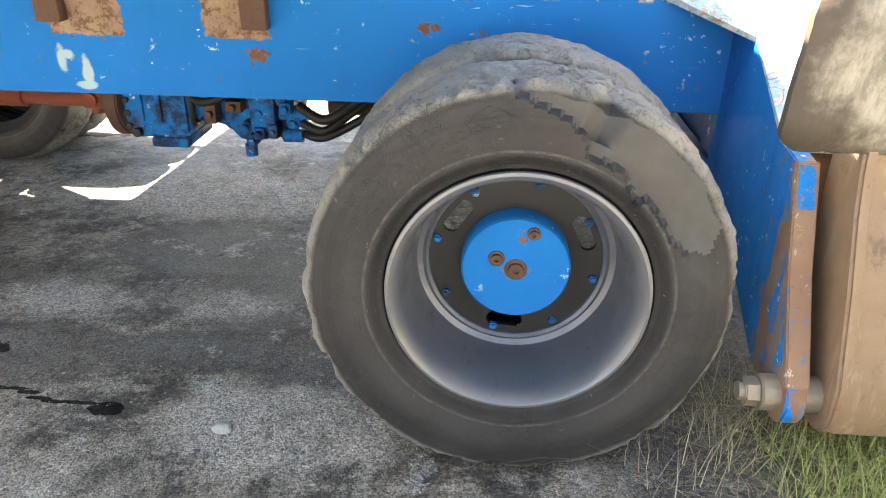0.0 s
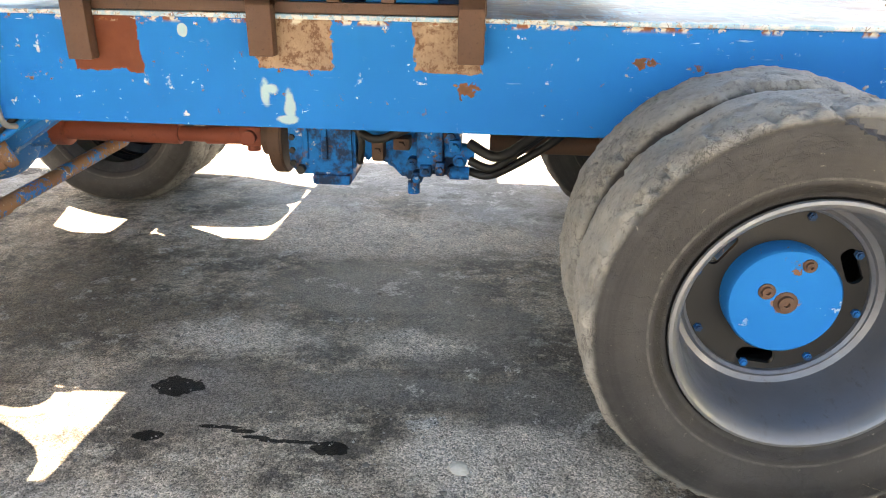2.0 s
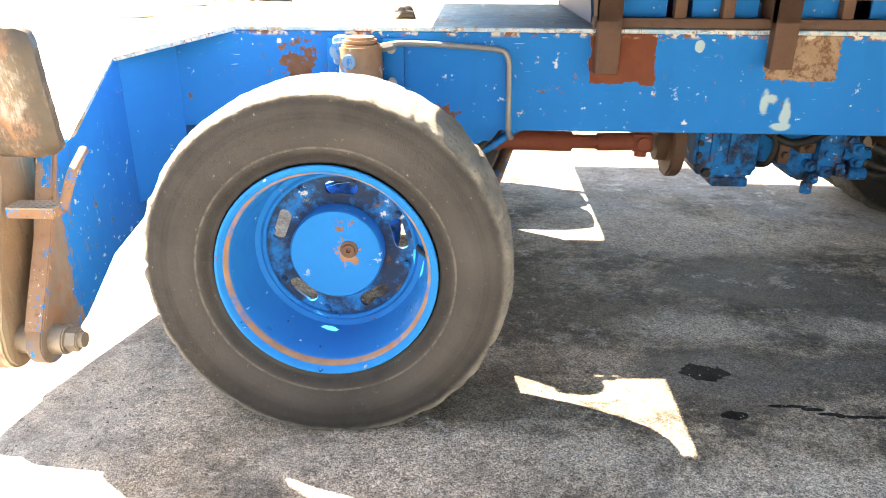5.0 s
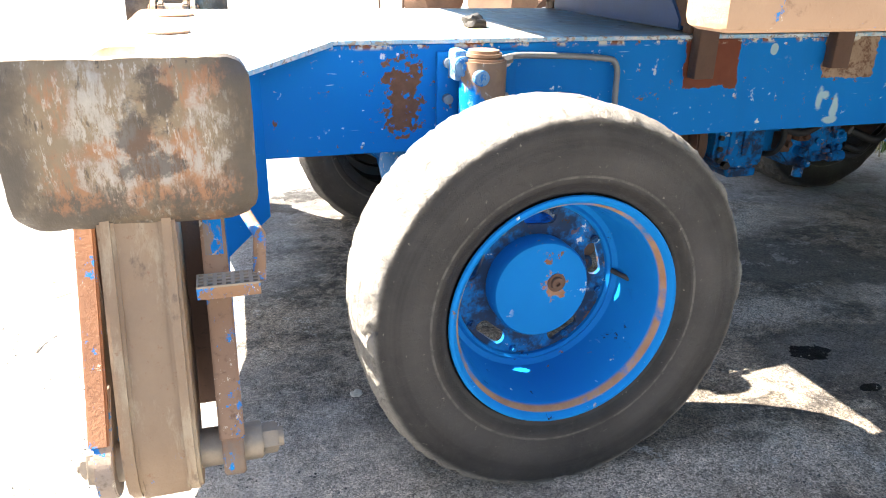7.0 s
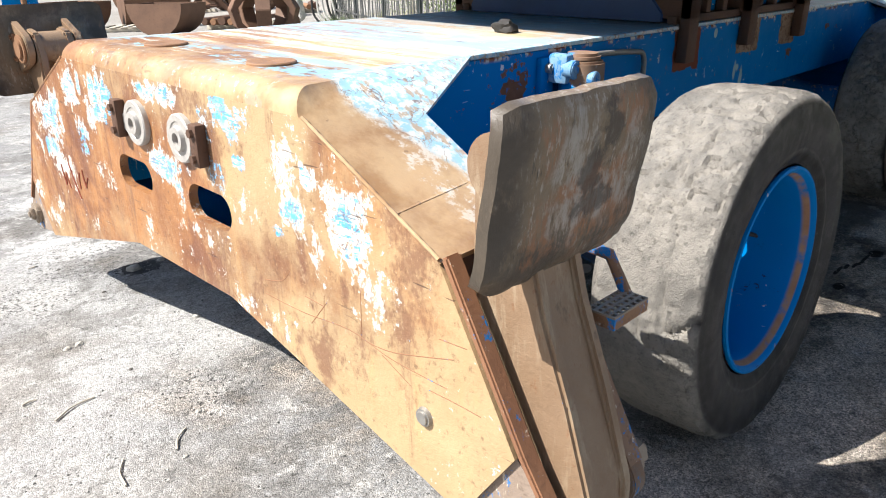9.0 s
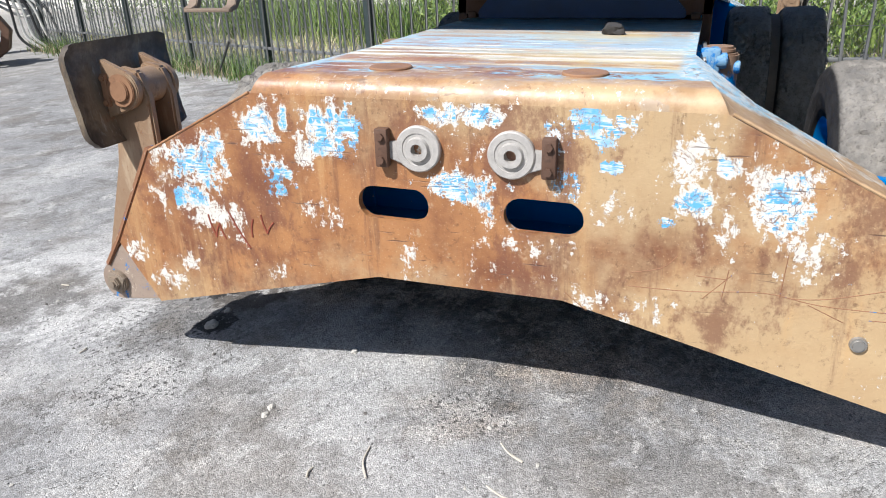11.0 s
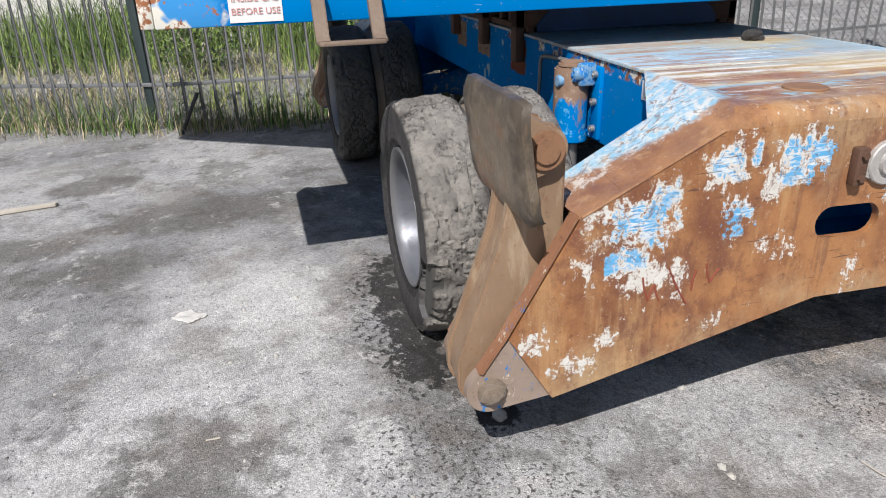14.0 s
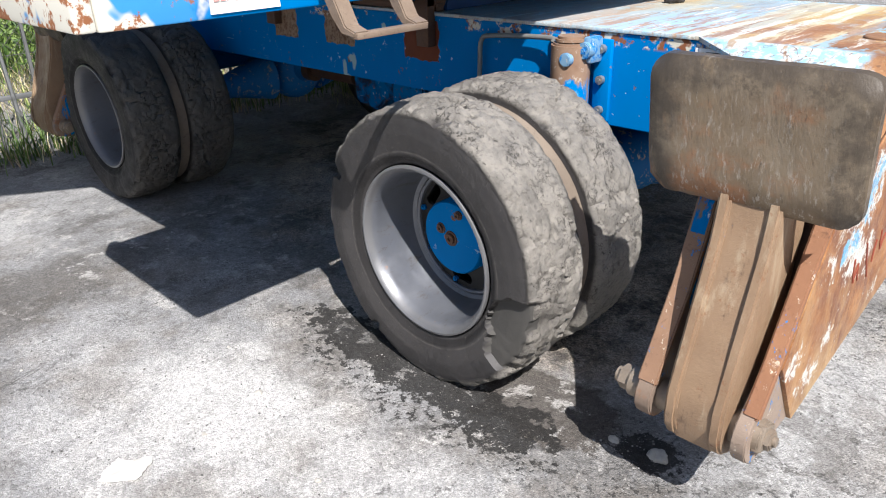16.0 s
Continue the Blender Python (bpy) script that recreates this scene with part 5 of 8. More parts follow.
# ---- wheels ----
def build_tyre(R, W, seed, gouges=(), chip=0.5, tear=()):
    """Solid tyre round the y axis; its outer face at y = 0, running to y = W."""
    key = [(0.075, 0.300), (0.050, 0.326), (0.030, 0.335), (0.022, 0.352), (0.014, 0.362), (0.006, 0.40), (0.0, 0.44), (0.002, R - 0.05), (0.008, R - 0.022), (0.022, R - 0.007), (0.060, R), (W / 2, R + 0.003)]
    inner = [(0.075, 0.300), (0.050, 0.326), (0.022, 0.352), (0.004, 0.42), (0.006, R - 0.09), (0.014, R - 0.05), (0.030, R - 0.022), (0.055, R - 0.006), (0.085, R)]
    key = key + [(W - w, r) for w, r in inner[::-1]]
    prof = []
    for (w0, r0), (w1, r1) in zip(key, key[1:]):
        k = max(1, int(math.hypot(w1 - w0, r1 - r0) / 0.009))
        prof += [(w0 + (w1 - w0) * i / k, r0 + (r1 - r0) * i / k) for i in range(k)]
    prof.append(key[-1])
    bm = bmesh.new()
    N = 300
    torn = set()
    rings = []
    for w, r in prof:
        ring = []
        for i in range(N):
            a = 2 * math.pi * i / N
            ca, sa = math.cos(a), math.sin(a)
            p = Vector((ca * r, w, sa * r))
            q = Vector((ca * R * 4.5, w * 4.5 + seed * 7, sa * R * 4.5))
            tread = min(1, max(0, (r - (R - 0.035)) / 0.03))
            rr, ww, ripped = r, w, False
            if tread > 0:
                d = 0.005 * noise.noise(q) + 0.0045 * noise.noise(q * 2.7) + 0.004 * noise.noise(q * 7) + 0.0025 * noise.noise(q * 17)
                d *= 0.7 if seed == 1 else 1.35
                deep = noise.noise(q * 0.9 + Vector((5, 1, seed)))
                d -= 0.028 * chip * max(0, deep - 0.42) * 3
                near_cells = noise.voronoi(q * 2.4 + Vector((noise.noise(q * 3), noise.noise(q * 3 + Vector((4, 0, 0))), seed)) * 0.6)[0]
                gap = near_cells[1] - near_cells[0]
                if gap < 0.10:
                    d -= 0.014 * (1 - gap / 0.10) * min(1, max(0, 2 * noise.noise(q * 0.8 + Vector((7, seed, 0))) + 0.6))
                pit = noise.noise(q * 3.3 + Vector((seed, 3, 3)))
                if pit > 0.55:
                    d -= 0.05 * (pit - 0.55)
                crack = abs(noise.noise(q * 1.6 + Vector((0, 9, seed))))
                if crack < 0.06:
                    d -= 0.014 * (1 - crack / 0.06) * min(1, max(0, noise.noise(q * 0.6 + Vector((2, seed, 0))) + 0.55))
                edge = 1 - min(1, min(w, W - w) / 0.055)
                bite = noise.noise(Vector((ca * R * 9, 3 * round(w > W / 2), sa * R * 9 + seed * 3))) + 0.5 * noise.noise(Vector((ca * R * 26, 5, sa * R * 26 + seed)))
                d -= edge * max(0, bite - 0.08) * 0.055 * chip
                chunk = noise.cell(Vector((round(a * R / 0.048 + 0.4 * noise.noise(q)) * 3.1, 8.0 * round(w > W / 2), seed * 5.7)))
                if chunk > 0.55:
                    d -= edge * (0.028 if seed == 1 else 0.040) * (chunk - 0.40)
                rr += d * tread * (0.85 if seed == 1 else 1.0)
            else:
                ww += 0.0025 * noise.noise(q * 1.5) + 0.0012 * noise.noise(q * 6)
                if abs(r - (R - 0.055)) < 0.004 or abs(r - 0.395) < 0.003:
                    ww += 0.003
                ridge = 1 if 0.362 < r < 0.374 else 0
                ww -= 0.002 * ridge
            for a0, a1, r0, depth in gouges:
                deg = math.degrees(a) % 360
                if a0 < deg < a1 and w < W * 0.5:
                    lim = r0 + 0.030 * noise.noise(Vector((deg * 0.09, seed, 1))) + 0.02 * noise.noise(Vector((deg * 0.33, seed, 4))) + 0.55 * abs((deg - (a0 + a1) / 2) / (a1 - a0)) ** 2.5
                    if rr > lim:
                        ripped = w < 0.06 and rr < R - 0.02
                        ww += depth * min(1, (rr - lim) / 0.004) * (1 if w < 0.06 else max(0, 1 - (w - 0.06) / 0.05))
                        rr -= 0.5 * depth * min(1, max(0, (rr - R + 0.05) / 0.05)) * (0.6 + noise.noise(Vector((deg * 0.2, w * 30, 2))))
            deg = (math.degrees(a) + 90) % 360 - 90
            if tear and tear[0][0] < deg < tear[-1][0] and w < W * 0.5:
                # the sidewall's skin is ripped off outside this line
                for (g0, l0), (g1, l1) in zip(tear, tear[1:]):
                    if g0 <= deg < g1:
                        lim = l0 + (l1 - l0) * (deg - g0) / (g1 - g0)
                lim += 0.008 * noise.noise(Vector((deg * 0.35, seed, 1))) + 0.004 * noise.noise(Vector((deg * 1.1, seed, 2)))
                soft = min(1, max(0, (30 - deg) / 20))
                if soft == 0 and abs(rr - lim) <= 0.0048 and w < 0.06:
                    rr, k = lim, 0.0
                else:
                    k = (1.0 if rr > lim else 0.0) * (1 - soft) + soft * min(1, max(0, (rr - lim) / 0.05))
                k *= min(1, (deg - tear[0][0]) / 40)
                ripped = k > 0.6 and w < 0.06 and rr < R - 0.03 and deg > 20 + 14 * noise.noise(Vector((r * 25, 2, 7)))
                fade = 1 if w < 0.06 else max(0, 1 - (w - 0.06) / 0.08)
                ww += 0.026 * k * fade
                if 63 < deg < 74 and rr > 0.43:  # cleft through the tread
                    ww += 0.035 * (1 - abs(deg - 69) / 6) * fade
                    rr -= 0.022 * max(0, 1 - abs(deg - 69) / 5) * fade
                elif rr > R - 0.04 and deg > 20:
                    rr += 0.008 * fade * noise.noise(Vector((deg * 0.12, w * 20, 6)))
            v = bm.verts.new((ca * rr, ww, sa * rr))
            ring.append(v)
            if ripped:
                torn.add(v)
        rings.append(ring)
    for a, b in zip(rings, rings[1:]):
        for i in range(N):
            j = (i + 1) % N
            f = bm.faces.new((a[i], a[j], b[j], b[i]))
            f.material_index = 1 if sum(v in torn for v in f.verts) >= 3 else 0
    return bm


def flatten(bm, zc, turn):
    """Press the tread onto the ground where it would sink into it."""
    for v in bm.verts:
        p = turn @ v.co
        if p.z < -zc:
            v.co = turn.inverted() @ Vector((p.x, p.y, -zc + 0.0005))


def build_wheel(centre, s, R, zc, rim_mat, cap_mat, seed, dual=True, gouges=(), chip=0.5, tear=(), cap_depth=0.185, W=0.325, label="", disc_mat=None, holes=7, plugs=((0.0, 0.0, 0.021), (-0.052, 0.03, 0.015), (0.042, 0.105, 0.012))):
    """s: -1 faces the camera's first side (towards -y), 1 the other."""
    turn = Matrix.Identity(4) if s < 0 else Matrix.Rotation(math.pi, 4, "Z")
    place = Matrix.Translation(centre) @ turn
    t3 = turn.to_3x3()
    # rim barrel
    bm = bmesh.new()
    prof = [(0.050, 0.318), (0.026, 0.330), (0.018, 0.328), (0.016, 0.320), (0.022, 0.311), (0.034, 0.306), (0.046, 0.298), (0.070, 0.294), (0.13, 0.286), (0.20, 0.279), (0.235, 0.270), (0.243, 0.255), (0.237, 0.246), (0.244, 0.238), (0.262, 0.236)]
    add_lathe(bm, prof, 80)
    add_lathe(bm, [(0.262, 0.280), (W - 0.05, 0.30), (W - 0.03, 0.325)], 80)
    wheel = mesh_object("wheel", bm, rim_mat)
    wheel.matrix_world = place
    wheel.parent = machine
    wheel.matrix_parent_inverse = world_of(machine).inverted()
    if label:
        tagged(wheel, label)
    def sub(name, b, mat, lab="", sm=True):
        ob = mesh_object(name, b, mat, sm)
        ob.parent = wheel
        if lab:
            tagged(ob, lab)
        return ob
    bm = build_tyre(R, W, seed, gouges, chip, tear)
    flatten(bm, zc, t3)
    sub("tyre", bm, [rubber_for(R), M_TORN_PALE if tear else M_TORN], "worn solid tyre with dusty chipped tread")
    if dual:
        bm = build_tyre(R + 0.005, W, seed + 20, (), chip)
        bmesh.ops.translate(bm, vec=(0, W + 0.045, 0), verts=bm.verts)
        flatten(bm, zc, t3)
        sub("inner_tyre", bm, rubber_for(R), "worn solid inner tyre")
        bm = bmesh.new()
        add_lathe(bm, [(W - 0.03, R - 0.2), (W - 0.02, R - 0.055), (W + 0.055, R - 0.05), (W + 0.065, R - 0.2)], 72)
        sub("spacer_ring", bm, M_SPACER, "pale dusty spacer ring between the tyres")
    # disc with hand holes
    bm = bmesh.new()
    loops = [[(0.262 * math.cos(2 * math.pi * k / 64), 0.262 * math.sin(2 * math.pi * k / 64)) for k in range(64)]]
    for h in range(holes):
        ring = []
        for k in range(14):
            a = 2 * math.pi * k / 14
            rad, ang = 0.200 + 0.022 * math.sin(a), 2 * math.pi * (h + 0.2) / holes + (0.17 if math.cos(a) > 0 else -0.17) + 0.09 * math.cos(a)
            ring.append((rad * math.cos(ang), rad * math.sin(ang)))
        loops.append(ring)
    edges = []
    for loop in loops:
        vs = [bm.verts.new((x, 0.255, z)) for x, z in loop]
        edges += [bm.edges.new((vs[i], vs[(i + 1) % len(vs)])) for i in range(len(vs))]
    r = bmesh.ops.triangle_fill(bm, edges=edges, use_beauty=True)
    r = bmesh.ops.extrude_face_region(bm, geom=[g for g in r["geom"] if isinstance(g, bmesh.types.BMFace)])
    bmesh.ops.translate(bm, vec=(0, 0.014, 0), verts=[g for g in r["geom"] if isinstance(g, bmesh.types.BMVert)])
    # disc colour holds dirt plus the deep shade inside the rim
    sub("wheel_disc", bm, disc_mat, "dirty wheel disc with hand holes, darkened for shade in the rim")
    bm = bmesh.new()
    add_lathe(bm, [(0.30, 0.147), (cap_depth + 0.008, 0.147), (cap_depth, 0.141), (cap_depth - 0.003, 0.06), (cap_depth - 0.003, 0.001)][::-1], 56)
    sub("hub_cap", bm, cap_mat, "blue hub cap with rusty bolts")
    for k, (dx, dz, r) in enumerate(plugs):
        bm = bmesh.new()
        add_lathe(bm, [(cap_depth, r * 1.5), (cap_depth - 0.006, r * 1.45), (cap_depth - 0.006, r), (cap_depth - 0.015, r * 0.95), (cap_depth - 0.015, r * 0.4), (cap_depth - 0.008, r * 0.38), (cap_depth - 0.008, 0.0005)], 20, Matrix.Translation((dx, 0, dz)))
        sub("plug", bm, M_BRACKET, "rusty plug")
    for k in range(8):
        a = 2 * math.pi * (k + 0.7) / 8
        bm = bmesh.new()
        c = Vector((0.222 * math.cos(a), 0, 0.222 * math.sin(a)))
        add_rod(bm, c + Vector((0, 0.256, 0)), c + Vector((0, 0.244, 0)), 0.012, n=6)
        add_rod(bm, c + Vector((0, 0.246, 0)), c + Vector((0, 0.238, 0)), 0.007, n=8)
        sub("wheel_nut", bm, M_OILY)
    return wheel


RUBBER = {}
M_TORN = plain("torn_grey_rubber", (0.056, 0.053, 0.048), 0.85, 0, 0.3, 9, 0.5)
M_TORN_PALE = plain("bare_grey_rubber", (0.076, 0.072, 0.066), 0.8, 0, 0.35, 14, 0.6)


def rubber_for(R):
    if R not in RUBBER:
        # dust and sidewall levels per wheel also carry its sun or shade
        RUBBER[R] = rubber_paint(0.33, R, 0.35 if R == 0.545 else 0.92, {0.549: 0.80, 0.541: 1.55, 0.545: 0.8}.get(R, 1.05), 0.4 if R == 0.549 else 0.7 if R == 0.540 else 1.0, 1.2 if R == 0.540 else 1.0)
    return RUBBER[R]


M_SPACER = rusty("dusty_spacer_steel", (0.10, 0.075, 0.055), (0.27, 0.22, 0.17))
def rim_paint():
    n = blue_paint("blue_rim_paint", 0.3, 0.8)
    base = n.shader.inputs["Base Color"].links[0].from_socket
    band = n.math("MULTIPLY", n.step(n.axis(1), 0.029, 0.035), n.step(n.axis(1), 0.060, 0.045))
    m = n.math("MULTIPLY", band, n.step(n.noise(7, 5, 0.65), 0.33, 0.52))
    base = n.mix(n.step(n.noise(16, 7, 0.75, n.mapped((1, 0.6, 1), (4, 4, 1))), 0.64, 0.66), base, (0.03, 0.028, 0.03))
    n.color(n.mix(m, base, n.mix(n.noise(20, 4), (0.24, 0.10, 0.05), (0.45, 0.30, 0.19))))
    return n.mat


M_RIM_BLUE = rim_paint()

def cap_paint(name, plugs=True):
    n = blue_paint(name, 1.0, 0.3)
    base = n.shader.inputs["Base Color"].links[0].from_socket
    rust = n.blob((0.042, 0.18, 0.01), (0.030, 1, 0.034), 2.0, 40, 0.15) if not plugs else n.math("MAXIMUM", n.blob((0.0, 0.18, 0.0), (0.030, 1, 0.026), 0.9, 40, 0.15), n.blob((-0.05, 0.18, 0.03), (0.020, 1, 0.016), 0.9, 40, 0.15))
    sep = n.tree.nodes.new("ShaderNodeSeparateXYZ")
    n.link(n.coord, sep.inputs[0])
    r = n.math("SQRT", n.math("ADD", n.math("POWER", sep.outputs[0], 2.0), n.math("POWER", sep.outputs[2], 2.0)))
    rim = n.math("MULTIPLY", n.step(n.math("ADD", r, n.math("MULTIPLY", n.noise(45, 6, 0.75), 0.02)), 0.161, 0.164), 0.9)
    n.color(n.mix(n.math("MAXIMUM", rust, rim), base, n.mix(n.noise(40, 5), (0.16, 0.07, 0.04), (0.42, 0.26, 0.16))))
    return n.mat


M_CAP = cap_paint("hub_cap_paint")
M_CAP_FRONT = cap_paint("scuffed_hub_cap_paint", False)
AX_L, AX_R = -2.60, 0.455
build_wheel((AX_L - 0.008, 1.842, 0.517), -1, 0.549, 0.535, M_RIM_BLUE, M_CAP_FRONT, 1, dual=False, chip=0.55, W=0.365, label="wheel with worn blue dished rim", disc_mat=M_OILY, holes=5, plugs=((0.042, 0.02, 0.019),))
build_wheel((AX_R, 1.845, 0.513), -1, 0.540, 0.531, M_RIM_GREY, M_CAP, 2, tear=((-40, 0.52), (-5, 0.50), (14, 0.43), (29, 0.386), (38, 0.385), (43, 0.392), (46, 0.370), (51, 0.372), (57, 0.398), (66, 0.392), (69, 0.388), (73, 0.440), (82, 0.467), (90, 0.492), (97, 0.530)), chip=1.1, label="wheel with grey dished rim and a torn tyre", disc_mat=M_GREASE, holes=3)
build_wheel((AX_L + 0.072, 4.868, 0.508), 1, 0.541, 0.525, M_RIM_GREY, M_CAP, 3, chip=1.5, gouges=((318, 357, 0.355, 0.024), (150, 158, 0.46, 0.02), (232, 238, 0.47, 0.02)), label="wheel with grey dished rim", disc_mat=M_GREASE, holes=3)
build_wheel((AX_R, 4.85, 0.53), 1, 0.545, 0.535, M_RIM_GREY, M_CAP, 4, chip=1.3, gouges=((120, 200, 0.44, 0.03),), label="wheel with grey dished rim and a badly chipped tyre", disc_mat=M_GREASE, holes=3)


# ---- running gear ----
def build_running_gear():
    for x in (AX_L, AX_R):
        bm = bmesh.new()
        bmesh.ops.create_uvsphere(bm, u_segments=28, v_segments=18, radius=0.20, matrix=Matrix.Translation((x, CY, 0.56)))
        axle = part("axle", bm, M_BLUE_RUST, machine, "blue and rusty axle housing")
        inward = 0.30 if x < -1 else -0.30
        for nm, a, b, r1, r2 in (("axle_tube", (x, 2.1, 0.535), (x, 2.85, 0.55), 0.10, 0.085), ("axle_tube", (x, 4.6, 0.535), (x, 3.85, 0.55), 0.10, 0.085),
                                 ("axle_cone", (x, 2.8, 0.55), (x, 3.15, 0.56), 0.085, 0.17), ("axle_cone", (x, 3.9, 0.55), (x, 3.58, 0.56), 0.085, 0.17),
                                 ("pinion_neck", (x, CY + 0.02, 0.58), (x + inward, CY + 0.02, 0.60), 0.10, 0.07)):
            bm = bmesh.new()
            add_rod(bm, a, b, r1, r2, 24)
            part(nm, bm, M_BLUE_RUST, axle)
    for x, dy in ((AX_L, -1), (AX_L, 1)):
        bm = bmesh.new()
        y0, y1 = CY + dy * 0.74, CY + dy * 1.10
        add_rod(bm, (x, y0, 0.53), (x, y1, 0.525), 0.13, 0.175, 28, 0.01)
        add_box(bm, (x - 0.065, min(y0, y0 + dy * 0.13), 0.58), (x + 0.065, max(y0, y0 + dy * 0.13), 0.70), 0.012)
        add_rod(bm, (x - 0.08, y0 + dy * 0.06, 0.665), (x + 0.08, y0 + dy * 0.06, 0.665), 0.032, n=16, bevel=0.004)
        part("axle_end", bm, M_OILY, machine, "oily blue axle end with the cylinder's foot")
    bm = bmesh.new()  # drive shaft
    add_rod(bm, (AX_L + 0.28, 3.37, 0.60), (AX_L + 0.36, 3.37, 0.60), 0.075, n=18)
    add_rod(bm, (AX_L + 0.36, 3.37, 0.60), (-1.72, 3.37, 0.595), 0.048, n=18)
    add_rod(bm, (-1.72, 3.37, 0.595), (-1.60, 3.37, 0.595), 0.034, n=18)
    add_rod(bm, (-1.60, 3.37, 0.595), (-1.42, 3.37, 0.60), 0.043, n=18)
    add_box(bm, (-1.44, 3.325, 0.555), (-1.34, 3.415, 0.645), 0.015)
    add_rod(bm, (-1.39, 3.30, 0.60), (-1.39, 3.44, 0.60), 0.03, n=14)
    add_rod(bm, (-1.39, 3.37, 0.53), (-1.39, 3.37, 0.67), 0.03, n=14)
    part("drive_shaft", bm, M_RED, machine, "red-brown drive shaft with universal joint")
    bm = bmesh.new()
    add_rod(bm, (-1.33, 3.37, 0.60), (-1.28, 3.37, 0.60), 0.085, n=24)
    add_rod(bm, (-1.28, 3.37, 0.60), (-1.22, 3.37, 0.60), 0.16, n=28, bevel=0.008)
    part("flange", bm, M_RUST_DARK, machine)
    bm = bmesh.new()  # gearbox
    ol = [(-1.185, 0.80), (-1.185, 0.52), (-1.15, 0.478), (-0.93, 0.478), (-0.90, 0.50), (-0.90, 0.80)]
    add_prism(bm, [(x, 3.20, z) for x, z in ol], (0, 1, 0), 0.34, 0.015)
    gear = part("gearbox", lean(bm), M_OILY, machine, "blue gearbox under the chassis")
    for x in (-1.12, -1.04):
        bm = bmesh.new()
        add_box(bm, (x, 3.185, 0.55), (x + 0.025, 3.205, 0.74), 0.006)
        part("rib", lean(bm), M_OILY, gear)
    bm = bmesh.new()
    add_rod(bm, (-1.13, 3.22, 0.505), (-1.13, 3.17, 0.505), 0.020, n=6)
    part("drain_plug", lean(bm), M_GREASE, gear)
    bm = bmesh.new()
    add_box(bm, (-1.09, 3.205, 0.432), (-0.925, 3.50, 0.478), 0.012)
    part("sump_cover", lean(bm), M_OILY, gear)
    bm = bmesh.new()
    ol = [(-0.90, 0.76), (-0.90, 0.53), (-0.87, 0.53), (-0.86, 0.55), (-0.76, 0.52), (-0.70, 0.455), (-0.62, 0.455), (-0.60, 0.48), (-0.48, 0.48), (-0.46, 0.64), (-0.50, 0.74), (-0.7, 0.74)]
    add_prism(bm, [(x, 3.25, z) for x, z in ol], (0, 1, 0), 0.24, 0.015)
    for x, z, r in ((-0.60, 0.60, 0.03), (-0.50, 0.66, 0.035), (-0.46, 0.56, 0.03), (-0.66, 0.54, 0.025), (-0.64, 0.48, 0.026), (-0.49, 0.51, 0.026)):
        add_rod(bm, (x, 3.26, z), (x, 3.17 + r, z), r, n=16, bevel=0.004)
        add_rod(bm, (x, 3.18 + r, z), (x, 3.15 + r, z), r * 0.6, n=6)
    add_rod(bm, (-0.655, 3.22, 0.46), (-0.655, 3.22, 0.41), 0.026, n=14)
    add_rod(bm, (-0.50, 3.20, 0.51), (-0.42, 3.20, 0.51), 0.028, n=16)
    add_rod(bm, (-0.52, 3.24, 0.60), (-0.40, 3.24, 0.59), 0.034, n=16)
    add_box(bm, (-0.64, 3.19, 0.52), (-0.53, 3.27, 0.70), 0.01)
    part("hydraulic_motor", lean(bm), M_OILY, gear, "blue hydraulic motor block with oily fittings")
    for pts, r in ((((-0.92, 3.15, 0.76), (-0.7, 3.10, 0.73), (-0.45, 3.12, 0.74), (-0.2, 3.2, 0.78)), 0.020),
                   (((-0.42, 3.2, 0.56), (-0.33, 3.18, 0.535), (-0.25, 3.2, 0.58), (-0.12, 3.22, 0.68), (0.0, 3.3, 0.77)), 0.018),
                   (((-0.42, 3.22, 0.51), (-0.34, 3.2, 0.50), (-0.24, 3.22, 0.54), (-0.08, 3.24, 0.64), (0.06, 3.3, 0.76)), 0.018),
                   (((-0.92, 3.14, 0.77), (-0.86, 3.13, 0.66), (-0.87, 3.16, 0.56), (-0.89, 3.25, 0.53)), 0.014)):
        bm = bmesh.new()
        add_tube(bm, smooth_path(pts), r)
        part("hose", bm, M_GREASE, gear, "oily black hose")
    for x, z, w, h in ((-0.80, 0.60, 0.05, 0.09), (-0.70, 0.63, 0.07, 0.05), (-0.60, 0.52, 0.05, 0.05), (-0.48, 0.63, 0.05, 0.05), (-0.54, 0.53, 0.04, 0.06)):
        bm = bmesh.new()
        add_box(bm, (x - w / 2, 3.17, z - h / 2), (x + w / 2, 3.25, z + h / 2), 0.008)
        add_rod(bm, (x, 3.18, z), (x, 3.145, z), min(w, h) * 0.32, n=6, bevel=0.003)
        part("valve_block", lean(bm), M_BRACKET if x < -0.6 else M_OILY, gear)
    for k in range(5):
        bm = bmesh.new()
        z = 0.53 + 0.055 * k
        add_rod(bm, (-1.165, 3.205, z), (-1.165, 3.185, z), 0.013, n=6)
        part("bolt", lean(bm), M_GREASE, gear)
    for pts, r in ((((-0.90, 3.16, 0.70), (-0.80, 3.10, 0.66), (-0.68, 3.10, 0.70), (-0.55, 3.14, 0.76)), 0.017), (((-0.42, 3.17, 0.64), (-0.30, 3.12, 0.60), (-0.16, 3.16, 0.68), (0.0, 3.2, 0.78)), 0.021)):
        bm = bmesh.new()
        add_tube(bm, smooth_path(pts), r)
        part("hose", bm, M_GREASE, gear, "oily black hose")
    bm = bmesh.new()  # shaft to the other axle
    add_rod(bm, (-0.34, 3.37, 0.60), (AX_R - 0.28, 3.37, 0.60), 0.042, n=18)
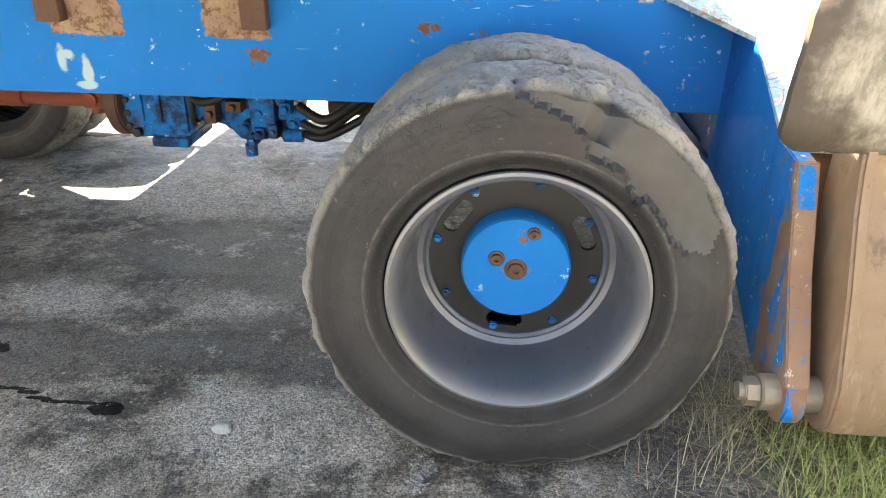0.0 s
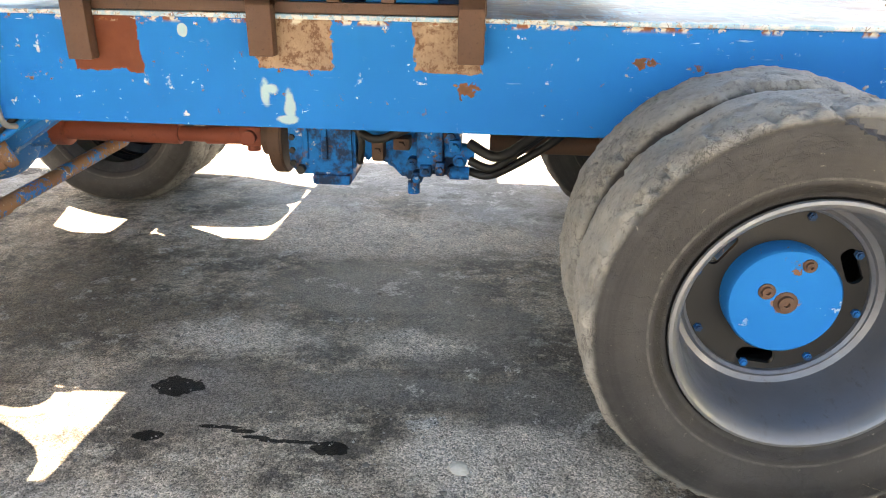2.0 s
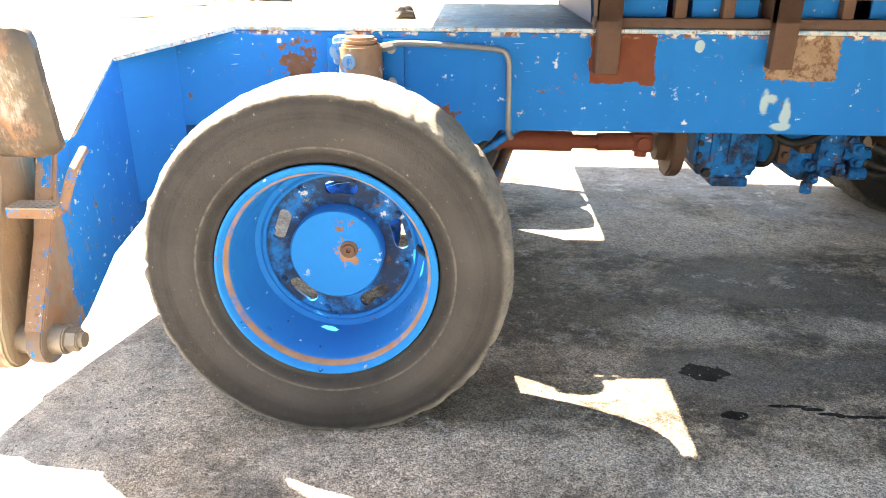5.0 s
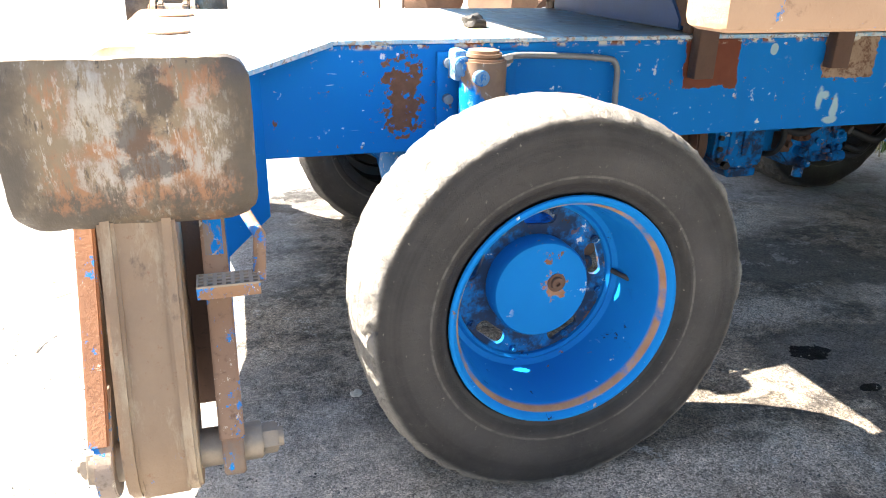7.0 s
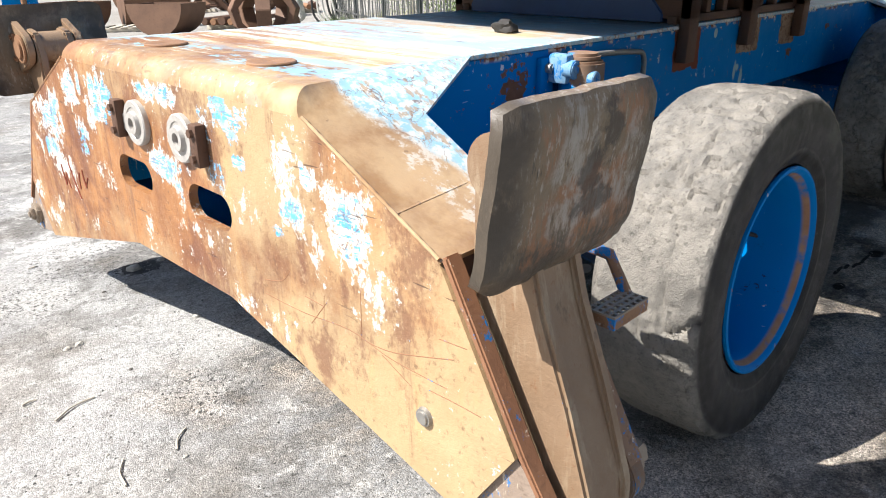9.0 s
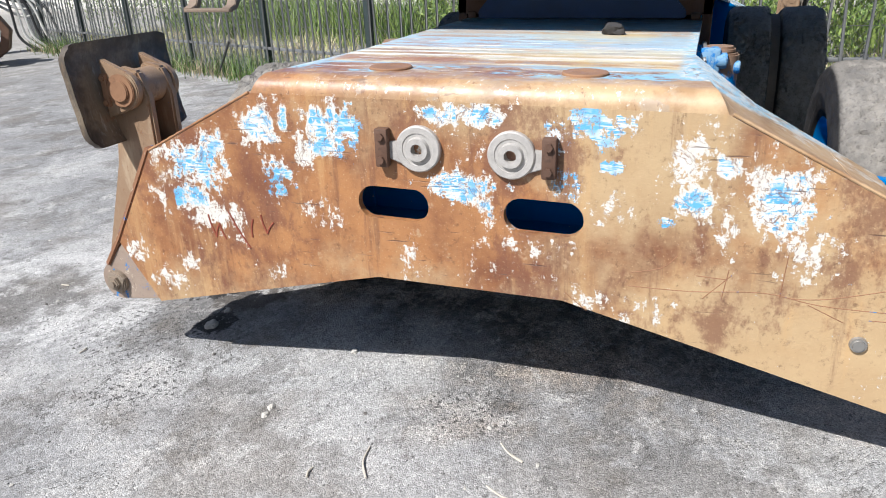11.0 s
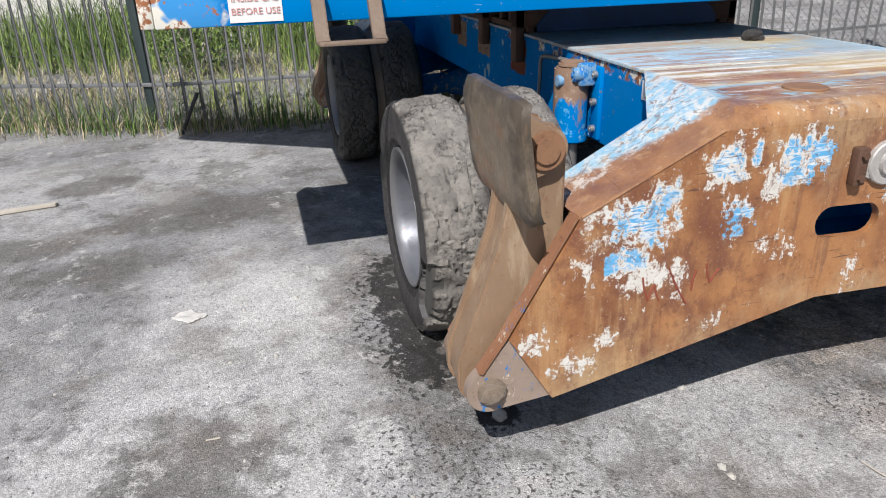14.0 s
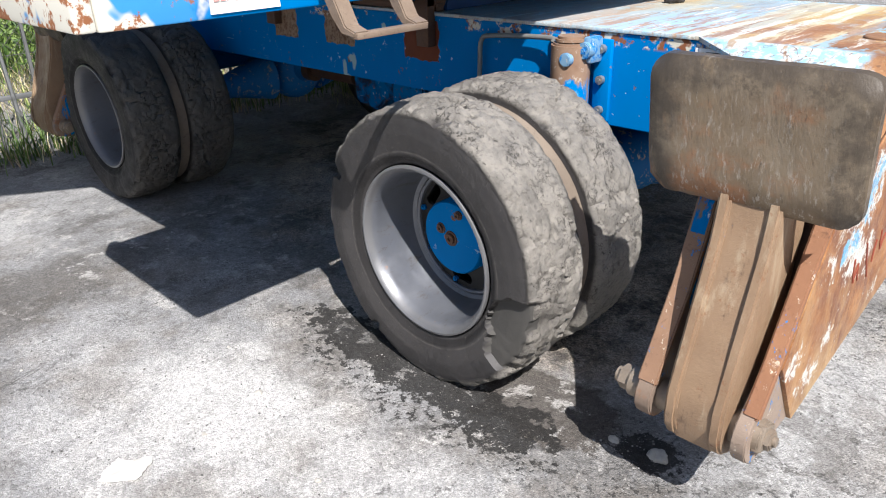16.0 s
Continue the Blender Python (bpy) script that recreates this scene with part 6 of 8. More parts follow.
    add_rod(bm, (AX_R - 0.33, 3.37, 0.60), (AX_R - 0.25, 3.37, 0.60), 0.075, n=18)
    part("rear_shaft", bm, M_RUST_DARK, machine)
    build_steering()


def build_steering():
    """Steering link, its cylinder and the bracket above them, inside the blue wheel."""
    bm = bmesh.new()
    add_rod(bm, (-2.02, 3.42, 0.545), (-2.168, 2.64, 0.43), 0.030, 0.030, 16)
    add_rod(bm, (-2.150, 2.735, 0.444), (-2.172, 2.62, 0.427), 0.037, n=16, bevel=0.004)
    rod = part("steering_rod", bm, M_RUST_BLUE, machine, "rusty blue steering rod with ball joint")
    bm = bmesh.new()
    bmesh.ops.create_uvsphere(bm, u_segments=20, v_segments=12, radius=0.046, matrix=Matrix.Translation((-2.185, 2.58, 0.415)))
    add_rod(bm, (-2.185, 2.58, 0.415), (-2.190, 2.575, 0.315), 0.030, 0.024, 14, 0.003)
    add_rod(bm, (-2.189, 2.576, 0.345), (-2.1895, 2.5755, 0.325), 0.042, n=6, bevel=0.004)
    part("ball_joint", bm, M_FOLD_RUST, rod)
    bm = bmesh.new()
    add_tube(bm, smooth_path([(-2.185, 2.57, 0.355), (-2.26, 2.52, 0.33), (-2.36, 2.46, 0.28), (-2.46, 2.40, 0.27)], 5), [0.036] * 6 + [0.040] * 10, 12)
    part("steering_arm", bm, M_OILY, machine, "dark blue steering arm")
    bm = bmesh.new()
    add_rod(bm, (-2.52, 2.62, 0.44), (-2.22, 2.86, 0.60), 0.052, n=20, bevel=0.006)
    add_rod(bm, (-2.22, 2.86, 0.60), (-2.19, 2.885, 0.616), 0.060, n=20, bevel=0.006)
    add_rod(bm, (-2.56, 2.59, 0.42), (-2.52, 2.62, 0.44), 0.060, n=20, bevel=0.006)
    cyl = part("steering_cylinder", bm, M_RUST_BLUE, machine, "rust-brown steering cylinder with blue paint left on it")
    bm = bmesh.new()
    add_rod(bm, (-2.66, 2.51, 0.365), (-2.54, 2.61, 0.43), 0.026, n=16)
    part("piston_rod", bm, M_STEEL, cyl)
    bm = bmesh.new()
    add_prism(bm, [(-2.66, 2.74, 0.80), (-2.08, 2.74, 0.80), (-2.16, 2.74, 0.69), (-2.34, 2.74, 0.62), (-2.62, 2.74, 0.60)], (0, 1, 0), 0.05, 0.006)
    bracket = part("axle_bracket", lean(bm), M_OILY, machine, "oily blue axle bracket under the chassis")
    for x, z in ((-2.52, 0.70), (-2.40, 0.74), (-2.26, 0.75)):
        bm = bmesh.new()
        add_rod(bm, (x, 2.742, z), (x, 2.715, z), 0.020, n=6, bevel=0.003)
        part("bolt", lean(bm), M_GREASE, bracket)
    bm = bmesh.new()
    add_prism(bm, [(-2.62, 2.92, 0.46), (-2.30, 2.92, 0.54), (-2.00, 2.92, 0.74), (-2.06, 2.92, 0.79), (-2.36, 2.92, 0.63), (-2.62, 2.92, 0.58)], (0, 1, 0), 0.08, 0.008)
    part("track_beam", bm, M_BLUE_RUST, machine, "blue and rusty beam of the steered axle")
    for pts, mat in ((((-2.00, 2.78, 0.79), (-2.12, 2.76, 0.70), (-2.28, 2.74, 0.62), (-2.36, 2.78, 0.50)), M_OILY), (((-1.95, 2.85, 0.79), (-2.10, 2.80, 0.72), (-2.26, 2.80, 0.655), (-2.34, 2.86, 0.60)), M_BLUE), (((-2.05, 2.82, 0.79), (-2.20, 2.70, 0.68), (-2.36, 2.66, 0.60), (-2.48, 2.64, 0.50)), M_GREASE)):
        bm = bmesh.new()
        add_tube(bm, smooth_path(pts), 0.014)
        part("brake_hose", bm, mat, machine)


M_FOLD_RUST = rusty("ball_joint_rust", (0.07, 0.045, 0.035), (0.22, 0.15, 0.11), blue=0.03, scale=2.0)
build_running_gear()


# ---- axle-lock cylinders, pipes and brackets on the sides ----
def build_side_fittings(s):
    y = CY + s * HALF
    x = -2.60
    Y = lambda d: y + s * d
    bm = bmesh.new()
    add_box(bm, (x - 0.135, min(Y(0), Y(0.022)), 0.815), (x - 0.06, max(Y(0), Y(0.022)), 1.135), 0.004)
    add_box(bm, (x + 0.07, min(Y(0), Y(0.022)), 0.815), (x + 0.15, max(Y(0), Y(0.022)), 1.135), 0.004)
    mount = part("cylinder_mount", lean(bm), M_BLUE_WORN, machine)
    for bx in (x - 0.10, x + 0.105):
        for bz in (0.86, 0.98, 1.10):
            bm = bmesh.new()
            add_rod(bm, (bx, Y(0.02), bz), (bx, Y(0.042), bz), 0.017, n=12)
            add_rod(bm, (bx, Y(0.042), bz), (bx, Y(0.046), bz), 0.008, n=6)
            part("bolt", lean(bm), M_STEEL, mount)
    bm = bmesh.new()
    add_rod(bm, (x, Y(0.095), 0.80), (x, Y(0.095), 1.125), 0.078, n=32, bevel=0.008)
    add_rod(bm, (x, Y(0.095), 1.12), (x, Y(0.095), 1.15), 0.062, n=32, bevel=0.01)
    add_rod(bm, (x, Y(0.095), 0.845), (x, Y(0.095), 0.79), 0.083, n=32, bevel=0.006)
    cyl = part("axle_lock_cylinder", lean(bm), M_CYL, machine, "blue axle lock cylinder with rust streaks")
    bm = bmesh.new()
    add_box(bm, (x - 0.10, min(Y(0.02), Y(0.10)), 1.05), (x - 0.055, max(Y(0.02), Y(0.10)), 1.15), 0.012)
    add_rod(bm, (x - 0.075, Y(0.08), 1.10), (x - 0.075, Y(0.125), 1.10), 0.032, n=20, bevel=0.004)
    add_rod(bm, (x - 0.075, Y(0.125), 1.10), (x - 0.075, Y(0.130), 1.10), 0.012, n=6)
    add_rod(bm, (x - 0.03, Y(0.15), 1.07), (x - 0.03, Y(0.178), 1.07), 0.026, n=18, bevel=0.003)
    part("clamp", lean(bm), M_CLAMP, cyl, "pale blue chipped clamp")
    bm = bmesh.new()
    add_rod(bm, (x, Y(0.095), 0.60), (x, Y(0.095), 0.80), 0.042, n=24)
    part("piston_rod", lean(bm), M_STEEL, cyl)
    bm = bmesh.new()
    add_tube(bm, smooth_path([(x + 0.07, Y(0.06), 1.10), (x + 0.11, Y(0.05), 1.118), (x + 0.2, Y(0.035), 1.12), (x + 0.46, Y(0.03), 1.105), (x + 0.53, Y(0.03), 1.08), (x + 0.54, Y(0.03), 0.98), (x + 0.545, Y(0.03), 0.80), (x + 0.56, Y(-0.02), 0.765)], 5), 0.011)
    add_rod(bm, (x + 0.06, Y(0.06), 1.105), (x + 0.115, Y(0.055), 1.115), 0.017, n=6)
    part("pipe", lean(bm), M_PIPE, machine, "bent grey hydraulic pipe")
    # brackets that hang over the deck's edge
    for k, (bx, low) in enumerate(((-1.71, 1.02), (-1.09, 1.045), (-0.405, 1.035))):
        bm = bmesh.new()
        a, b = sorted((Y(0.004), Y(0.055)))
        add_box(bm, (bx - 0.042, a, low), (bx + 0.042, b, 1.30), 0.005)
        c, d = sorted((Y(-0.14), Y(0.055)))
        add_box(bm, (bx - 0.042, c, 1.20), (bx + 0.042, d, 1.32), 0.005)
        part("deck_bracket", lean(bm), M_BRACKET, machine, "rusty bracket hanging over the deck edge")
    bm = bmesh.new()
    a, b = sorted((Y(-0.05), Y(-0.005)))
    add_box(bm, (-1.76, a, 1.178), (-0.36, b, 1.214), 0.004)
    add_box(bm, (-1.76, a, 1.325), (-0.36, b, 1.352), 0.004)
    guard = part("ring_guard", lean(bm), M_RUST_DARK, machine, "rusty guard rail round the slewing ring")
    for k, (xa, xb) in enumerate(((-1.66, -1.49), (-1.40, -1.16), (-1.02, -0.84), (-0.76, -0.52))):
        bm = bmesh.new()
        a, b = sorted((Y(-0.075), Y(-0.058)))
        add_box(bm, (xa, a, 1.205), (xb, b, 1.345), 0.004)
        part("guard_plate", lean(bm), M_BLUE_WORN if k % 2 == 0 else M_BLUE, guard)
    for bx in (-1.45, -1.28, -0.86, -0.68):
        bm = bmesh.new()
        a, b = sorted((Y(-0.055), Y(-0.012)))
        add_box(bm, (bx - 0.022, a, 1.176), (bx + 0.022, b, 1.35), 0.005)
        part("guard_post", lean(bm), M_BRACKET, guard)


def cylinder_paint():
    n = blue_paint("cylinder_paint", 0.6, 0.6)
    base = n.shader.inputs["Base Color"].links[0].from_socket
    lit = n.math("ADD", n.step(n.axis(2), 0.93, 1.09, -0.10, 0.22), n.math("ADD", n.step(n.axis(0), -2.645, -2.575, -0.10, 0.14), n.math("ADD", n.step(n.axis(1), 2.625, 2.575, 0.0, 0.16), n.step(n.axis(1), 3.9, 4.0, 0.0, 0.16))))
    m = n.step(n.math("ADD", n.noise(7, 7, 0.7, n.mapped((1, 1, 0.4))), lit), 0.52, 0.60)
    brown = n.mix(n.noise(14, 5), (0.16, 0.088, 0.056), (0.36, 0.255, 0.18))
    brown = n.mix(n.step(n.noise(30, 5, 0.7), 0.58, 0.66, 0, 0.6), brown, (0.50, 0.47, 0.42))
    pale = n.step(n.noise(24, 7, 0.75), 0.56, 0.60, 0, 0.6)
    n.color(n.mix(m, n.mix(pale, base, (0.14, 0.42, 0.62)), brown))
    return n.mat


M_CYL = cylinder_paint()
M_CLAMP = rusty("chipped_clamp_paint", (0.10, 0.24, 0.40), (0.22, 0.36, 0.48), blue=0.09, scale=1.5)
M_PIPE = plain("grey_pipe", (0.22, 0.22, 0.21), 0.5, 0.3)
for s in (-1, 1):
    build_side_fittings(s)


# ---- upper carriage, turned square to the chassis ----
def build_upper():
    lean_u = Matrix.Translation((0, CY, 0.5)) @ Matrix.Rotation(radians(1.17), 4, "X") @ Matrix.Translation((0, -CY, -0.5))

    def tip(bm):
        bmesh.ops.transform(bm, matrix=lean_u, verts=bm.verts)
        return bm
    XL, XR, YN, YF, Z0 = -2.50, 0.18, 0.95, 5.85, 1.368
    bm = bmesh.new()
    add_rod(bm, (CX, CY, DECK), (CX, CY, 1.26), 0.53, n=64)
    add_rod(bm, (CX, CY, 1.26), (CX, CY, Z0 + 0.02), 0.50, n=64)
    ring = part("slewing_ring", tip(bm), M_NAVY, machine, "dark blue slewing ring")
    for e in (-1, 1):
        bm = bmesh.new()
        add_prism(bm, [(CX + e * 0.66, CY + d, z) for d, z in ((-0.56, DECK + 0.012), (0.56, DECK + 0.012), (0.56, 1.22), (0.42, Z0 + 0.01), (-0.42, Z0 + 0.01), (-0.56, 1.22))], (-e, 0, 0), 0.16, 0.006)
        part("pedestal_end", tip(bm), M_NAVY, ring)
    bm = bmesh.new()
    add_box(bm, (XL + 0.9, YN, Z0), (XR, 5.45, Z0 + 0.95), 0.02)
    add_box(bm, (XL + 0.06, YN, Z0 + 0.01), (XL + 1.02, YF - 0.045, Z0 + 0.19), 0.01)
    add_box(bm, (XL + 0.12, YN + 0.1, Z0 + 0.12), (XL + 0.9, 4.3, Z0 + 0.95), 0.02)
    add_box(bm, (XR - 1.05, 4.2, Z0 + 0.9), (XR, 5.6, Z0 + 1.9), 0.04)
    part("upper_body", tip(bm), M_BLUE, machine, "blue upper carriage body")
    bm = bmesh.new()
    add_box(bm, (XL, YN, Z0), (XL + 0.06, YF - 0.051, Z0 + 0.20), 0.008)
    add_box(bm, (XL, YF - 0.05, Z0 + 0.002), (XL + 1.05, YF + 0.003, Z0 + 0.2), 0.008)
    fascia = part("platform_edge", tip(bm), M_FASCIA, machine, "blue platform edge beam with rusty end")
    bm = bmesh.new()
    add_box(bm, (XL - 0.50, YN - 0.07, Z0), (-1.0, YN, Z0 + 0.30), 0.012)
    part("end_beam", tip(bm), M_BEAM, machine, "rust-tan end beam with traces of blue paint")
    # added ledge, only there to cut off the sun strip beside the wheel
    bm = bmesh.new()
    add_box(bm, (XL - 0.095, YN, Z0 + 0.03), (XL, 2.34, Z0 + 0.12), 0.006)
    part("added_shadow_ledge", tip(bm), M_RUST_BLUE, fascia)
    bm = bmesh.new()
    add_box(bm, (XL - 0.004, 5.30, Z0 + 0.012), (XL + 0.001, 5.51, Z0 + 0.15))
    sign = part("warning_sign", tip(bm), M_SIGN, fascia, "white warning sign with faded red lettering", smooth=False)
    for text, z in (("INSIDE CAB", Z0 + 0.092), ("BEFORE USE", Z0 + 0.043)):
        curve = bpy.data.curves.new("lettering", "FONT")
        curve.body, curve.size, curve.align_x, curve.extrude = text, 0.036, "CENTER", 0.0006
        tmp = new("lettering_source", curve)
        mesh = bpy.data.meshes.new_from_object(tmp)
        bpy.data.objects.remove(tmp)
        mesh.materials.append(M_LETTER)
        ob = new("lettering", mesh)
        ob.matrix_world = lean_u @ Matrix.Translation((XL - 0.0065, 5.405, z)) @ Matrix.Rotation(radians(-90), 4, "Z") @ Matrix.Rotation(radians(90), 4, "X")
        ob.parent = sign
        ob.matrix_parent_inverse = world_of(sign).inverted()
    bm = bmesh.new()  # folding step
    for y in (4.93, 5.16):
        ol = [(XL - 0.004, 1.46), (XL - 0.075, 1.345), (XL - 0.115, 1.300), (XL - 0.175, 1.292), (XL - 0.18, 1.308), (XL - 0.135, 1.322), (XL - 0.035, 1.50)]
        add_prism(bm, [(x, y - 0.027, z) for x, z in ol], (0, 1, 0), 0.054, 0.004)
    add_box(bm, (XL - 0.182, 4.91, 1.288), (XL - 0.145, 5.18, 1.306), 0.004)
    part("folding_step", tip(bm), M_FOLD, fascia, "bent steel folding step")
    bm = bmesh.new()  # boom root
    add_prism(bm, [(CX - 0.28, 4.2, 2.1), (CX - 0.28, 5.2, 2.3), (CX - 0.28, 8.0, 4.1), (CX - 0.28, 8.0, 4.6), (CX - 0.28, 5.0, 3.0), (CX - 0.28, 4.0, 2.8)], (1, 0, 0), 0.56, 0.02)
    part("boom", tip(bm), M_BLUE, machine)


def fascia_paint():
    n = blue_paint("fascia_paint", 0.5, 0.3)
    base = n.shader.inputs["Base Color"].links[0].from_socket
    end = n.step(n.math("ADD", n.axis(1), n.math("MULTIPLY", n.math("SUBTRACT", n.noise(7, 4), 0.5), 0.5)), 5.46, 5.56)
    rust = n.mix(n.noise(10, 5, 0.7), (0.22, 0.075, 0.035), (0.42, 0.20, 0.10))
    mixed = n.mix(n.step(n.noise(9, 6, 0.7), 0.46, 0.50), rust, n.mix(n.step(n.noise(4, 3), 0.48, 0.52), (0.68, 0.66, 0.58), (0.05, 0.26, 0.58)))
    near = n.step(n.axis(1), 3.0, 2.4)
    n.color(n.mix(n.math("MAXIMUM", end, n.math("MULTIPLY", near, 0.8)), base, mixed))
    return n.mat


M_FASCIA = fascia_paint()
M_BEAM = rusty("beam_rust", (0.22, 0.115, 0.065), (0.44, 0.29, 0.18), blue=0.01)
M_SIGN = plain("white_sign", (0.72, 0.72, 0.70), 0.5, 0, 0.06, 12, 0.0)
M_LETTER = plain("faded_red", (0.56, 0.27, 0.25), 0.6, 0, 0.1, 30, 0.0)
M_FOLD = rusty("worn_step_steel", (0.10, 0.066, 0.045), (0.27, 0.205, 0.15), blue=0.0, scale=2.0)
M_STEP = plain("tan_step_steel", (0.25, 0.20, 0.15), 0.55, 0.2)
build_upper()


# ---- small fittings on the near end ----
def build_step():
    """Perforated foot step welded to the back plate."""
    bm = bmesh.new()
    x0, y0, z0 = CX - 2.43, CY - 1.475, 0.745
    cols, rows = 7, 4
    w, d = 0.14, 0.072
    xs = [x0 + w * (i + f) / cols for i in range(cols) for f in (0.0, 0.22, 0.78)] + [x0 + w]
    ys = [y0 + d * (j + f) / rows for j in range(rows) for f in (0.0, 0.22, 0.78)] + [y0 + d]
    grid = [[bm.verts.new((x, y, z0)) for y in ys] for x in xs]
    for i in range(len(xs) - 1):
        for j in range(len(ys) - 1):
            if i % 3 != 1 or j % 3 != 1:
                bm.faces.new((grid[i][j], grid[i + 1][j], grid[i + 1][j + 1], grid[i][j + 1]))
    r = bmesh.ops.extrude_face_region(bm, geom=list(bm.faces))
    bmesh.ops.translate(bm, vec=(0, 0, -0.005), verts=[g for g in r["geom"] if isinstance(g, bmesh.types.BMVert)])
    tread = part("foot_step", lean(bm), M_STEP, machine, "perforated tan steel foot step")
    for lo, hi in (((x0, y0, z0 - 0.032), (x0 + w, y0 + 0.006, z0 - 0.005)), ((x0 + w - 0.006, y0 + 0.006, z0 - 0.032), (x0 + w, y0 + d, z0 - 0.005)), ((x0, y0 + 0.006, z0 - 0.032), (x0 + 0.006, y0 + d, z0 - 0.005))):
        bm = bmesh.new()
        add_box(bm, lo, hi)
        part("skirt", lean(bm), M_RUST_BLUE, tread)
    bm = bmesh.new()
    add_tube(bm, [(x0 + 0.14, y0 + 0.05, z0 - 0.02), (x0 + 0.15, CY - 1.36, z0 + 0.07), (x0 + 0.11, CY - 1.20, z0 + 0.10)], 0.015)
    part("step_stay", lean(bm), M_RUST_BLUE, machine)


build_step()
bm = bmesh.new()
add_rod(bm, (CX - FRONT - 0.014, CY - 1.165, 0.478), (CX - FRONT + 0.005, CY - 1.165, 0.478), 0.021, 0.026, 18, 0.005)
part("rivet", lean(bm), M_STEEL, machine)
bm = bmesh.new()
add_box(bm, (-3.20, CY + HALF + 0.001, 1.06), (-3.07, CY + HALF + 0.006, 1.135), 0.001)
plate = part("data_plate", lean(bm), M_SIGN, machine, "small pale data plate with worn print")
for k in range(4):
    bm = bmesh.new()
    add_box(bm, (-3.19, CY + HALF + 0.006, 1.07 + 0.016 * k), (-3.19 + 0.09 - 0.012 * (k % 2), CY + HALF + 0.0068, 1.076 + 0.016 * k))
    part("print_line", lean(bm), M_BLACK, plate)
for k, (d0, z0, d1, z1) in enumerate(((0.99, 0.66, 0.965, 0.575), (0.965, 0.575, 0.945, 0.63), (0.945, 0.63, 0.925, 0.57), (0.90, 0.68, 0.825, 0.545), (0.80, 0.66, 0.81, 0.59), (0.765, 0.68, 0.745, 0.61), (0.745, 0.61, 0.715, 0.655), (0.885, 0.655, 0.86, 0.60))):
    bm = bmesh.new()
    x = CX - FRONT - 0.0004
    add_tube(bm, smooth_path([(x, CY + d0, z0), (x, CY + (d0 + d1) / 2 + 0.004, (z0 + z1) / 2), (x, CY + d1, z1)], 3), 0.0035, 6)
    part("scratch", lean(bm), M_RED, machine)
for line in (((-0.52, 0.575), (-0.70, 0.580), (-0.90, 0.602), (-1.05, 0.583), (-1.234, 0.584)), ((-0.655, 0.69), (-0.612, 0.645), (-0.525, 0.62)), ((-0.713, 0.633), (-0.80, 0.631)), ((-0.80, 0.664), (-0.789, 0.565)), ((-0.736, 0.561), (-0.809, 0.646)), ((-0.969, 0.594), (-1.067, 0.606), (-1.255, 0.666)), ((-0.949, 0.728), (-0.944, 0.593)), ((-1.178, 0.555), (-1.264, 0.559), (-1.335, 0.559)), ((-1.211, 0.70), (-1.292, 0.707)), ((-0.329, 0.525), (-0.398, 0.471)), ((-1.02, 0.581), (-1.117, 0.539))):
    bm = bmesh.new()
    add_tube(bm, smooth_path([(CX - FRONT + 0.0006, CY + d, z) for d, z in line], 5), 0.0015, 6)
    part("scratch", lean(bm), M_STRIP, machine)
# valve stem in the blue wheel
bm = bmesh.new()
add_tube(bm, smooth_path([(-2.36, 2.10, 0.53), (-2.345, 2.06, 0.525), (-2.32, 2.03, 0.515)]), 0.008)
part("valve_stem", bm, M_BLACK, machine)


def lump(name, place, size, material, seed, label, category, group=""):
    bm = bmesh.new()
    bmesh.ops.create_icosphere(bm, subdivisions=3, radius=1.0)
    for v in bm.verts:
        k = 1 + 0.35 * noise.noise(v.co * 1.3 + Vector((seed, 0, 0))) + 0.2 * noise.noise(v.co * 3 + Vector((0, seed, 0)))
        v.co = Vector((v.co.x * size[0] * k, v.co.y * size[1] * k, max(-0.4, v.co.z) * size[2] * k))
    low = min(v.co.z for v in bm.verts)
    for v in bm.verts:
        v.co.z -= low
    ob = mesh_object(name, bm, material)
    ob.matrix_world = Matrix.Translation(place)
    return tagged(ob, label, category, group)


M_STONE = plain("pale_stone", (0.42, 0.40, 0.36), 0.9, 0, 0.3, 30, 0.4)
M_STONE_DARK = plain("dark_stone", (0.12, 0.11, 0.10), 0.9, 0, 0.3, 30, 0.4)
M_CLOD = plain("dark_oily_clod", (0.035, 0.032, 0.03), 0.8, 0, 0.4, 30, 0.5)
deck_z = (LEAN_M @ Vector((-2.48, 3.05, DECK + 0.008))).z
lump("oily_rag", (-2.48, 3.05, deck_z - 0.001), (0.045, 0.05, 0.035), M_CLOD, 3, "dark oily lump lying on the worn deck", "rag")


def gz(x, y):
    return ground_height(x, y)


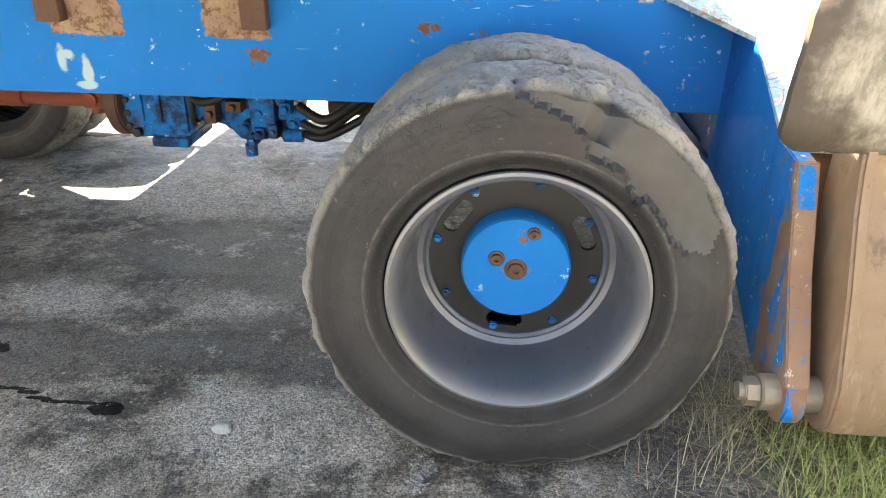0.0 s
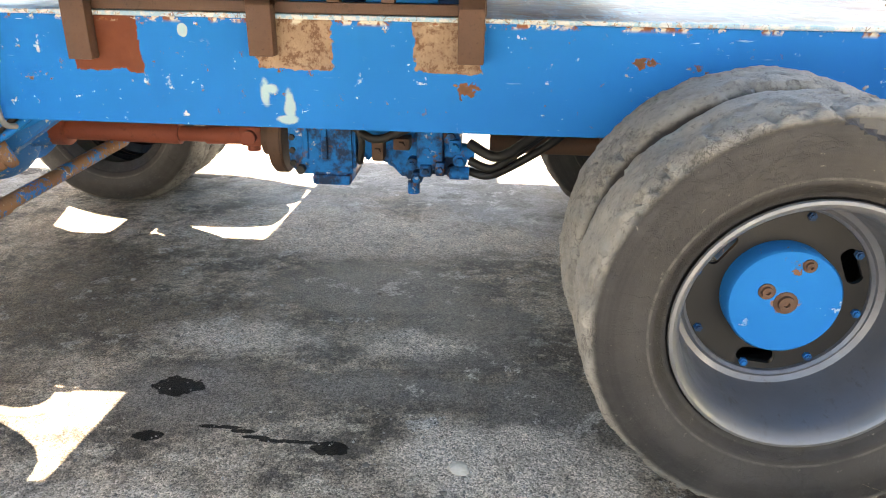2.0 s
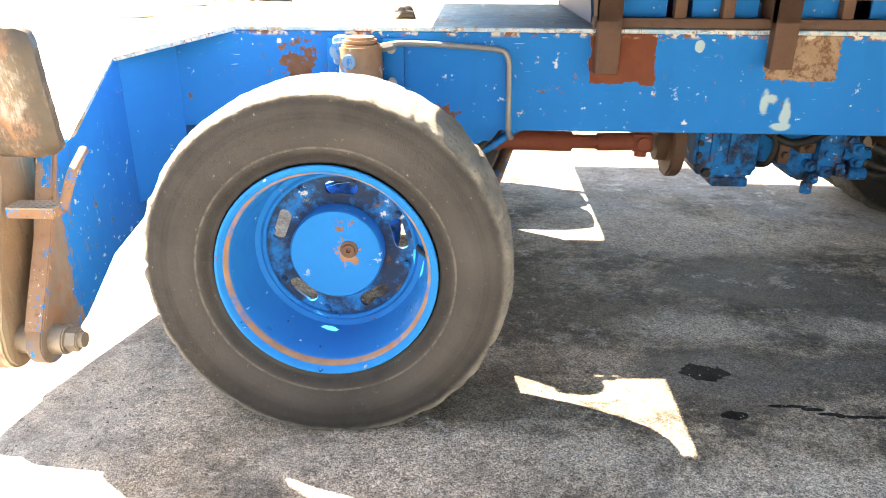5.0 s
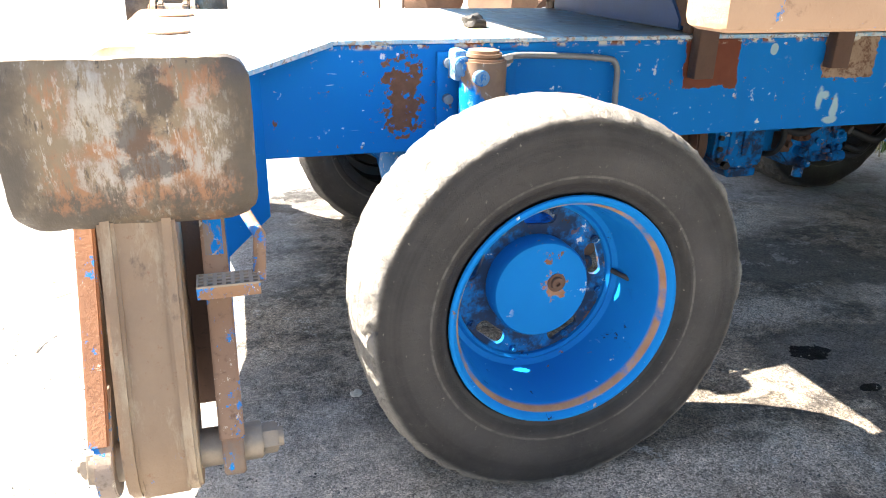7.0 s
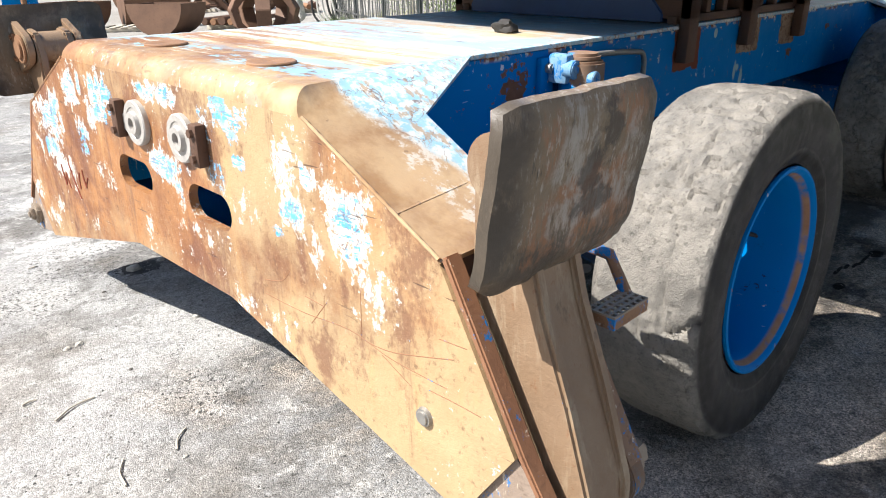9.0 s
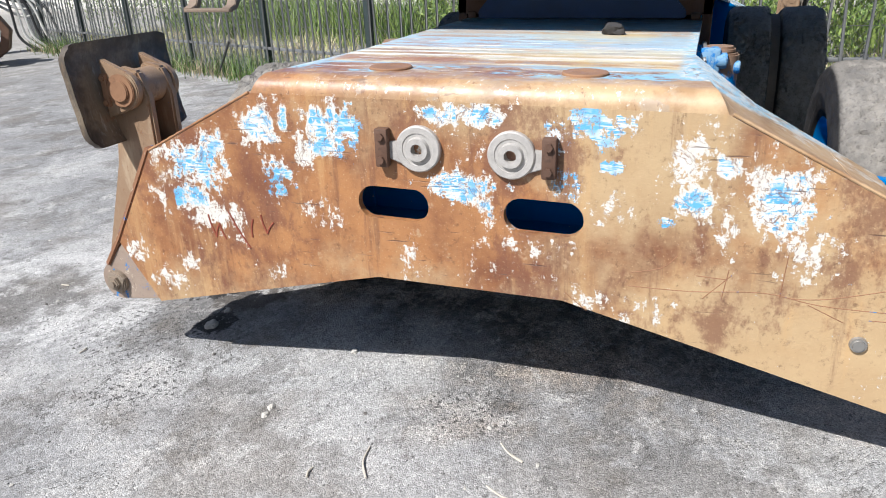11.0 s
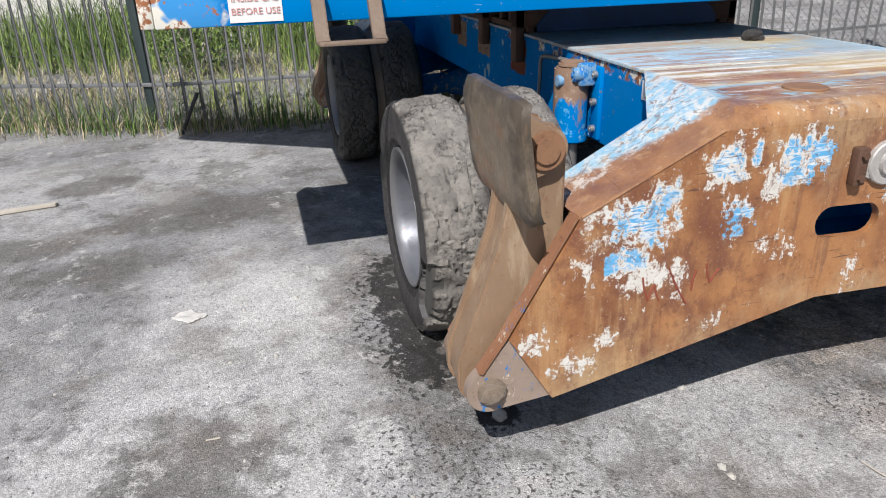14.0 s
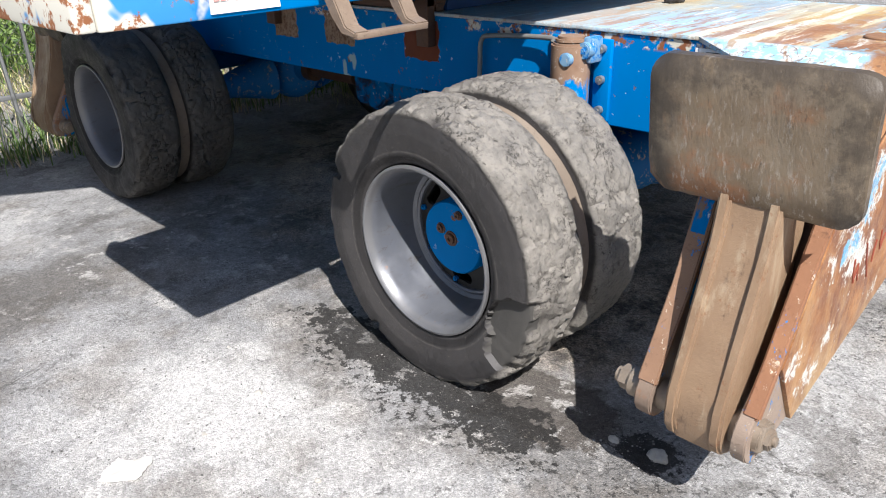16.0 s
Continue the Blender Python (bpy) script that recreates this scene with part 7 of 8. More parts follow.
def scatter_stones():
    rnd = random.Random(5)
    fixed = [(-0.372, 1.935, 0.030), (-4.007, 4.069, 0.016), (-3.085, 2.445, 0.022), (-3.959, 4.073, 0.018), (-3.45, 4.70, 0.035), (-2.15, 5.384, 0.016), (-2.705, 5.513, 0.012), (-3.3, 4.72, 0.02), (-3.5, 3.95, 0.02)]
    for k, (x, y, r) in enumerate(fixed):
        lump("stone", (x, y, gz(x, y) - r * 0.2), (r, r * 0.8, r * 0.6), M_STONE, k * 1.7, "small pale stone lying on the asphalt", "stone", "stones on the asphalt")
    for k in range(70):
        if k < 25:
            x, y = rnd.uniform(-2.4, 0.2), rnd.uniform(1.5, 3.6)
        elif k < 50:
            x, y = rnd.uniform(-4.9, -3.4), rnd.uniform(2.2, 5.8)
        else:
            x, y = rnd.uniform(-4.0, -1.0), rnd.uniform(5.0, 7.5)
        r = rnd.uniform(0.004, 0.011)
        lump("pebble", (x, y, gz(x, y) - r * 0.2), (r, r * rnd.uniform(0.6, 1), r * 0.6), M_STONE if rnd.random() < 0.6 else M_STONE_DARK, k * 2.3, "tiny loose pebble on the asphalt", "pebble", "pebbles on the asphalt")


scatter_stones()
M_PAPER = plain("pale_paper", (0.84, 0.82, 0.78), 0.8, 0, 0.08, 12, 0.1)
M_WOOD = plain("weathered_wood", (0.46, 0.42, 0.35), 0.85, 0, 0.25, 25, 0.4)


def build_litter():
    bm = bmesh.new()
    rows = []
    for i in range(9):
        row = []
        for j in range(9):
            u, v = i / 8 - 0.5, j / 8 - 0.5
            cut = 0.012 * noise.noise(Vector((u * 7, v * 7, 1)))
            row.append(bm.verts.new((u * 0.130 + cut, v * 0.11 + 0.012 * math.sin(u * 5), 0.006 + 0.008 * noise.noise(Vector((u * 3, v * 3, 4))) + 0.01 * u * u)))
        rows.append(row)
    for a, b in zip(rows, rows[1:]):
        for j in range(8):
            bm.faces.new((a[j], a[j + 1], b[j + 1], b[j]))
    bmesh.ops.solidify(bm, geom=list(bm.faces), thickness=0.0015)
    ob = mesh_object("paper_scrap", bm, M_PAPER)
    ob.matrix_world = pose(-2.19, 5.92, gz(-2.19, 5.92) + 0.002, 0, 0, 35)
    tagged(ob, "crumpled pale scrap of paper on the asphalt", "litter")
    bm = bmesh.new()
    ol = [(-0.42, -0.03), (-0.36, 0.03), (0.1, 0.035), (0.42, 0.02), (0.40, -0.025), (0.0, -0.03)]
    add_prism(bm, [(x, y, 0) for x, y in ol], (0, 0, 1), 0.022, 0.003)
    ob = mesh_object("wooden_lath", bm, M_WOOD)
    ob.matrix_world = pose(-0.05, 7.40, gz(-0.05, 7.4) + 0.004, 0, 0, -82)
    tagged(ob, "weathered wooden lath lying on the asphalt", "plank")
    rnd = random.Random(8)
    spots = [(-4.152, 3.589, 0.16, 20), (-3.98, 3.15, 0.12, 50), (-4.18, 3.12, 0.14, 70), (-4.25, 3.75, 0.05, 5)]
    spots += [(rnd.uniform(-4.6, -2.5), rnd.uniform(4.9, 6.8), rnd.uniform(0.03, 0.08), rnd.uniform(0, 180)) for _ in range(6)]
    for x, y, l, a in spots:
        bm = bmesh.new()
        add_tube(bm, smooth_path([(-l / 2, 0, 0.004), (0, 0.01 * l / 0.1, 0.006), (l / 2, 0, 0.003)], 4), [0.004] * 4 + [0.003] * 5, 6)
        ob = mesh_object("twig", bm, M_WOOD)
        ob.matrix_world = pose(x, y, gz(x, y) + 0.001, 0, 0, a)
        tagged(ob, "thin dry twig lying on the asphalt", "twig", "twigs on the asphalt")


build_litter()


# ---- plants ----
def leaf_paint(name, a, b, rough=0.6):
    n = Nodes(name, rough)
    n.color(n.mix(n.island(), a, b))
    n.shader.inputs["Subsurface Weight"].default_value = 0.0
    return n.mat


M_GRASS = leaf_paint("green_grass", (0.09, 0.15, 0.03), (0.50, 0.52, 0.18))
M_STRAW = leaf_paint("dry_straw", (0.26, 0.20, 0.12), (0.56, 0.48, 0.31))
M_WEED = leaf_paint("weed_green", (0.035, 0.085, 0.015), (0.14, 0.22, 0.045))
M_BUSH = leaf_paint("bush_green", (0.05, 0.11, 0.02), (0.22, 0.29, 0.07))
M_YELLOW = leaf_paint("yellow_flowers", (0.45, 0.40, 0.06), (0.60, 0.55, 0.12))


def blades(rnd, spots, h0, h1, width, droop):
    """Curved blades of grass, one strip each, as points and faces."""
    pts, faces = [], []
    for x, y, z in spots:
        h = rnd.uniform(h0, h1)
        a = rnd.uniform(0, 2 * math.pi)
        dx, dy = math.cos(a), math.sin(a)
        out = h * rnd.uniform(0.2, 1.0) * droop
        w = width * rnd.uniform(0.6, 1.3)
        base = len(pts)
        for k in range(4):
            t = k / 3
            px, py = x + dx * out * t * t, y + dy * out * t * t
            pz = z + h * (t - 0.35 * droop * t * t)
            ww = w * (1 - 0.85 * t)
            pts += [(px - dy * ww, py + dx * ww, pz), (px + dy * ww, py - dx * ww, pz)]
        for k in range(3):
            b = base + 2 * k
            faces.append((b, b + 1, b + 3, b + 2))
    return pts, faces


def stuff(name, pts, faces, material, label, category):
    mesh = bpy.data.meshes.new(name)
    mesh.from_pydata(pts, [], faces)
    mesh.materials.append(material)
    ob = new(name, mesh)
    return tagged(ob, label, category, kind="stuff")


FENCE = [(1.98, -3.0), (1.93, 4.4), (2.20, 6.25), (3.85, 9.75), (7.3, 17.0), (14.0, 25.0)]


def fence_at(d):
    for (x0, y0), (x1, y1) in zip(FENCE, FENCE[1:]):
        l = math.hypot(x1 - x0, y1 - y0)
        if d <= l:
            return x0 + (x1 - x0) * d / l, y0 + (y1 - y0) * d / l, math.atan2(y1 - y0, x1 - x0)
        d -= l
    return x1, y1, math.atan2(y1 - y0, x1 - x0)


FENCE_LONG = sum(math.dist(a, b) for a, b in zip(FENCE, FENCE[1:]))


def build_plants():
    rnd = random.Random(11)
    # tussock beside the far outrigger
    spots = []
    for _ in range(1200):
        x, y = rnd.gauss(1.44, 0.16), rnd.gauss(1.74, 0.20)
        if x > 1.16:
            spots.append((x, y, -0.005))
    stuff("grass_tuft", *blades(rnd, spots, 0.10, 0.40, 0.0019, 1.1), M_GRASS, "green grass tuft beside the outrigger foot", "grass")
    spots = [(rnd.gauss(1.16, 0.17), rnd.gauss(1.93, 0.24), -0.003) for _ in range(560)]
    stuff("dry_grass", *blades(rnd, spots, 0.08, 0.34, 0.0013, 1.9), M_STRAW, "dry brown grass stalks on the asphalt edge", "grass")
    # weeds along the fence
    spots, dry = [], []
    for _ in range(7000):
        d = rnd.uniform(4.0, 22)
        x, y, a = fence_at(d)
        off = rnd.gauss(-0.05, 0.16)
        p = (x + math.sin(a) * -off, y + math.cos(a) * off * 0 + math.cos(a) * off, 0.0)
        p = (x - math.sin(a) * off * -1, y - math.cos(a) * off, -0.005)
        clump = noise.noise(Vector((d * 0.7, 0, 2)))
        (spots if rnd.random() < 0.55 + clump * 0.6 else dry).append(p)
    stuff("fence_weeds", *blades(rnd, spots, 0.12, 0.55, 0.006, 0.7), M_WEED, "green weeds growing along the fence foot", "weeds")
    stuff("fence_straw", *blades(rnd, dry, 0.05, 0.42, 0.0045, 1.2), M_STRAW, "dry straw along the fence foot", "dry grass")
    # rough growth beyond the fence
    spots, tall, yellow = [], [], []
    for _ in range(16000):
        d = rnd.uniform(1.0, 24)
        x, y, a = fence_at(d)
        off = rnd.uniform(0.5, 9.0)
        px, py = x + math.sin(a) * off, y - math.cos(a) * off
        c = noise.noise(Vector((px * 0.45, py * 0.45, 1)))
        if 3.2 < off < 7.5 and c > -0.25:
            tall.append((px, py, -0.01))
        elif c > 0.05:
            spots.append((px, py, -0.01))
    stuff("meadow_grass", *blades(rnd, spots, 0.1, 0.5, 0.008, 0.9), M_STRAW, "dry meadow grass beyond the fence", "grass")
    stuff("tall_weeds", *blades(rnd, tall, 0.5, 1.35, 0.016, 0.45), M_BUSH, "tall green weeds beyond the fence", "weeds")
    lush, pale = [], []
    for _ in range(10500):
        d = rnd.uniform(1.0, 24)
        x, y, a = fence_at(d)
        off = rnd.uniform(0.15, 1.0) ** 1.5 * 5.5
        px, py = x + math.sin(a) * off, y - math.cos(a) * off
        c = noise.noise(Vector((px * 0.8, py * 0.8, 6)))
        (lush if c > rnd.uniform(-0.5, 0.4) else pale).append((px, py, -0.01))
    stuff("verge_grass", *blades(rnd, lush, 0.12, 0.55, 0.006, 0.8), M_GRASS, "yellow-green grass growing behind the fence", "grass")
    stuff("verge_straw", *blades(rnd, pale, 0.10, 0.48, 0.005, 1.0), M_STRAW, "pale dry grass growing behind the fence", "dry grass")
    # shrubs of many leaves
    for k, (x, y, r, h, mat, lab) in enumerate(((4.6, 1.4, 0.9, 1.9, M_BUSH, "green shrub behind the fence"), (4.2, 3.6, 0.8, 1.7, M_WEED, "dark green shrub behind the fence"),
                                           (5.2, -0.4, 0.9, 1.8, M_YELLOW, "yellow flowering shrub behind the fence"), (5.6, 6.2, 0.9, 1.6, M_BUSH, "green shrub behind the fence"),
                                           (8.2, 13.0, 1.3, 2.2, M_BUSH, "green shrub behind the fence"), (10.6, 17.5, 1.5, 2.6, M_BUSH, "green shrub behind the fence"))):
        shrub = thing("shrub", (x, y, 0), lab, "shrub", "shrubs behind the fence")
        for q in range(7):
            bm = bmesh.new()
            a = q * 0.9 + k
            add_tube(bm, smooth_path([(x, y, -0.02), (x + 0.2 * r * math.cos(a), y + 0.2 * r * math.sin(a), h * 0.3), (x + 0.6 * r * math.cos(a), y + 0.6 * r * math.sin(a), h * 0.75)], 4), [0.02] * 5 + [0.01] * 4, 6)
            part("branch", bm, M_WOOD, shrub)
        pts, faces = [], []
        for _ in range(2600):
            while True:
                v = Vector((rnd.uniform(-1, 1), rnd.uniform(-1, 1), rnd.uniform(-1, 1)))
                if v.length < 1 and v.length > 0.35 + 0.5 * noise.noise(v * 2.2 + Vector((k, 0, 0))):
                    break
            c = Vector((x + v.x * r, y + v.y * r, h * 0.52 + v.z * h * 0.48))
            q = Euler((rnd.uniform(0, 6), rnd.uniform(0, 6), rnd.uniform(0, 6))).to_matrix()
            b = len(pts)
            l, w = rnd.uniform(0.03, 0.06), rnd.uniform(0.012, 0.022)
            for p in ((-l, 0, 0), (0, -w, 0.006), (l, 0, 0), (0, w, 0.006)):
                pts.append(tuple(c + q @ Vector(p)))
            faces.append((b, b + 1, b + 2, b + 3))
        mesh = bpy.data.meshes.new("leaves")
        mesh.from_pydata(pts, [], faces)
        mesh.materials.append(mat)
        ob = new("leaves", mesh)
        ob.parent = shrub
        ob.matrix_parent_inverse = world_of(shrub).inverted()


build_plants()


# ---- fence ----
M_GALV = plain("galvanised_steel", (0.20, 0.205, 0.205), 0.5, 0.4, 0.45, 6, 0.1)
M_POST = plain("dark_green_post", (0.035, 0.05, 0.05), 0.55, 0.2)
M_WIRE = plain("grey_wire", (0.16, 0.16, 0.155), 0.5, 0.5)


def build_fence():
    fence = thing("palisade_fence", (1.95, 4.4, 0), "grey steel palisade fence with chain-link mesh behind it", "fence", kind="")
    bm = bmesh.new()  # one pale: a shallow channel with a pointed top
    prof = [(-0.019, 0.006), (-0.009, -0.008), (0.009, -0.008), (0.019, 0.006)]
    prof2 = [(0.017, 0.009), (0.007, -0.005), (-0.007, -0.005), (-0.017, 0.009)]
    ring = prof + prof2
    low = [bm.verts.new((x, y, 0)) for x, y in ring]
    high = [bm.verts.new((x * (0.45 if abs(x) > 0.015 else 1), y, 2.05 + (0.10 if abs(x) < 0.015 else 0))) for x, y in ring]
    for i in range(8):
        j = (i + 1) % 8
        bm.faces.new((low[i], low[j], high[j], high[i]))
    bm.faces.new(low[::-1])
    bm.faces.new(high)
    bmesh.ops.recalc_face_normals(bm, faces=bm.faces)
    pale_mesh = bpy.data.meshes.new("pale")
    bm.to_mesh(pale_mesh)
    bm.free()
    pale_mesh.materials.append(M_GALV)
    rnd = random.Random(4)
    inv = world_of(fence).inverted()
    d = 1.0
    while d < FENCE_LONG - 1 and d < 29:
        x, y, a = fence_at(d)
        ob = new("pale", pale_mesh)
        ob.matrix_basis = pose(x, y, -0.02, rnd.uniform(-1.5, 1.5), rnd.uniform(-2.2, 2.2), math.degrees(a) + rnd.uniform(-6, 6))
        ob.parent, ob.matrix_parent_inverse = fence, inv
        d += 0.165 + rnd.uniform(-0.02, 0.02)
    for zc in (0.45, 1.75):
        for (x0, y0), (x1, y1) in zip(FENCE, FENCE[1:]):
            bm = bmesh.new()
            l = math.hypot(x1 - x0, y1 - y0)
            add_box(bm, (0, -0.018, -0.018), (l, 0.018, 0.018), 0.003, Matrix.Translation((x0 + 0.03, y0, zc)) @ Matrix.Rotation(math.atan2(y1 - y0, x1 - x0), 4, "Z"))
            part("rail", bm, M_GALV, fence)
    d = 0.4
    while d < 30:
        x, y, a = fence_at(d)
        bm = bmesh.new()
        add_box(bm, (-0.045, -0.035, -0.05), (0.045, 0.035, 2.2), 0.006, Matrix.Translation((x + 0.07 * math.sin(a), y - 0.07 * math.cos(a), 0)) @ Matrix.Rotation(a, 4, "Z"))
        part("post", bm, M_POST, fence, "dark fence post")
        d += 2.3
    # chain-link mesh, woven wires behind the pales
    pts, faces = [], []

    def wire(a, b, r=0.0022):
        a, b = Vector(a), Vector(b)
        q = (b - a).to_track_quat("Z", "Y").to_matrix()
        base = len(pts)
        for p in (a, b):
            for k in range(3):
                pts.append(tuple(p + q @ Vector((math.cos(2.1 * k) * r, math.sin(2.1 * k) * r, 0))))
        for k in range(3):
            j = (k + 1) % 3
            faces.append((base + k, base + j, base + 3 + j, base + 3 + k))
    H, step = 2.0, 0.09
    for (x0, y0), (x1, y1) in zip(FENCE[:4], FENCE[1:5]):
        l = math.hypot(x1 - x0, y1 - y0)
        ux, uy = (x1 - x0) / l, (y1 - y0) / l
        ox, oy = 0.10 * uy, -0.10 * ux
        at = lambda s, z: (x0 + ux * s + ox, y0 + uy * s + oy, z)
        s = -H
        while s < l:
            for sign in (1, -1):
                a, b = (s, s + H) if sign > 0 else (s + H, s)
                z0, z1 = 0.02, H
                if min(a, b) < 0 or max(a, b) > l:
                    lo, hi = max(0, min(a, b)), min(l, max(a, b))
                    if hi - lo < 0.05:
                        continue
                    f = lambda t: z0 + (z1 - z0) * (t - a) / (b - a)
                    wire(at(lo, f(lo)), at(hi, f(hi)))
                else:
                    wire(at(a, z0), at(b, z1))
            s += step
        for z in (0.75, 1.4):
            wire(at(0, z), at(l, z), 0.003)
    mesh = bpy.data.meshes.new("chain_link")
    mesh.from_pydata(pts, [], faces)
    mesh.materials.append(M_WIRE)
    ob = new("chain_link", mesh)
    ob.parent, ob.matrix_parent_inverse = fence, inv
    tagged(ob, "grey chain-link mesh", kind="stuff")
    # leaning bars at the fence foot
    for (x, y, a, l) in ((1.95, 6.24, 200, 0.75), (3.62, 9.7, 215, 0.95)):
        bm = bmesh.new()
        add_rod(bm, (0, 0, 0), (0.30 * l, 0, 0.55 * l), 0.018, n=8)
        ob = mesh_object("leaning_bar", bm, M_BLACK)
        ob.matrix_world = pose(x, y, -0.01, 0, 0, a + 60)
        tagged(ob, "dark bar leaning at the fence foot", "metal bar", "bars at the fence")


build_fence()


# ---- yard wall and scrap in the distance ----
def pale_wall():
    n = Nodes("pale_block_wall", 0.9)
    n.color(n.mix(n.noise(1.2, 5), (0.50, 0.49, 0.46), (0.68, 0.66, 0.62)))
    n.bump(n.noise(8, 4), 0.3, 0.02)
    return n.mat


bm = bmesh.new()
add_box(bm, (0, -0.15, -0.1), (70, 0.15, 4.5), 0.02, Matrix.Translation((13.5, -22, 0)) @ Matrix.Rotation(radians(78), 4, "Z"))
wall = mesh_object("wall_east", bm, pale_wall())
tagged(wall, "pale concrete yard wall beyond the fence", "wall", kind="structure")


M_SCRAP = rusty("scrap_rust", (0.07, 0.036, 0.024), (0.21, 0.115, 0.068), scale=0.7)


def build_grab(x, y, turn, k, mat, label):
    """Scrap grab: a hub with curved tines and hydraulic cylinders."""
    grab = thing("scrap_grab", (x, y, 0), label, "grab", "scrap grabs in the yard")
    m = pose(x, y, 0, 0, 0, turn)
    bm = bmesh.new()
    add_rod(bm, (0, 0, 1.15 * k), (0, 0, 1.5 * k), 0.28 * k, 0.22 * k, 18, 0.02)
    add_box(bm, (-0.12 * k, -0.25 * k, 1.45 * k), (0.12 * k, 0.25 * k, 1.75 * k), 0.02)
    bmesh.ops.transform(bm, matrix=m, verts=bm.verts)
    part("hub", bm, mat, grab)
    for i in range(5):
        a = 2 * math.pi * i / 5
        bm = bmesh.new()
        prof = [(0.25, 1.25), (0.75, 1.2), (0.98, 0.8), (0.85, 0.35), (0.35, 0.0), (0.30, 0.04), (0.70, 0.45), (0.80, 0.8), (0.62, 1.02), (0.25, 1.08)]
        w = 0.20 * k
        add_prism(bm, [(r * k, -w, z * k) for r, z in prof], (0, 1, 0), 2 * w, 0.01)
        bmesh.ops.transform(bm, matrix=m @ Matrix.Rotation(a, 4, "Z"), verts=bm.verts)
        part("tine", bm, mat, grab)
        bm = bmesh.new()
        add_rod(bm, (0.20 * k, 0, 1.45 * k), (0.70 * k, 0, 1.15 * k), 0.06 * k, n=12)
        bmesh.ops.transform(bm, matrix=m @ Matrix.Rotation(a + 0.3, 4, "Z"), verts=bm.verts)
        part("cylinder", bm, M_RUST_DARK, grab)


for gx, gy, turn, size in ((4.6, 15.95, 20, 0.80), (6.6, 24.6, 50, 1.1), (8.9, 23.6, 70, 1.2), (9.3, 31.0, 15, 1.3), (12.4, 36.0, 40, 1.4), (11.2, 28.6, 33, 1.3)):
    build_grab(gx, gy, turn, size, M_SCRAP, "dark rusty orange-peel scrap grab standing in the yard")


def build_bucket(x, y, turn, w):
    bucket = thing("clamshell_bucket", (x, y, 0), "rusty clamshell bucket shell lying on the yard", "bucket", "bucket shells in the yard")
    m = pose(x, y, 0, 0, 0, turn)
    bm = bmesh.new()
    outer = [(0.75 * math.cos(math.radians(t)), 0.75 + 0.75 * math.sin(math.radians(t))) for t in range(180, 361, 15)]
    inner = [(0.70 * math.cos(math.radians(t)), 0.75 + 0.70 * math.sin(math.radians(t))) for t in range(360, 179, -15)]
    add_prism(bm, [(px, -w, pz) for px, pz in outer + inner], (0, 1, 0), 2 * w)
    bmesh.ops.transform(bm, matrix=m, verts=bm.verts)
    part("shell", bm, M_SCRAP, bucket)
    for s in (-1, 1):
        bm = bmesh.new()
        add_prism(bm, [(px, s * w, pz) for px, pz in outer], (0, s, 0), 0.04)
        bmesh.ops.transform(bm, matrix=m, verts=bm.verts)
        part("side_cheek", bm, M_SCRAP, bucket)


for bx, by, turn, w in ((3.0, 22.9, 20, 0.6), (4.9, 22.4, 75, 0.7), (3.75, 18.9, 120, 0.5), (7.2, 27.5, 10, 0.9), (10.6, 33.0, 60, 0.9), (13.5, 33.5, 100, 0.9)):
    build_bucket(bx, by, turn, w)
M_WHITE = plain("dirty_white_paint", (0.62, 0.61, 0.57), 0.5, 0, 0.15, 6)


def build_arm():
    """Arm leaning in the scrap, its hoses hanging to the ground."""
    foot, left = Vector((6.5, 17.6, 0.0)), Vector((-0.56, 0.83, 0))
    at = lambda a, z: foot + left * a + Vector((0, 0, z))
    arm = thing("excavator_arm", foot, "dirty white excavator arm leaning among scrap with loose hoses", "machine part")
    bm = bmesh.new()
    add_prism(bm, [at(0.12, 0.06), at(0.35, 0.9), at(0.95, 2.7), at(0.35, 2.7), at(-0.10, 1.0), at(-0.22, 0.25)], (0.83, 0.56, 0), 0.35, 0.03)
    part("boom_plate", bm, M_WHITE, arm)
    bm = bmesh.new()
    add_rod(bm, at(-0.02, 0.0), at(0.02, 0.3), 0.16, n=16, bevel=0.02)
    part("foot_pin", bm, M_SCRAP, arm)
    for k in range(9):
        bm = bmesh.new()
        o = Vector((0.83, 0.56, 0)) * (0.05 * k)
        add_tube(bm, smooth_path([at(0.1 - 0.03 * k, 2.0 - 0.12 * k) + o, at(-0.30 - 0.05 * k, 2.1 - 0.17 * k) + o, at(-0.50 - 0.10 * k, 1.0) + o, at(-0.55 - 0.13 * k, 0.35) + o, at(-0.85 - 0.12 * k, 0.03) + o]), 0.03, 8)
        part("hose", bm, M_WHITE if k % 3 else M_BLACK, arm)


build_arm()


def build_pallet(x, y, turn):
    pallet = thing("pallet", (x, y, 0), "weathered wooden pallet under scrap in the yard", "pallet")
    m = pose(x, y, 0, 0, 0, turn)
    for k in range(3):
        bm = bmesh.new()
        add_box(bm, (-1.2, -0.5 + 0.45 * k, 0), (1.2, -0.4 + 0.45 * k, 0.10), 0.004, m)
        part("bearer", bm, M_WOOD, pallet)
    for k in range(9):
        bm = bmesh.new()
        add_box(bm, (-1.2 + 0.28 * k, -0.55, 0.10), (-1.05 + 0.28 * k, 0.55, 0.125), 0.003, m)
        part("slat", bm, M_WOOD, pallet)


build_pallet(3.6, 21.6, -38)


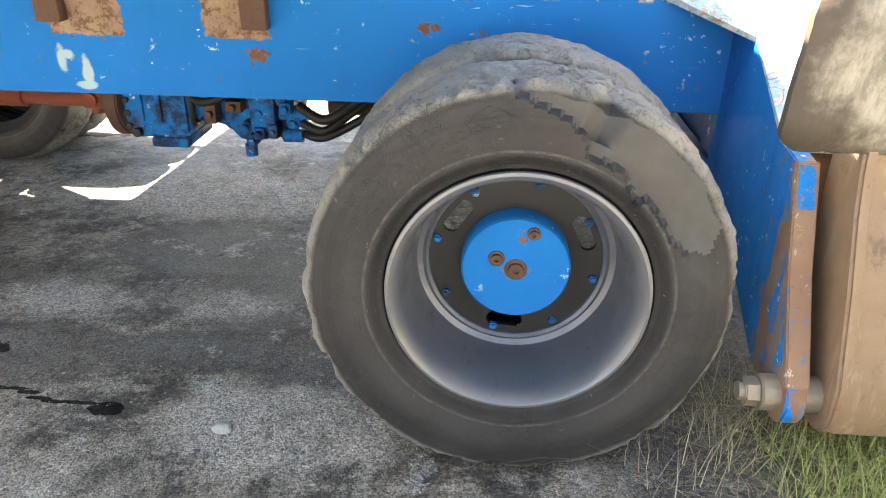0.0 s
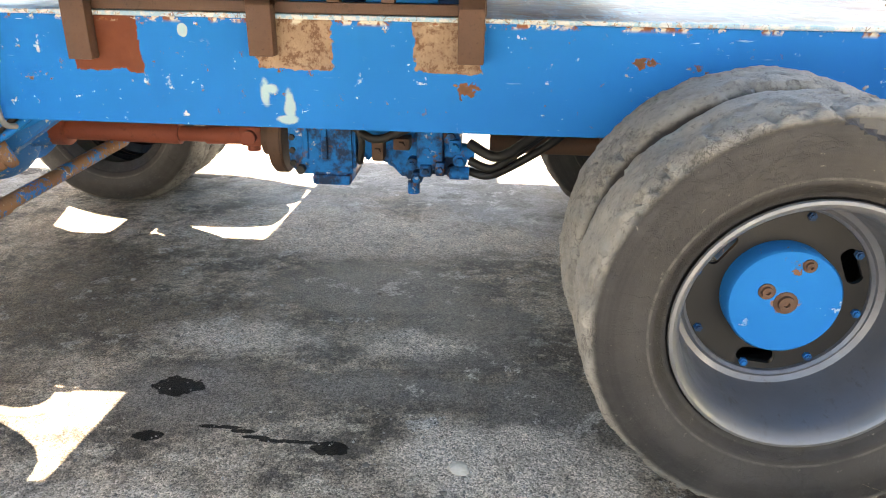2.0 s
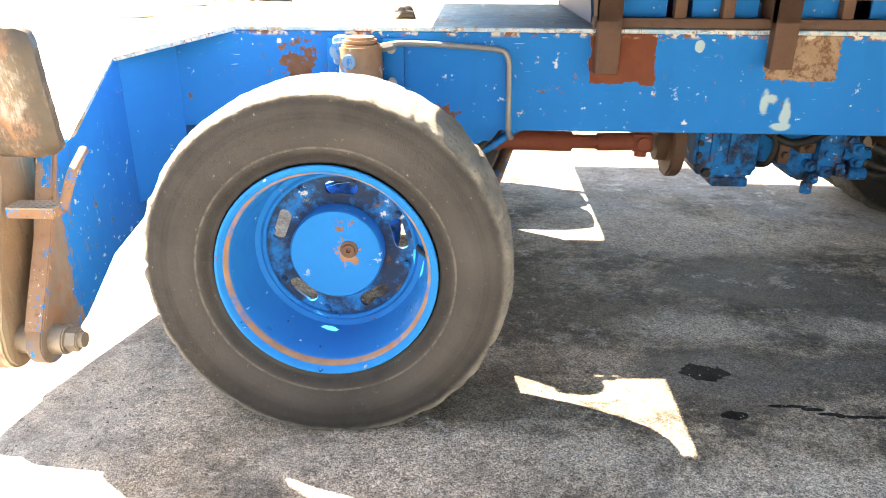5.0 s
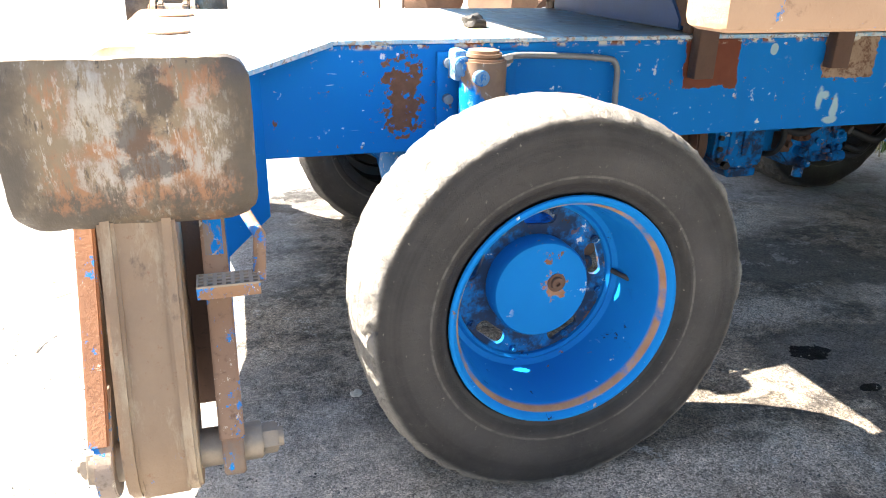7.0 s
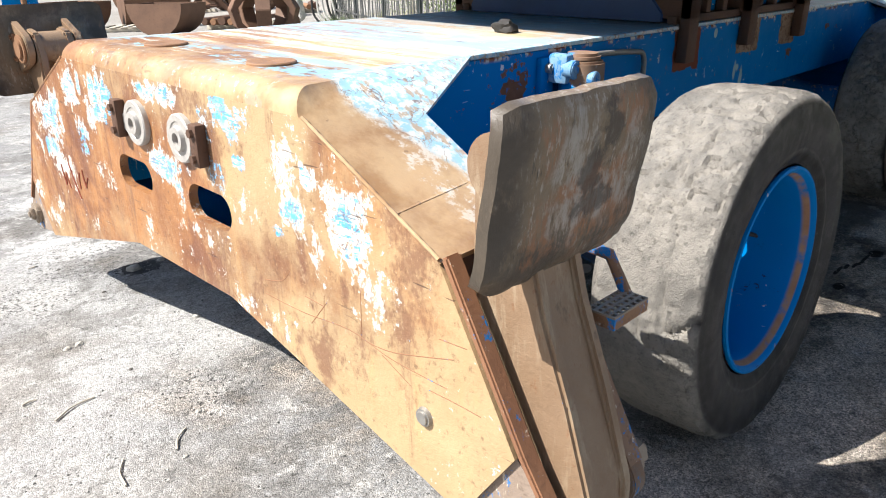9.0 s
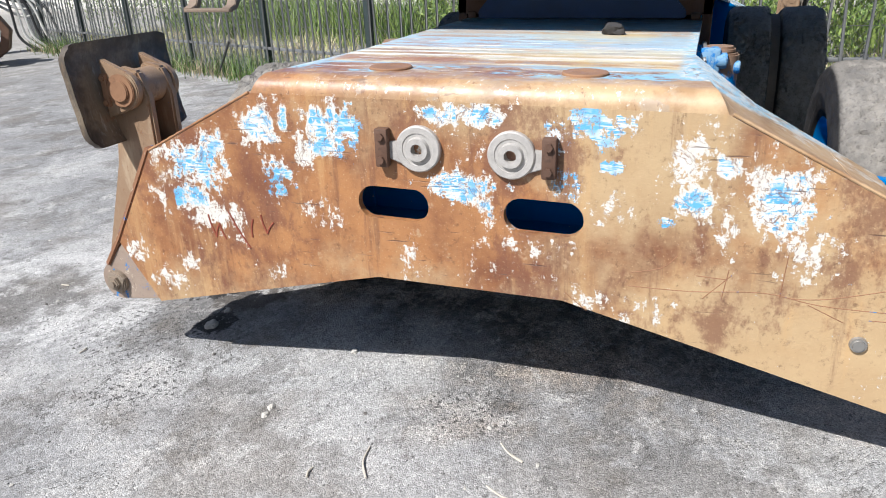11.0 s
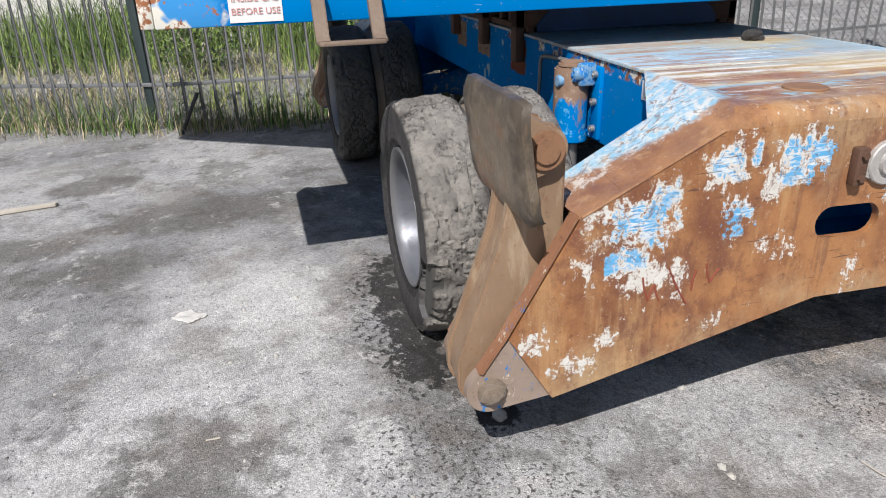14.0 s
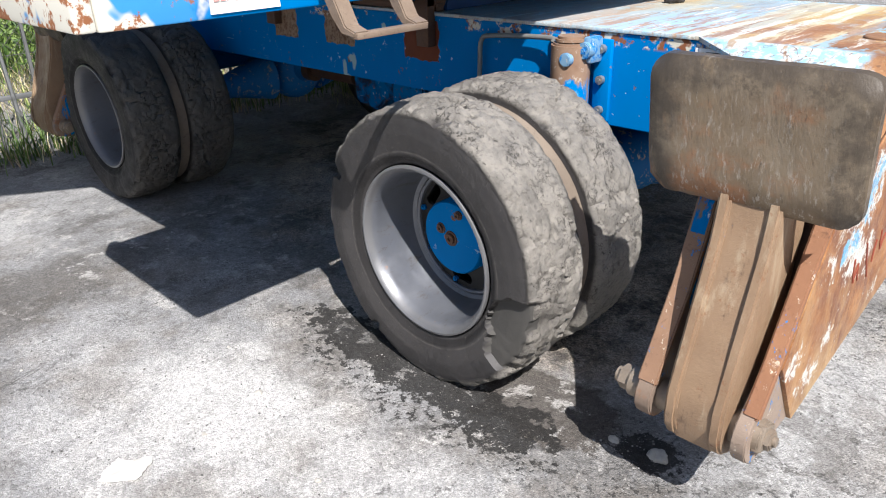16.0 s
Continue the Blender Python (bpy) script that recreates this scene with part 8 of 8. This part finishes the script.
def build_fork():
    """Narrow blue coupling frame with a steel loop at its foot."""
    fork = thing("coupling_frame", (1.66, 22.7, 0), "blue and rusty coupling frame standing in the yard", "machine part")
    m = pose(1.66, 22.7, 0, 0, 0, -22)
    for s in (-1, 1):
        bm = bmesh.new()
        add_box(bm, (s * 0.36 - 0.03, -0.03, 0), (s * 0.36 + 0.03, 0.03, 0.62), 0.008, m)
        part("post", bm, M_SCRAP, fork)
    bm = bmesh.new()
    add_box(bm, (-0.33, -0.03, 0), (0.33, 0.03, 0.05), 0.008, m)
    part("foot_bar", bm, M_SCRAP, fork)
    bm = bmesh.new()
    add_prism(bm, [m @ Vector(p) for p in ((-0.42, -0.1, 0.6), (0.42, -0.1, 0.6), (0.36, -0.1, 1.4), (0.28, -0.1, 2.4), (-0.28, -0.1, 2.4), (-0.36, -0.1, 1.4))], m.to_3x3() @ Vector((0, 1, 0)), 0.25, 0.02)
    part("blade", bm, M_BLUE_WORN, fork)
    bm = bmesh.new()
    add_rod(bm, m @ Vector((0.1, -0.16, 0.75)), m @ Vector((0.1, -0.16, 2.2)), 0.07, n=14)
    part("ram", bm, M_RUST, fork)


build_fork()


def build_lorry(x, y, turn):
    """Tail of a parked lorry, far off."""
    lorry = thing("lorry", (x, y, 0), "dark parked lorry seen from behind, far off", "lorry")
    m = pose(x, y, 0, 0, 0, turn)
    bm = bmesh.new()
    add_box(bm, (-1.25, 0, 0.75), (1.25, 6, 2.9), 0.05, m)
    part("body", bm, M_BLACK, lorry)
    bm = bmesh.new()
    add_box(bm, (-1.2, -0.05, 0.45), (1.2, 0.05, 0.62), 0.02, m)
    part("bumper", bm, M_STEEL, lorry)
    for s in (-1, 1):
        bm = bmesh.new()
        add_box(bm, (s * 0.95 - 0.2, -0.09, 0.60), (s * 0.95 + 0.2, -0.05, 0.74), 0.01, m)
        part("tail_lamp", bm, M_RED, lorry, "red tail lamp")
        bm = bmesh.new()
        a, b = m @ Vector((s * 0.95 - 0.28, 1.0, 0.48)), m @ Vector((s * 0.95 + 0.28, 1.0, 0.48))
        add_rod(bm, a, b, 0.48, n=28, bevel=0.04)
        part("wheel", bm, M_GREASE, lorry)
    bm = bmesh.new()
    add_box(bm, (-0.27, -0.08, 0.62), (0.27, -0.05, 0.74), 0.005, m)
    part("number_plate", bm, M_YELLOW, lorry, "plain yellow plate")


build_lorry(-5.9, 43.5, 25)


def build_pad_stand(x, y, turn):
    """Rusty pipe rack with cylinders lying on it."""
    rack = thing("cylinder_rack", (x, y, 0), "rack of rusty hydraulic cylinders in the yard", "rack", "racks in the yard")
    m = pose(x, y, 0, 0, 0, turn)
    for s in (-0.8, 0.8):
        bm = bmesh.new()
        add_box(bm, (s - 0.05, -0.6, 0), (s + 0.05, 0.6, 0.12), 0.01, m)
        part("bearer", bm, M_WOOD, rack)
    rnd = random.Random(int(x * 10))
    for k in range(5):
        bm = bmesh.new()
        yy, r = -0.5 + 0.25 * k, rnd.uniform(0.08, 0.12)
        add_rod(bm, (-1.1, yy, 0.12 + r), (0.5, yy, 0.12 + r), r, n=16, bevel=0.01)
        add_rod(bm, (0.5, yy, 0.12 + r), (1.3, yy, 0.12 + r), r * 0.5, n=12)
        bmesh.ops.transform(bm, matrix=m, verts=bm.verts)
        part("cylinder", bm, M_RUST if k % 2 else M_RUST_DARK, rack)


build_pad_stand(9.0, 28.0, 15)
build_pad_stand(11.5, 24.5, 60)
build_pad_stand(6.2, 19.6, 30)


def build_grit():
    """Loose grit on the asphalt where the camera passes nearest."""
    rnd = random.Random(21)
    pts, faces = [], []
    for _ in range(42000):
        u = rnd.random()
        if u < 0.36:
            x, y = rnd.uniform(-3.0, 1.2), rnd.uniform(1.2, 3.9)
        elif u < 0.72:
            x, y = rnd.uniform(-5.2, -3.2), rnd.uniform(1.6, 6.2)
        else:
            x, y = rnd.uniform(-4.2, -0.6), rnd.uniform(4.8, 7.6)
        if noise.noise(Vector((x * 2.1, y * 2.1, 7))) + 0.5 * noise.noise(Vector((x * 7, y * 7, 2))) < rnd.uniform(-0.6, 0.5):
            continue
        r = 0.0018 + 0.0046 * rnd.random() ** 2
        z = gz(x, y) - r * 0.1
        a = rnd.uniform(0, 6.28)
        b = len(pts)
        for k in range(4):
            q = r * rnd.uniform(0.7, 1.3)
            pts.append((x + q * math.cos(a + 1.57 * k), y + q * math.sin(a + 1.57 * k), z))
        pts.append((x + r * rnd.uniform(-0.4, 0.4), y + r * rnd.uniform(-0.4, 0.4), z + r * rnd.uniform(0.5, 1.1)))
        faces += [(b, b + 1, b + 4), (b + 1, b + 2, b + 4), (b + 2, b + 3, b + 4), (b + 3, b, b + 4)]
    stuff("loose_grit", pts, faces, leaf_paint("grit", (0.05, 0.049, 0.047), (0.33, 0.32, 0.30), 0.9), "loose grey grit strewn over the asphalt", "grit")


build_grit()
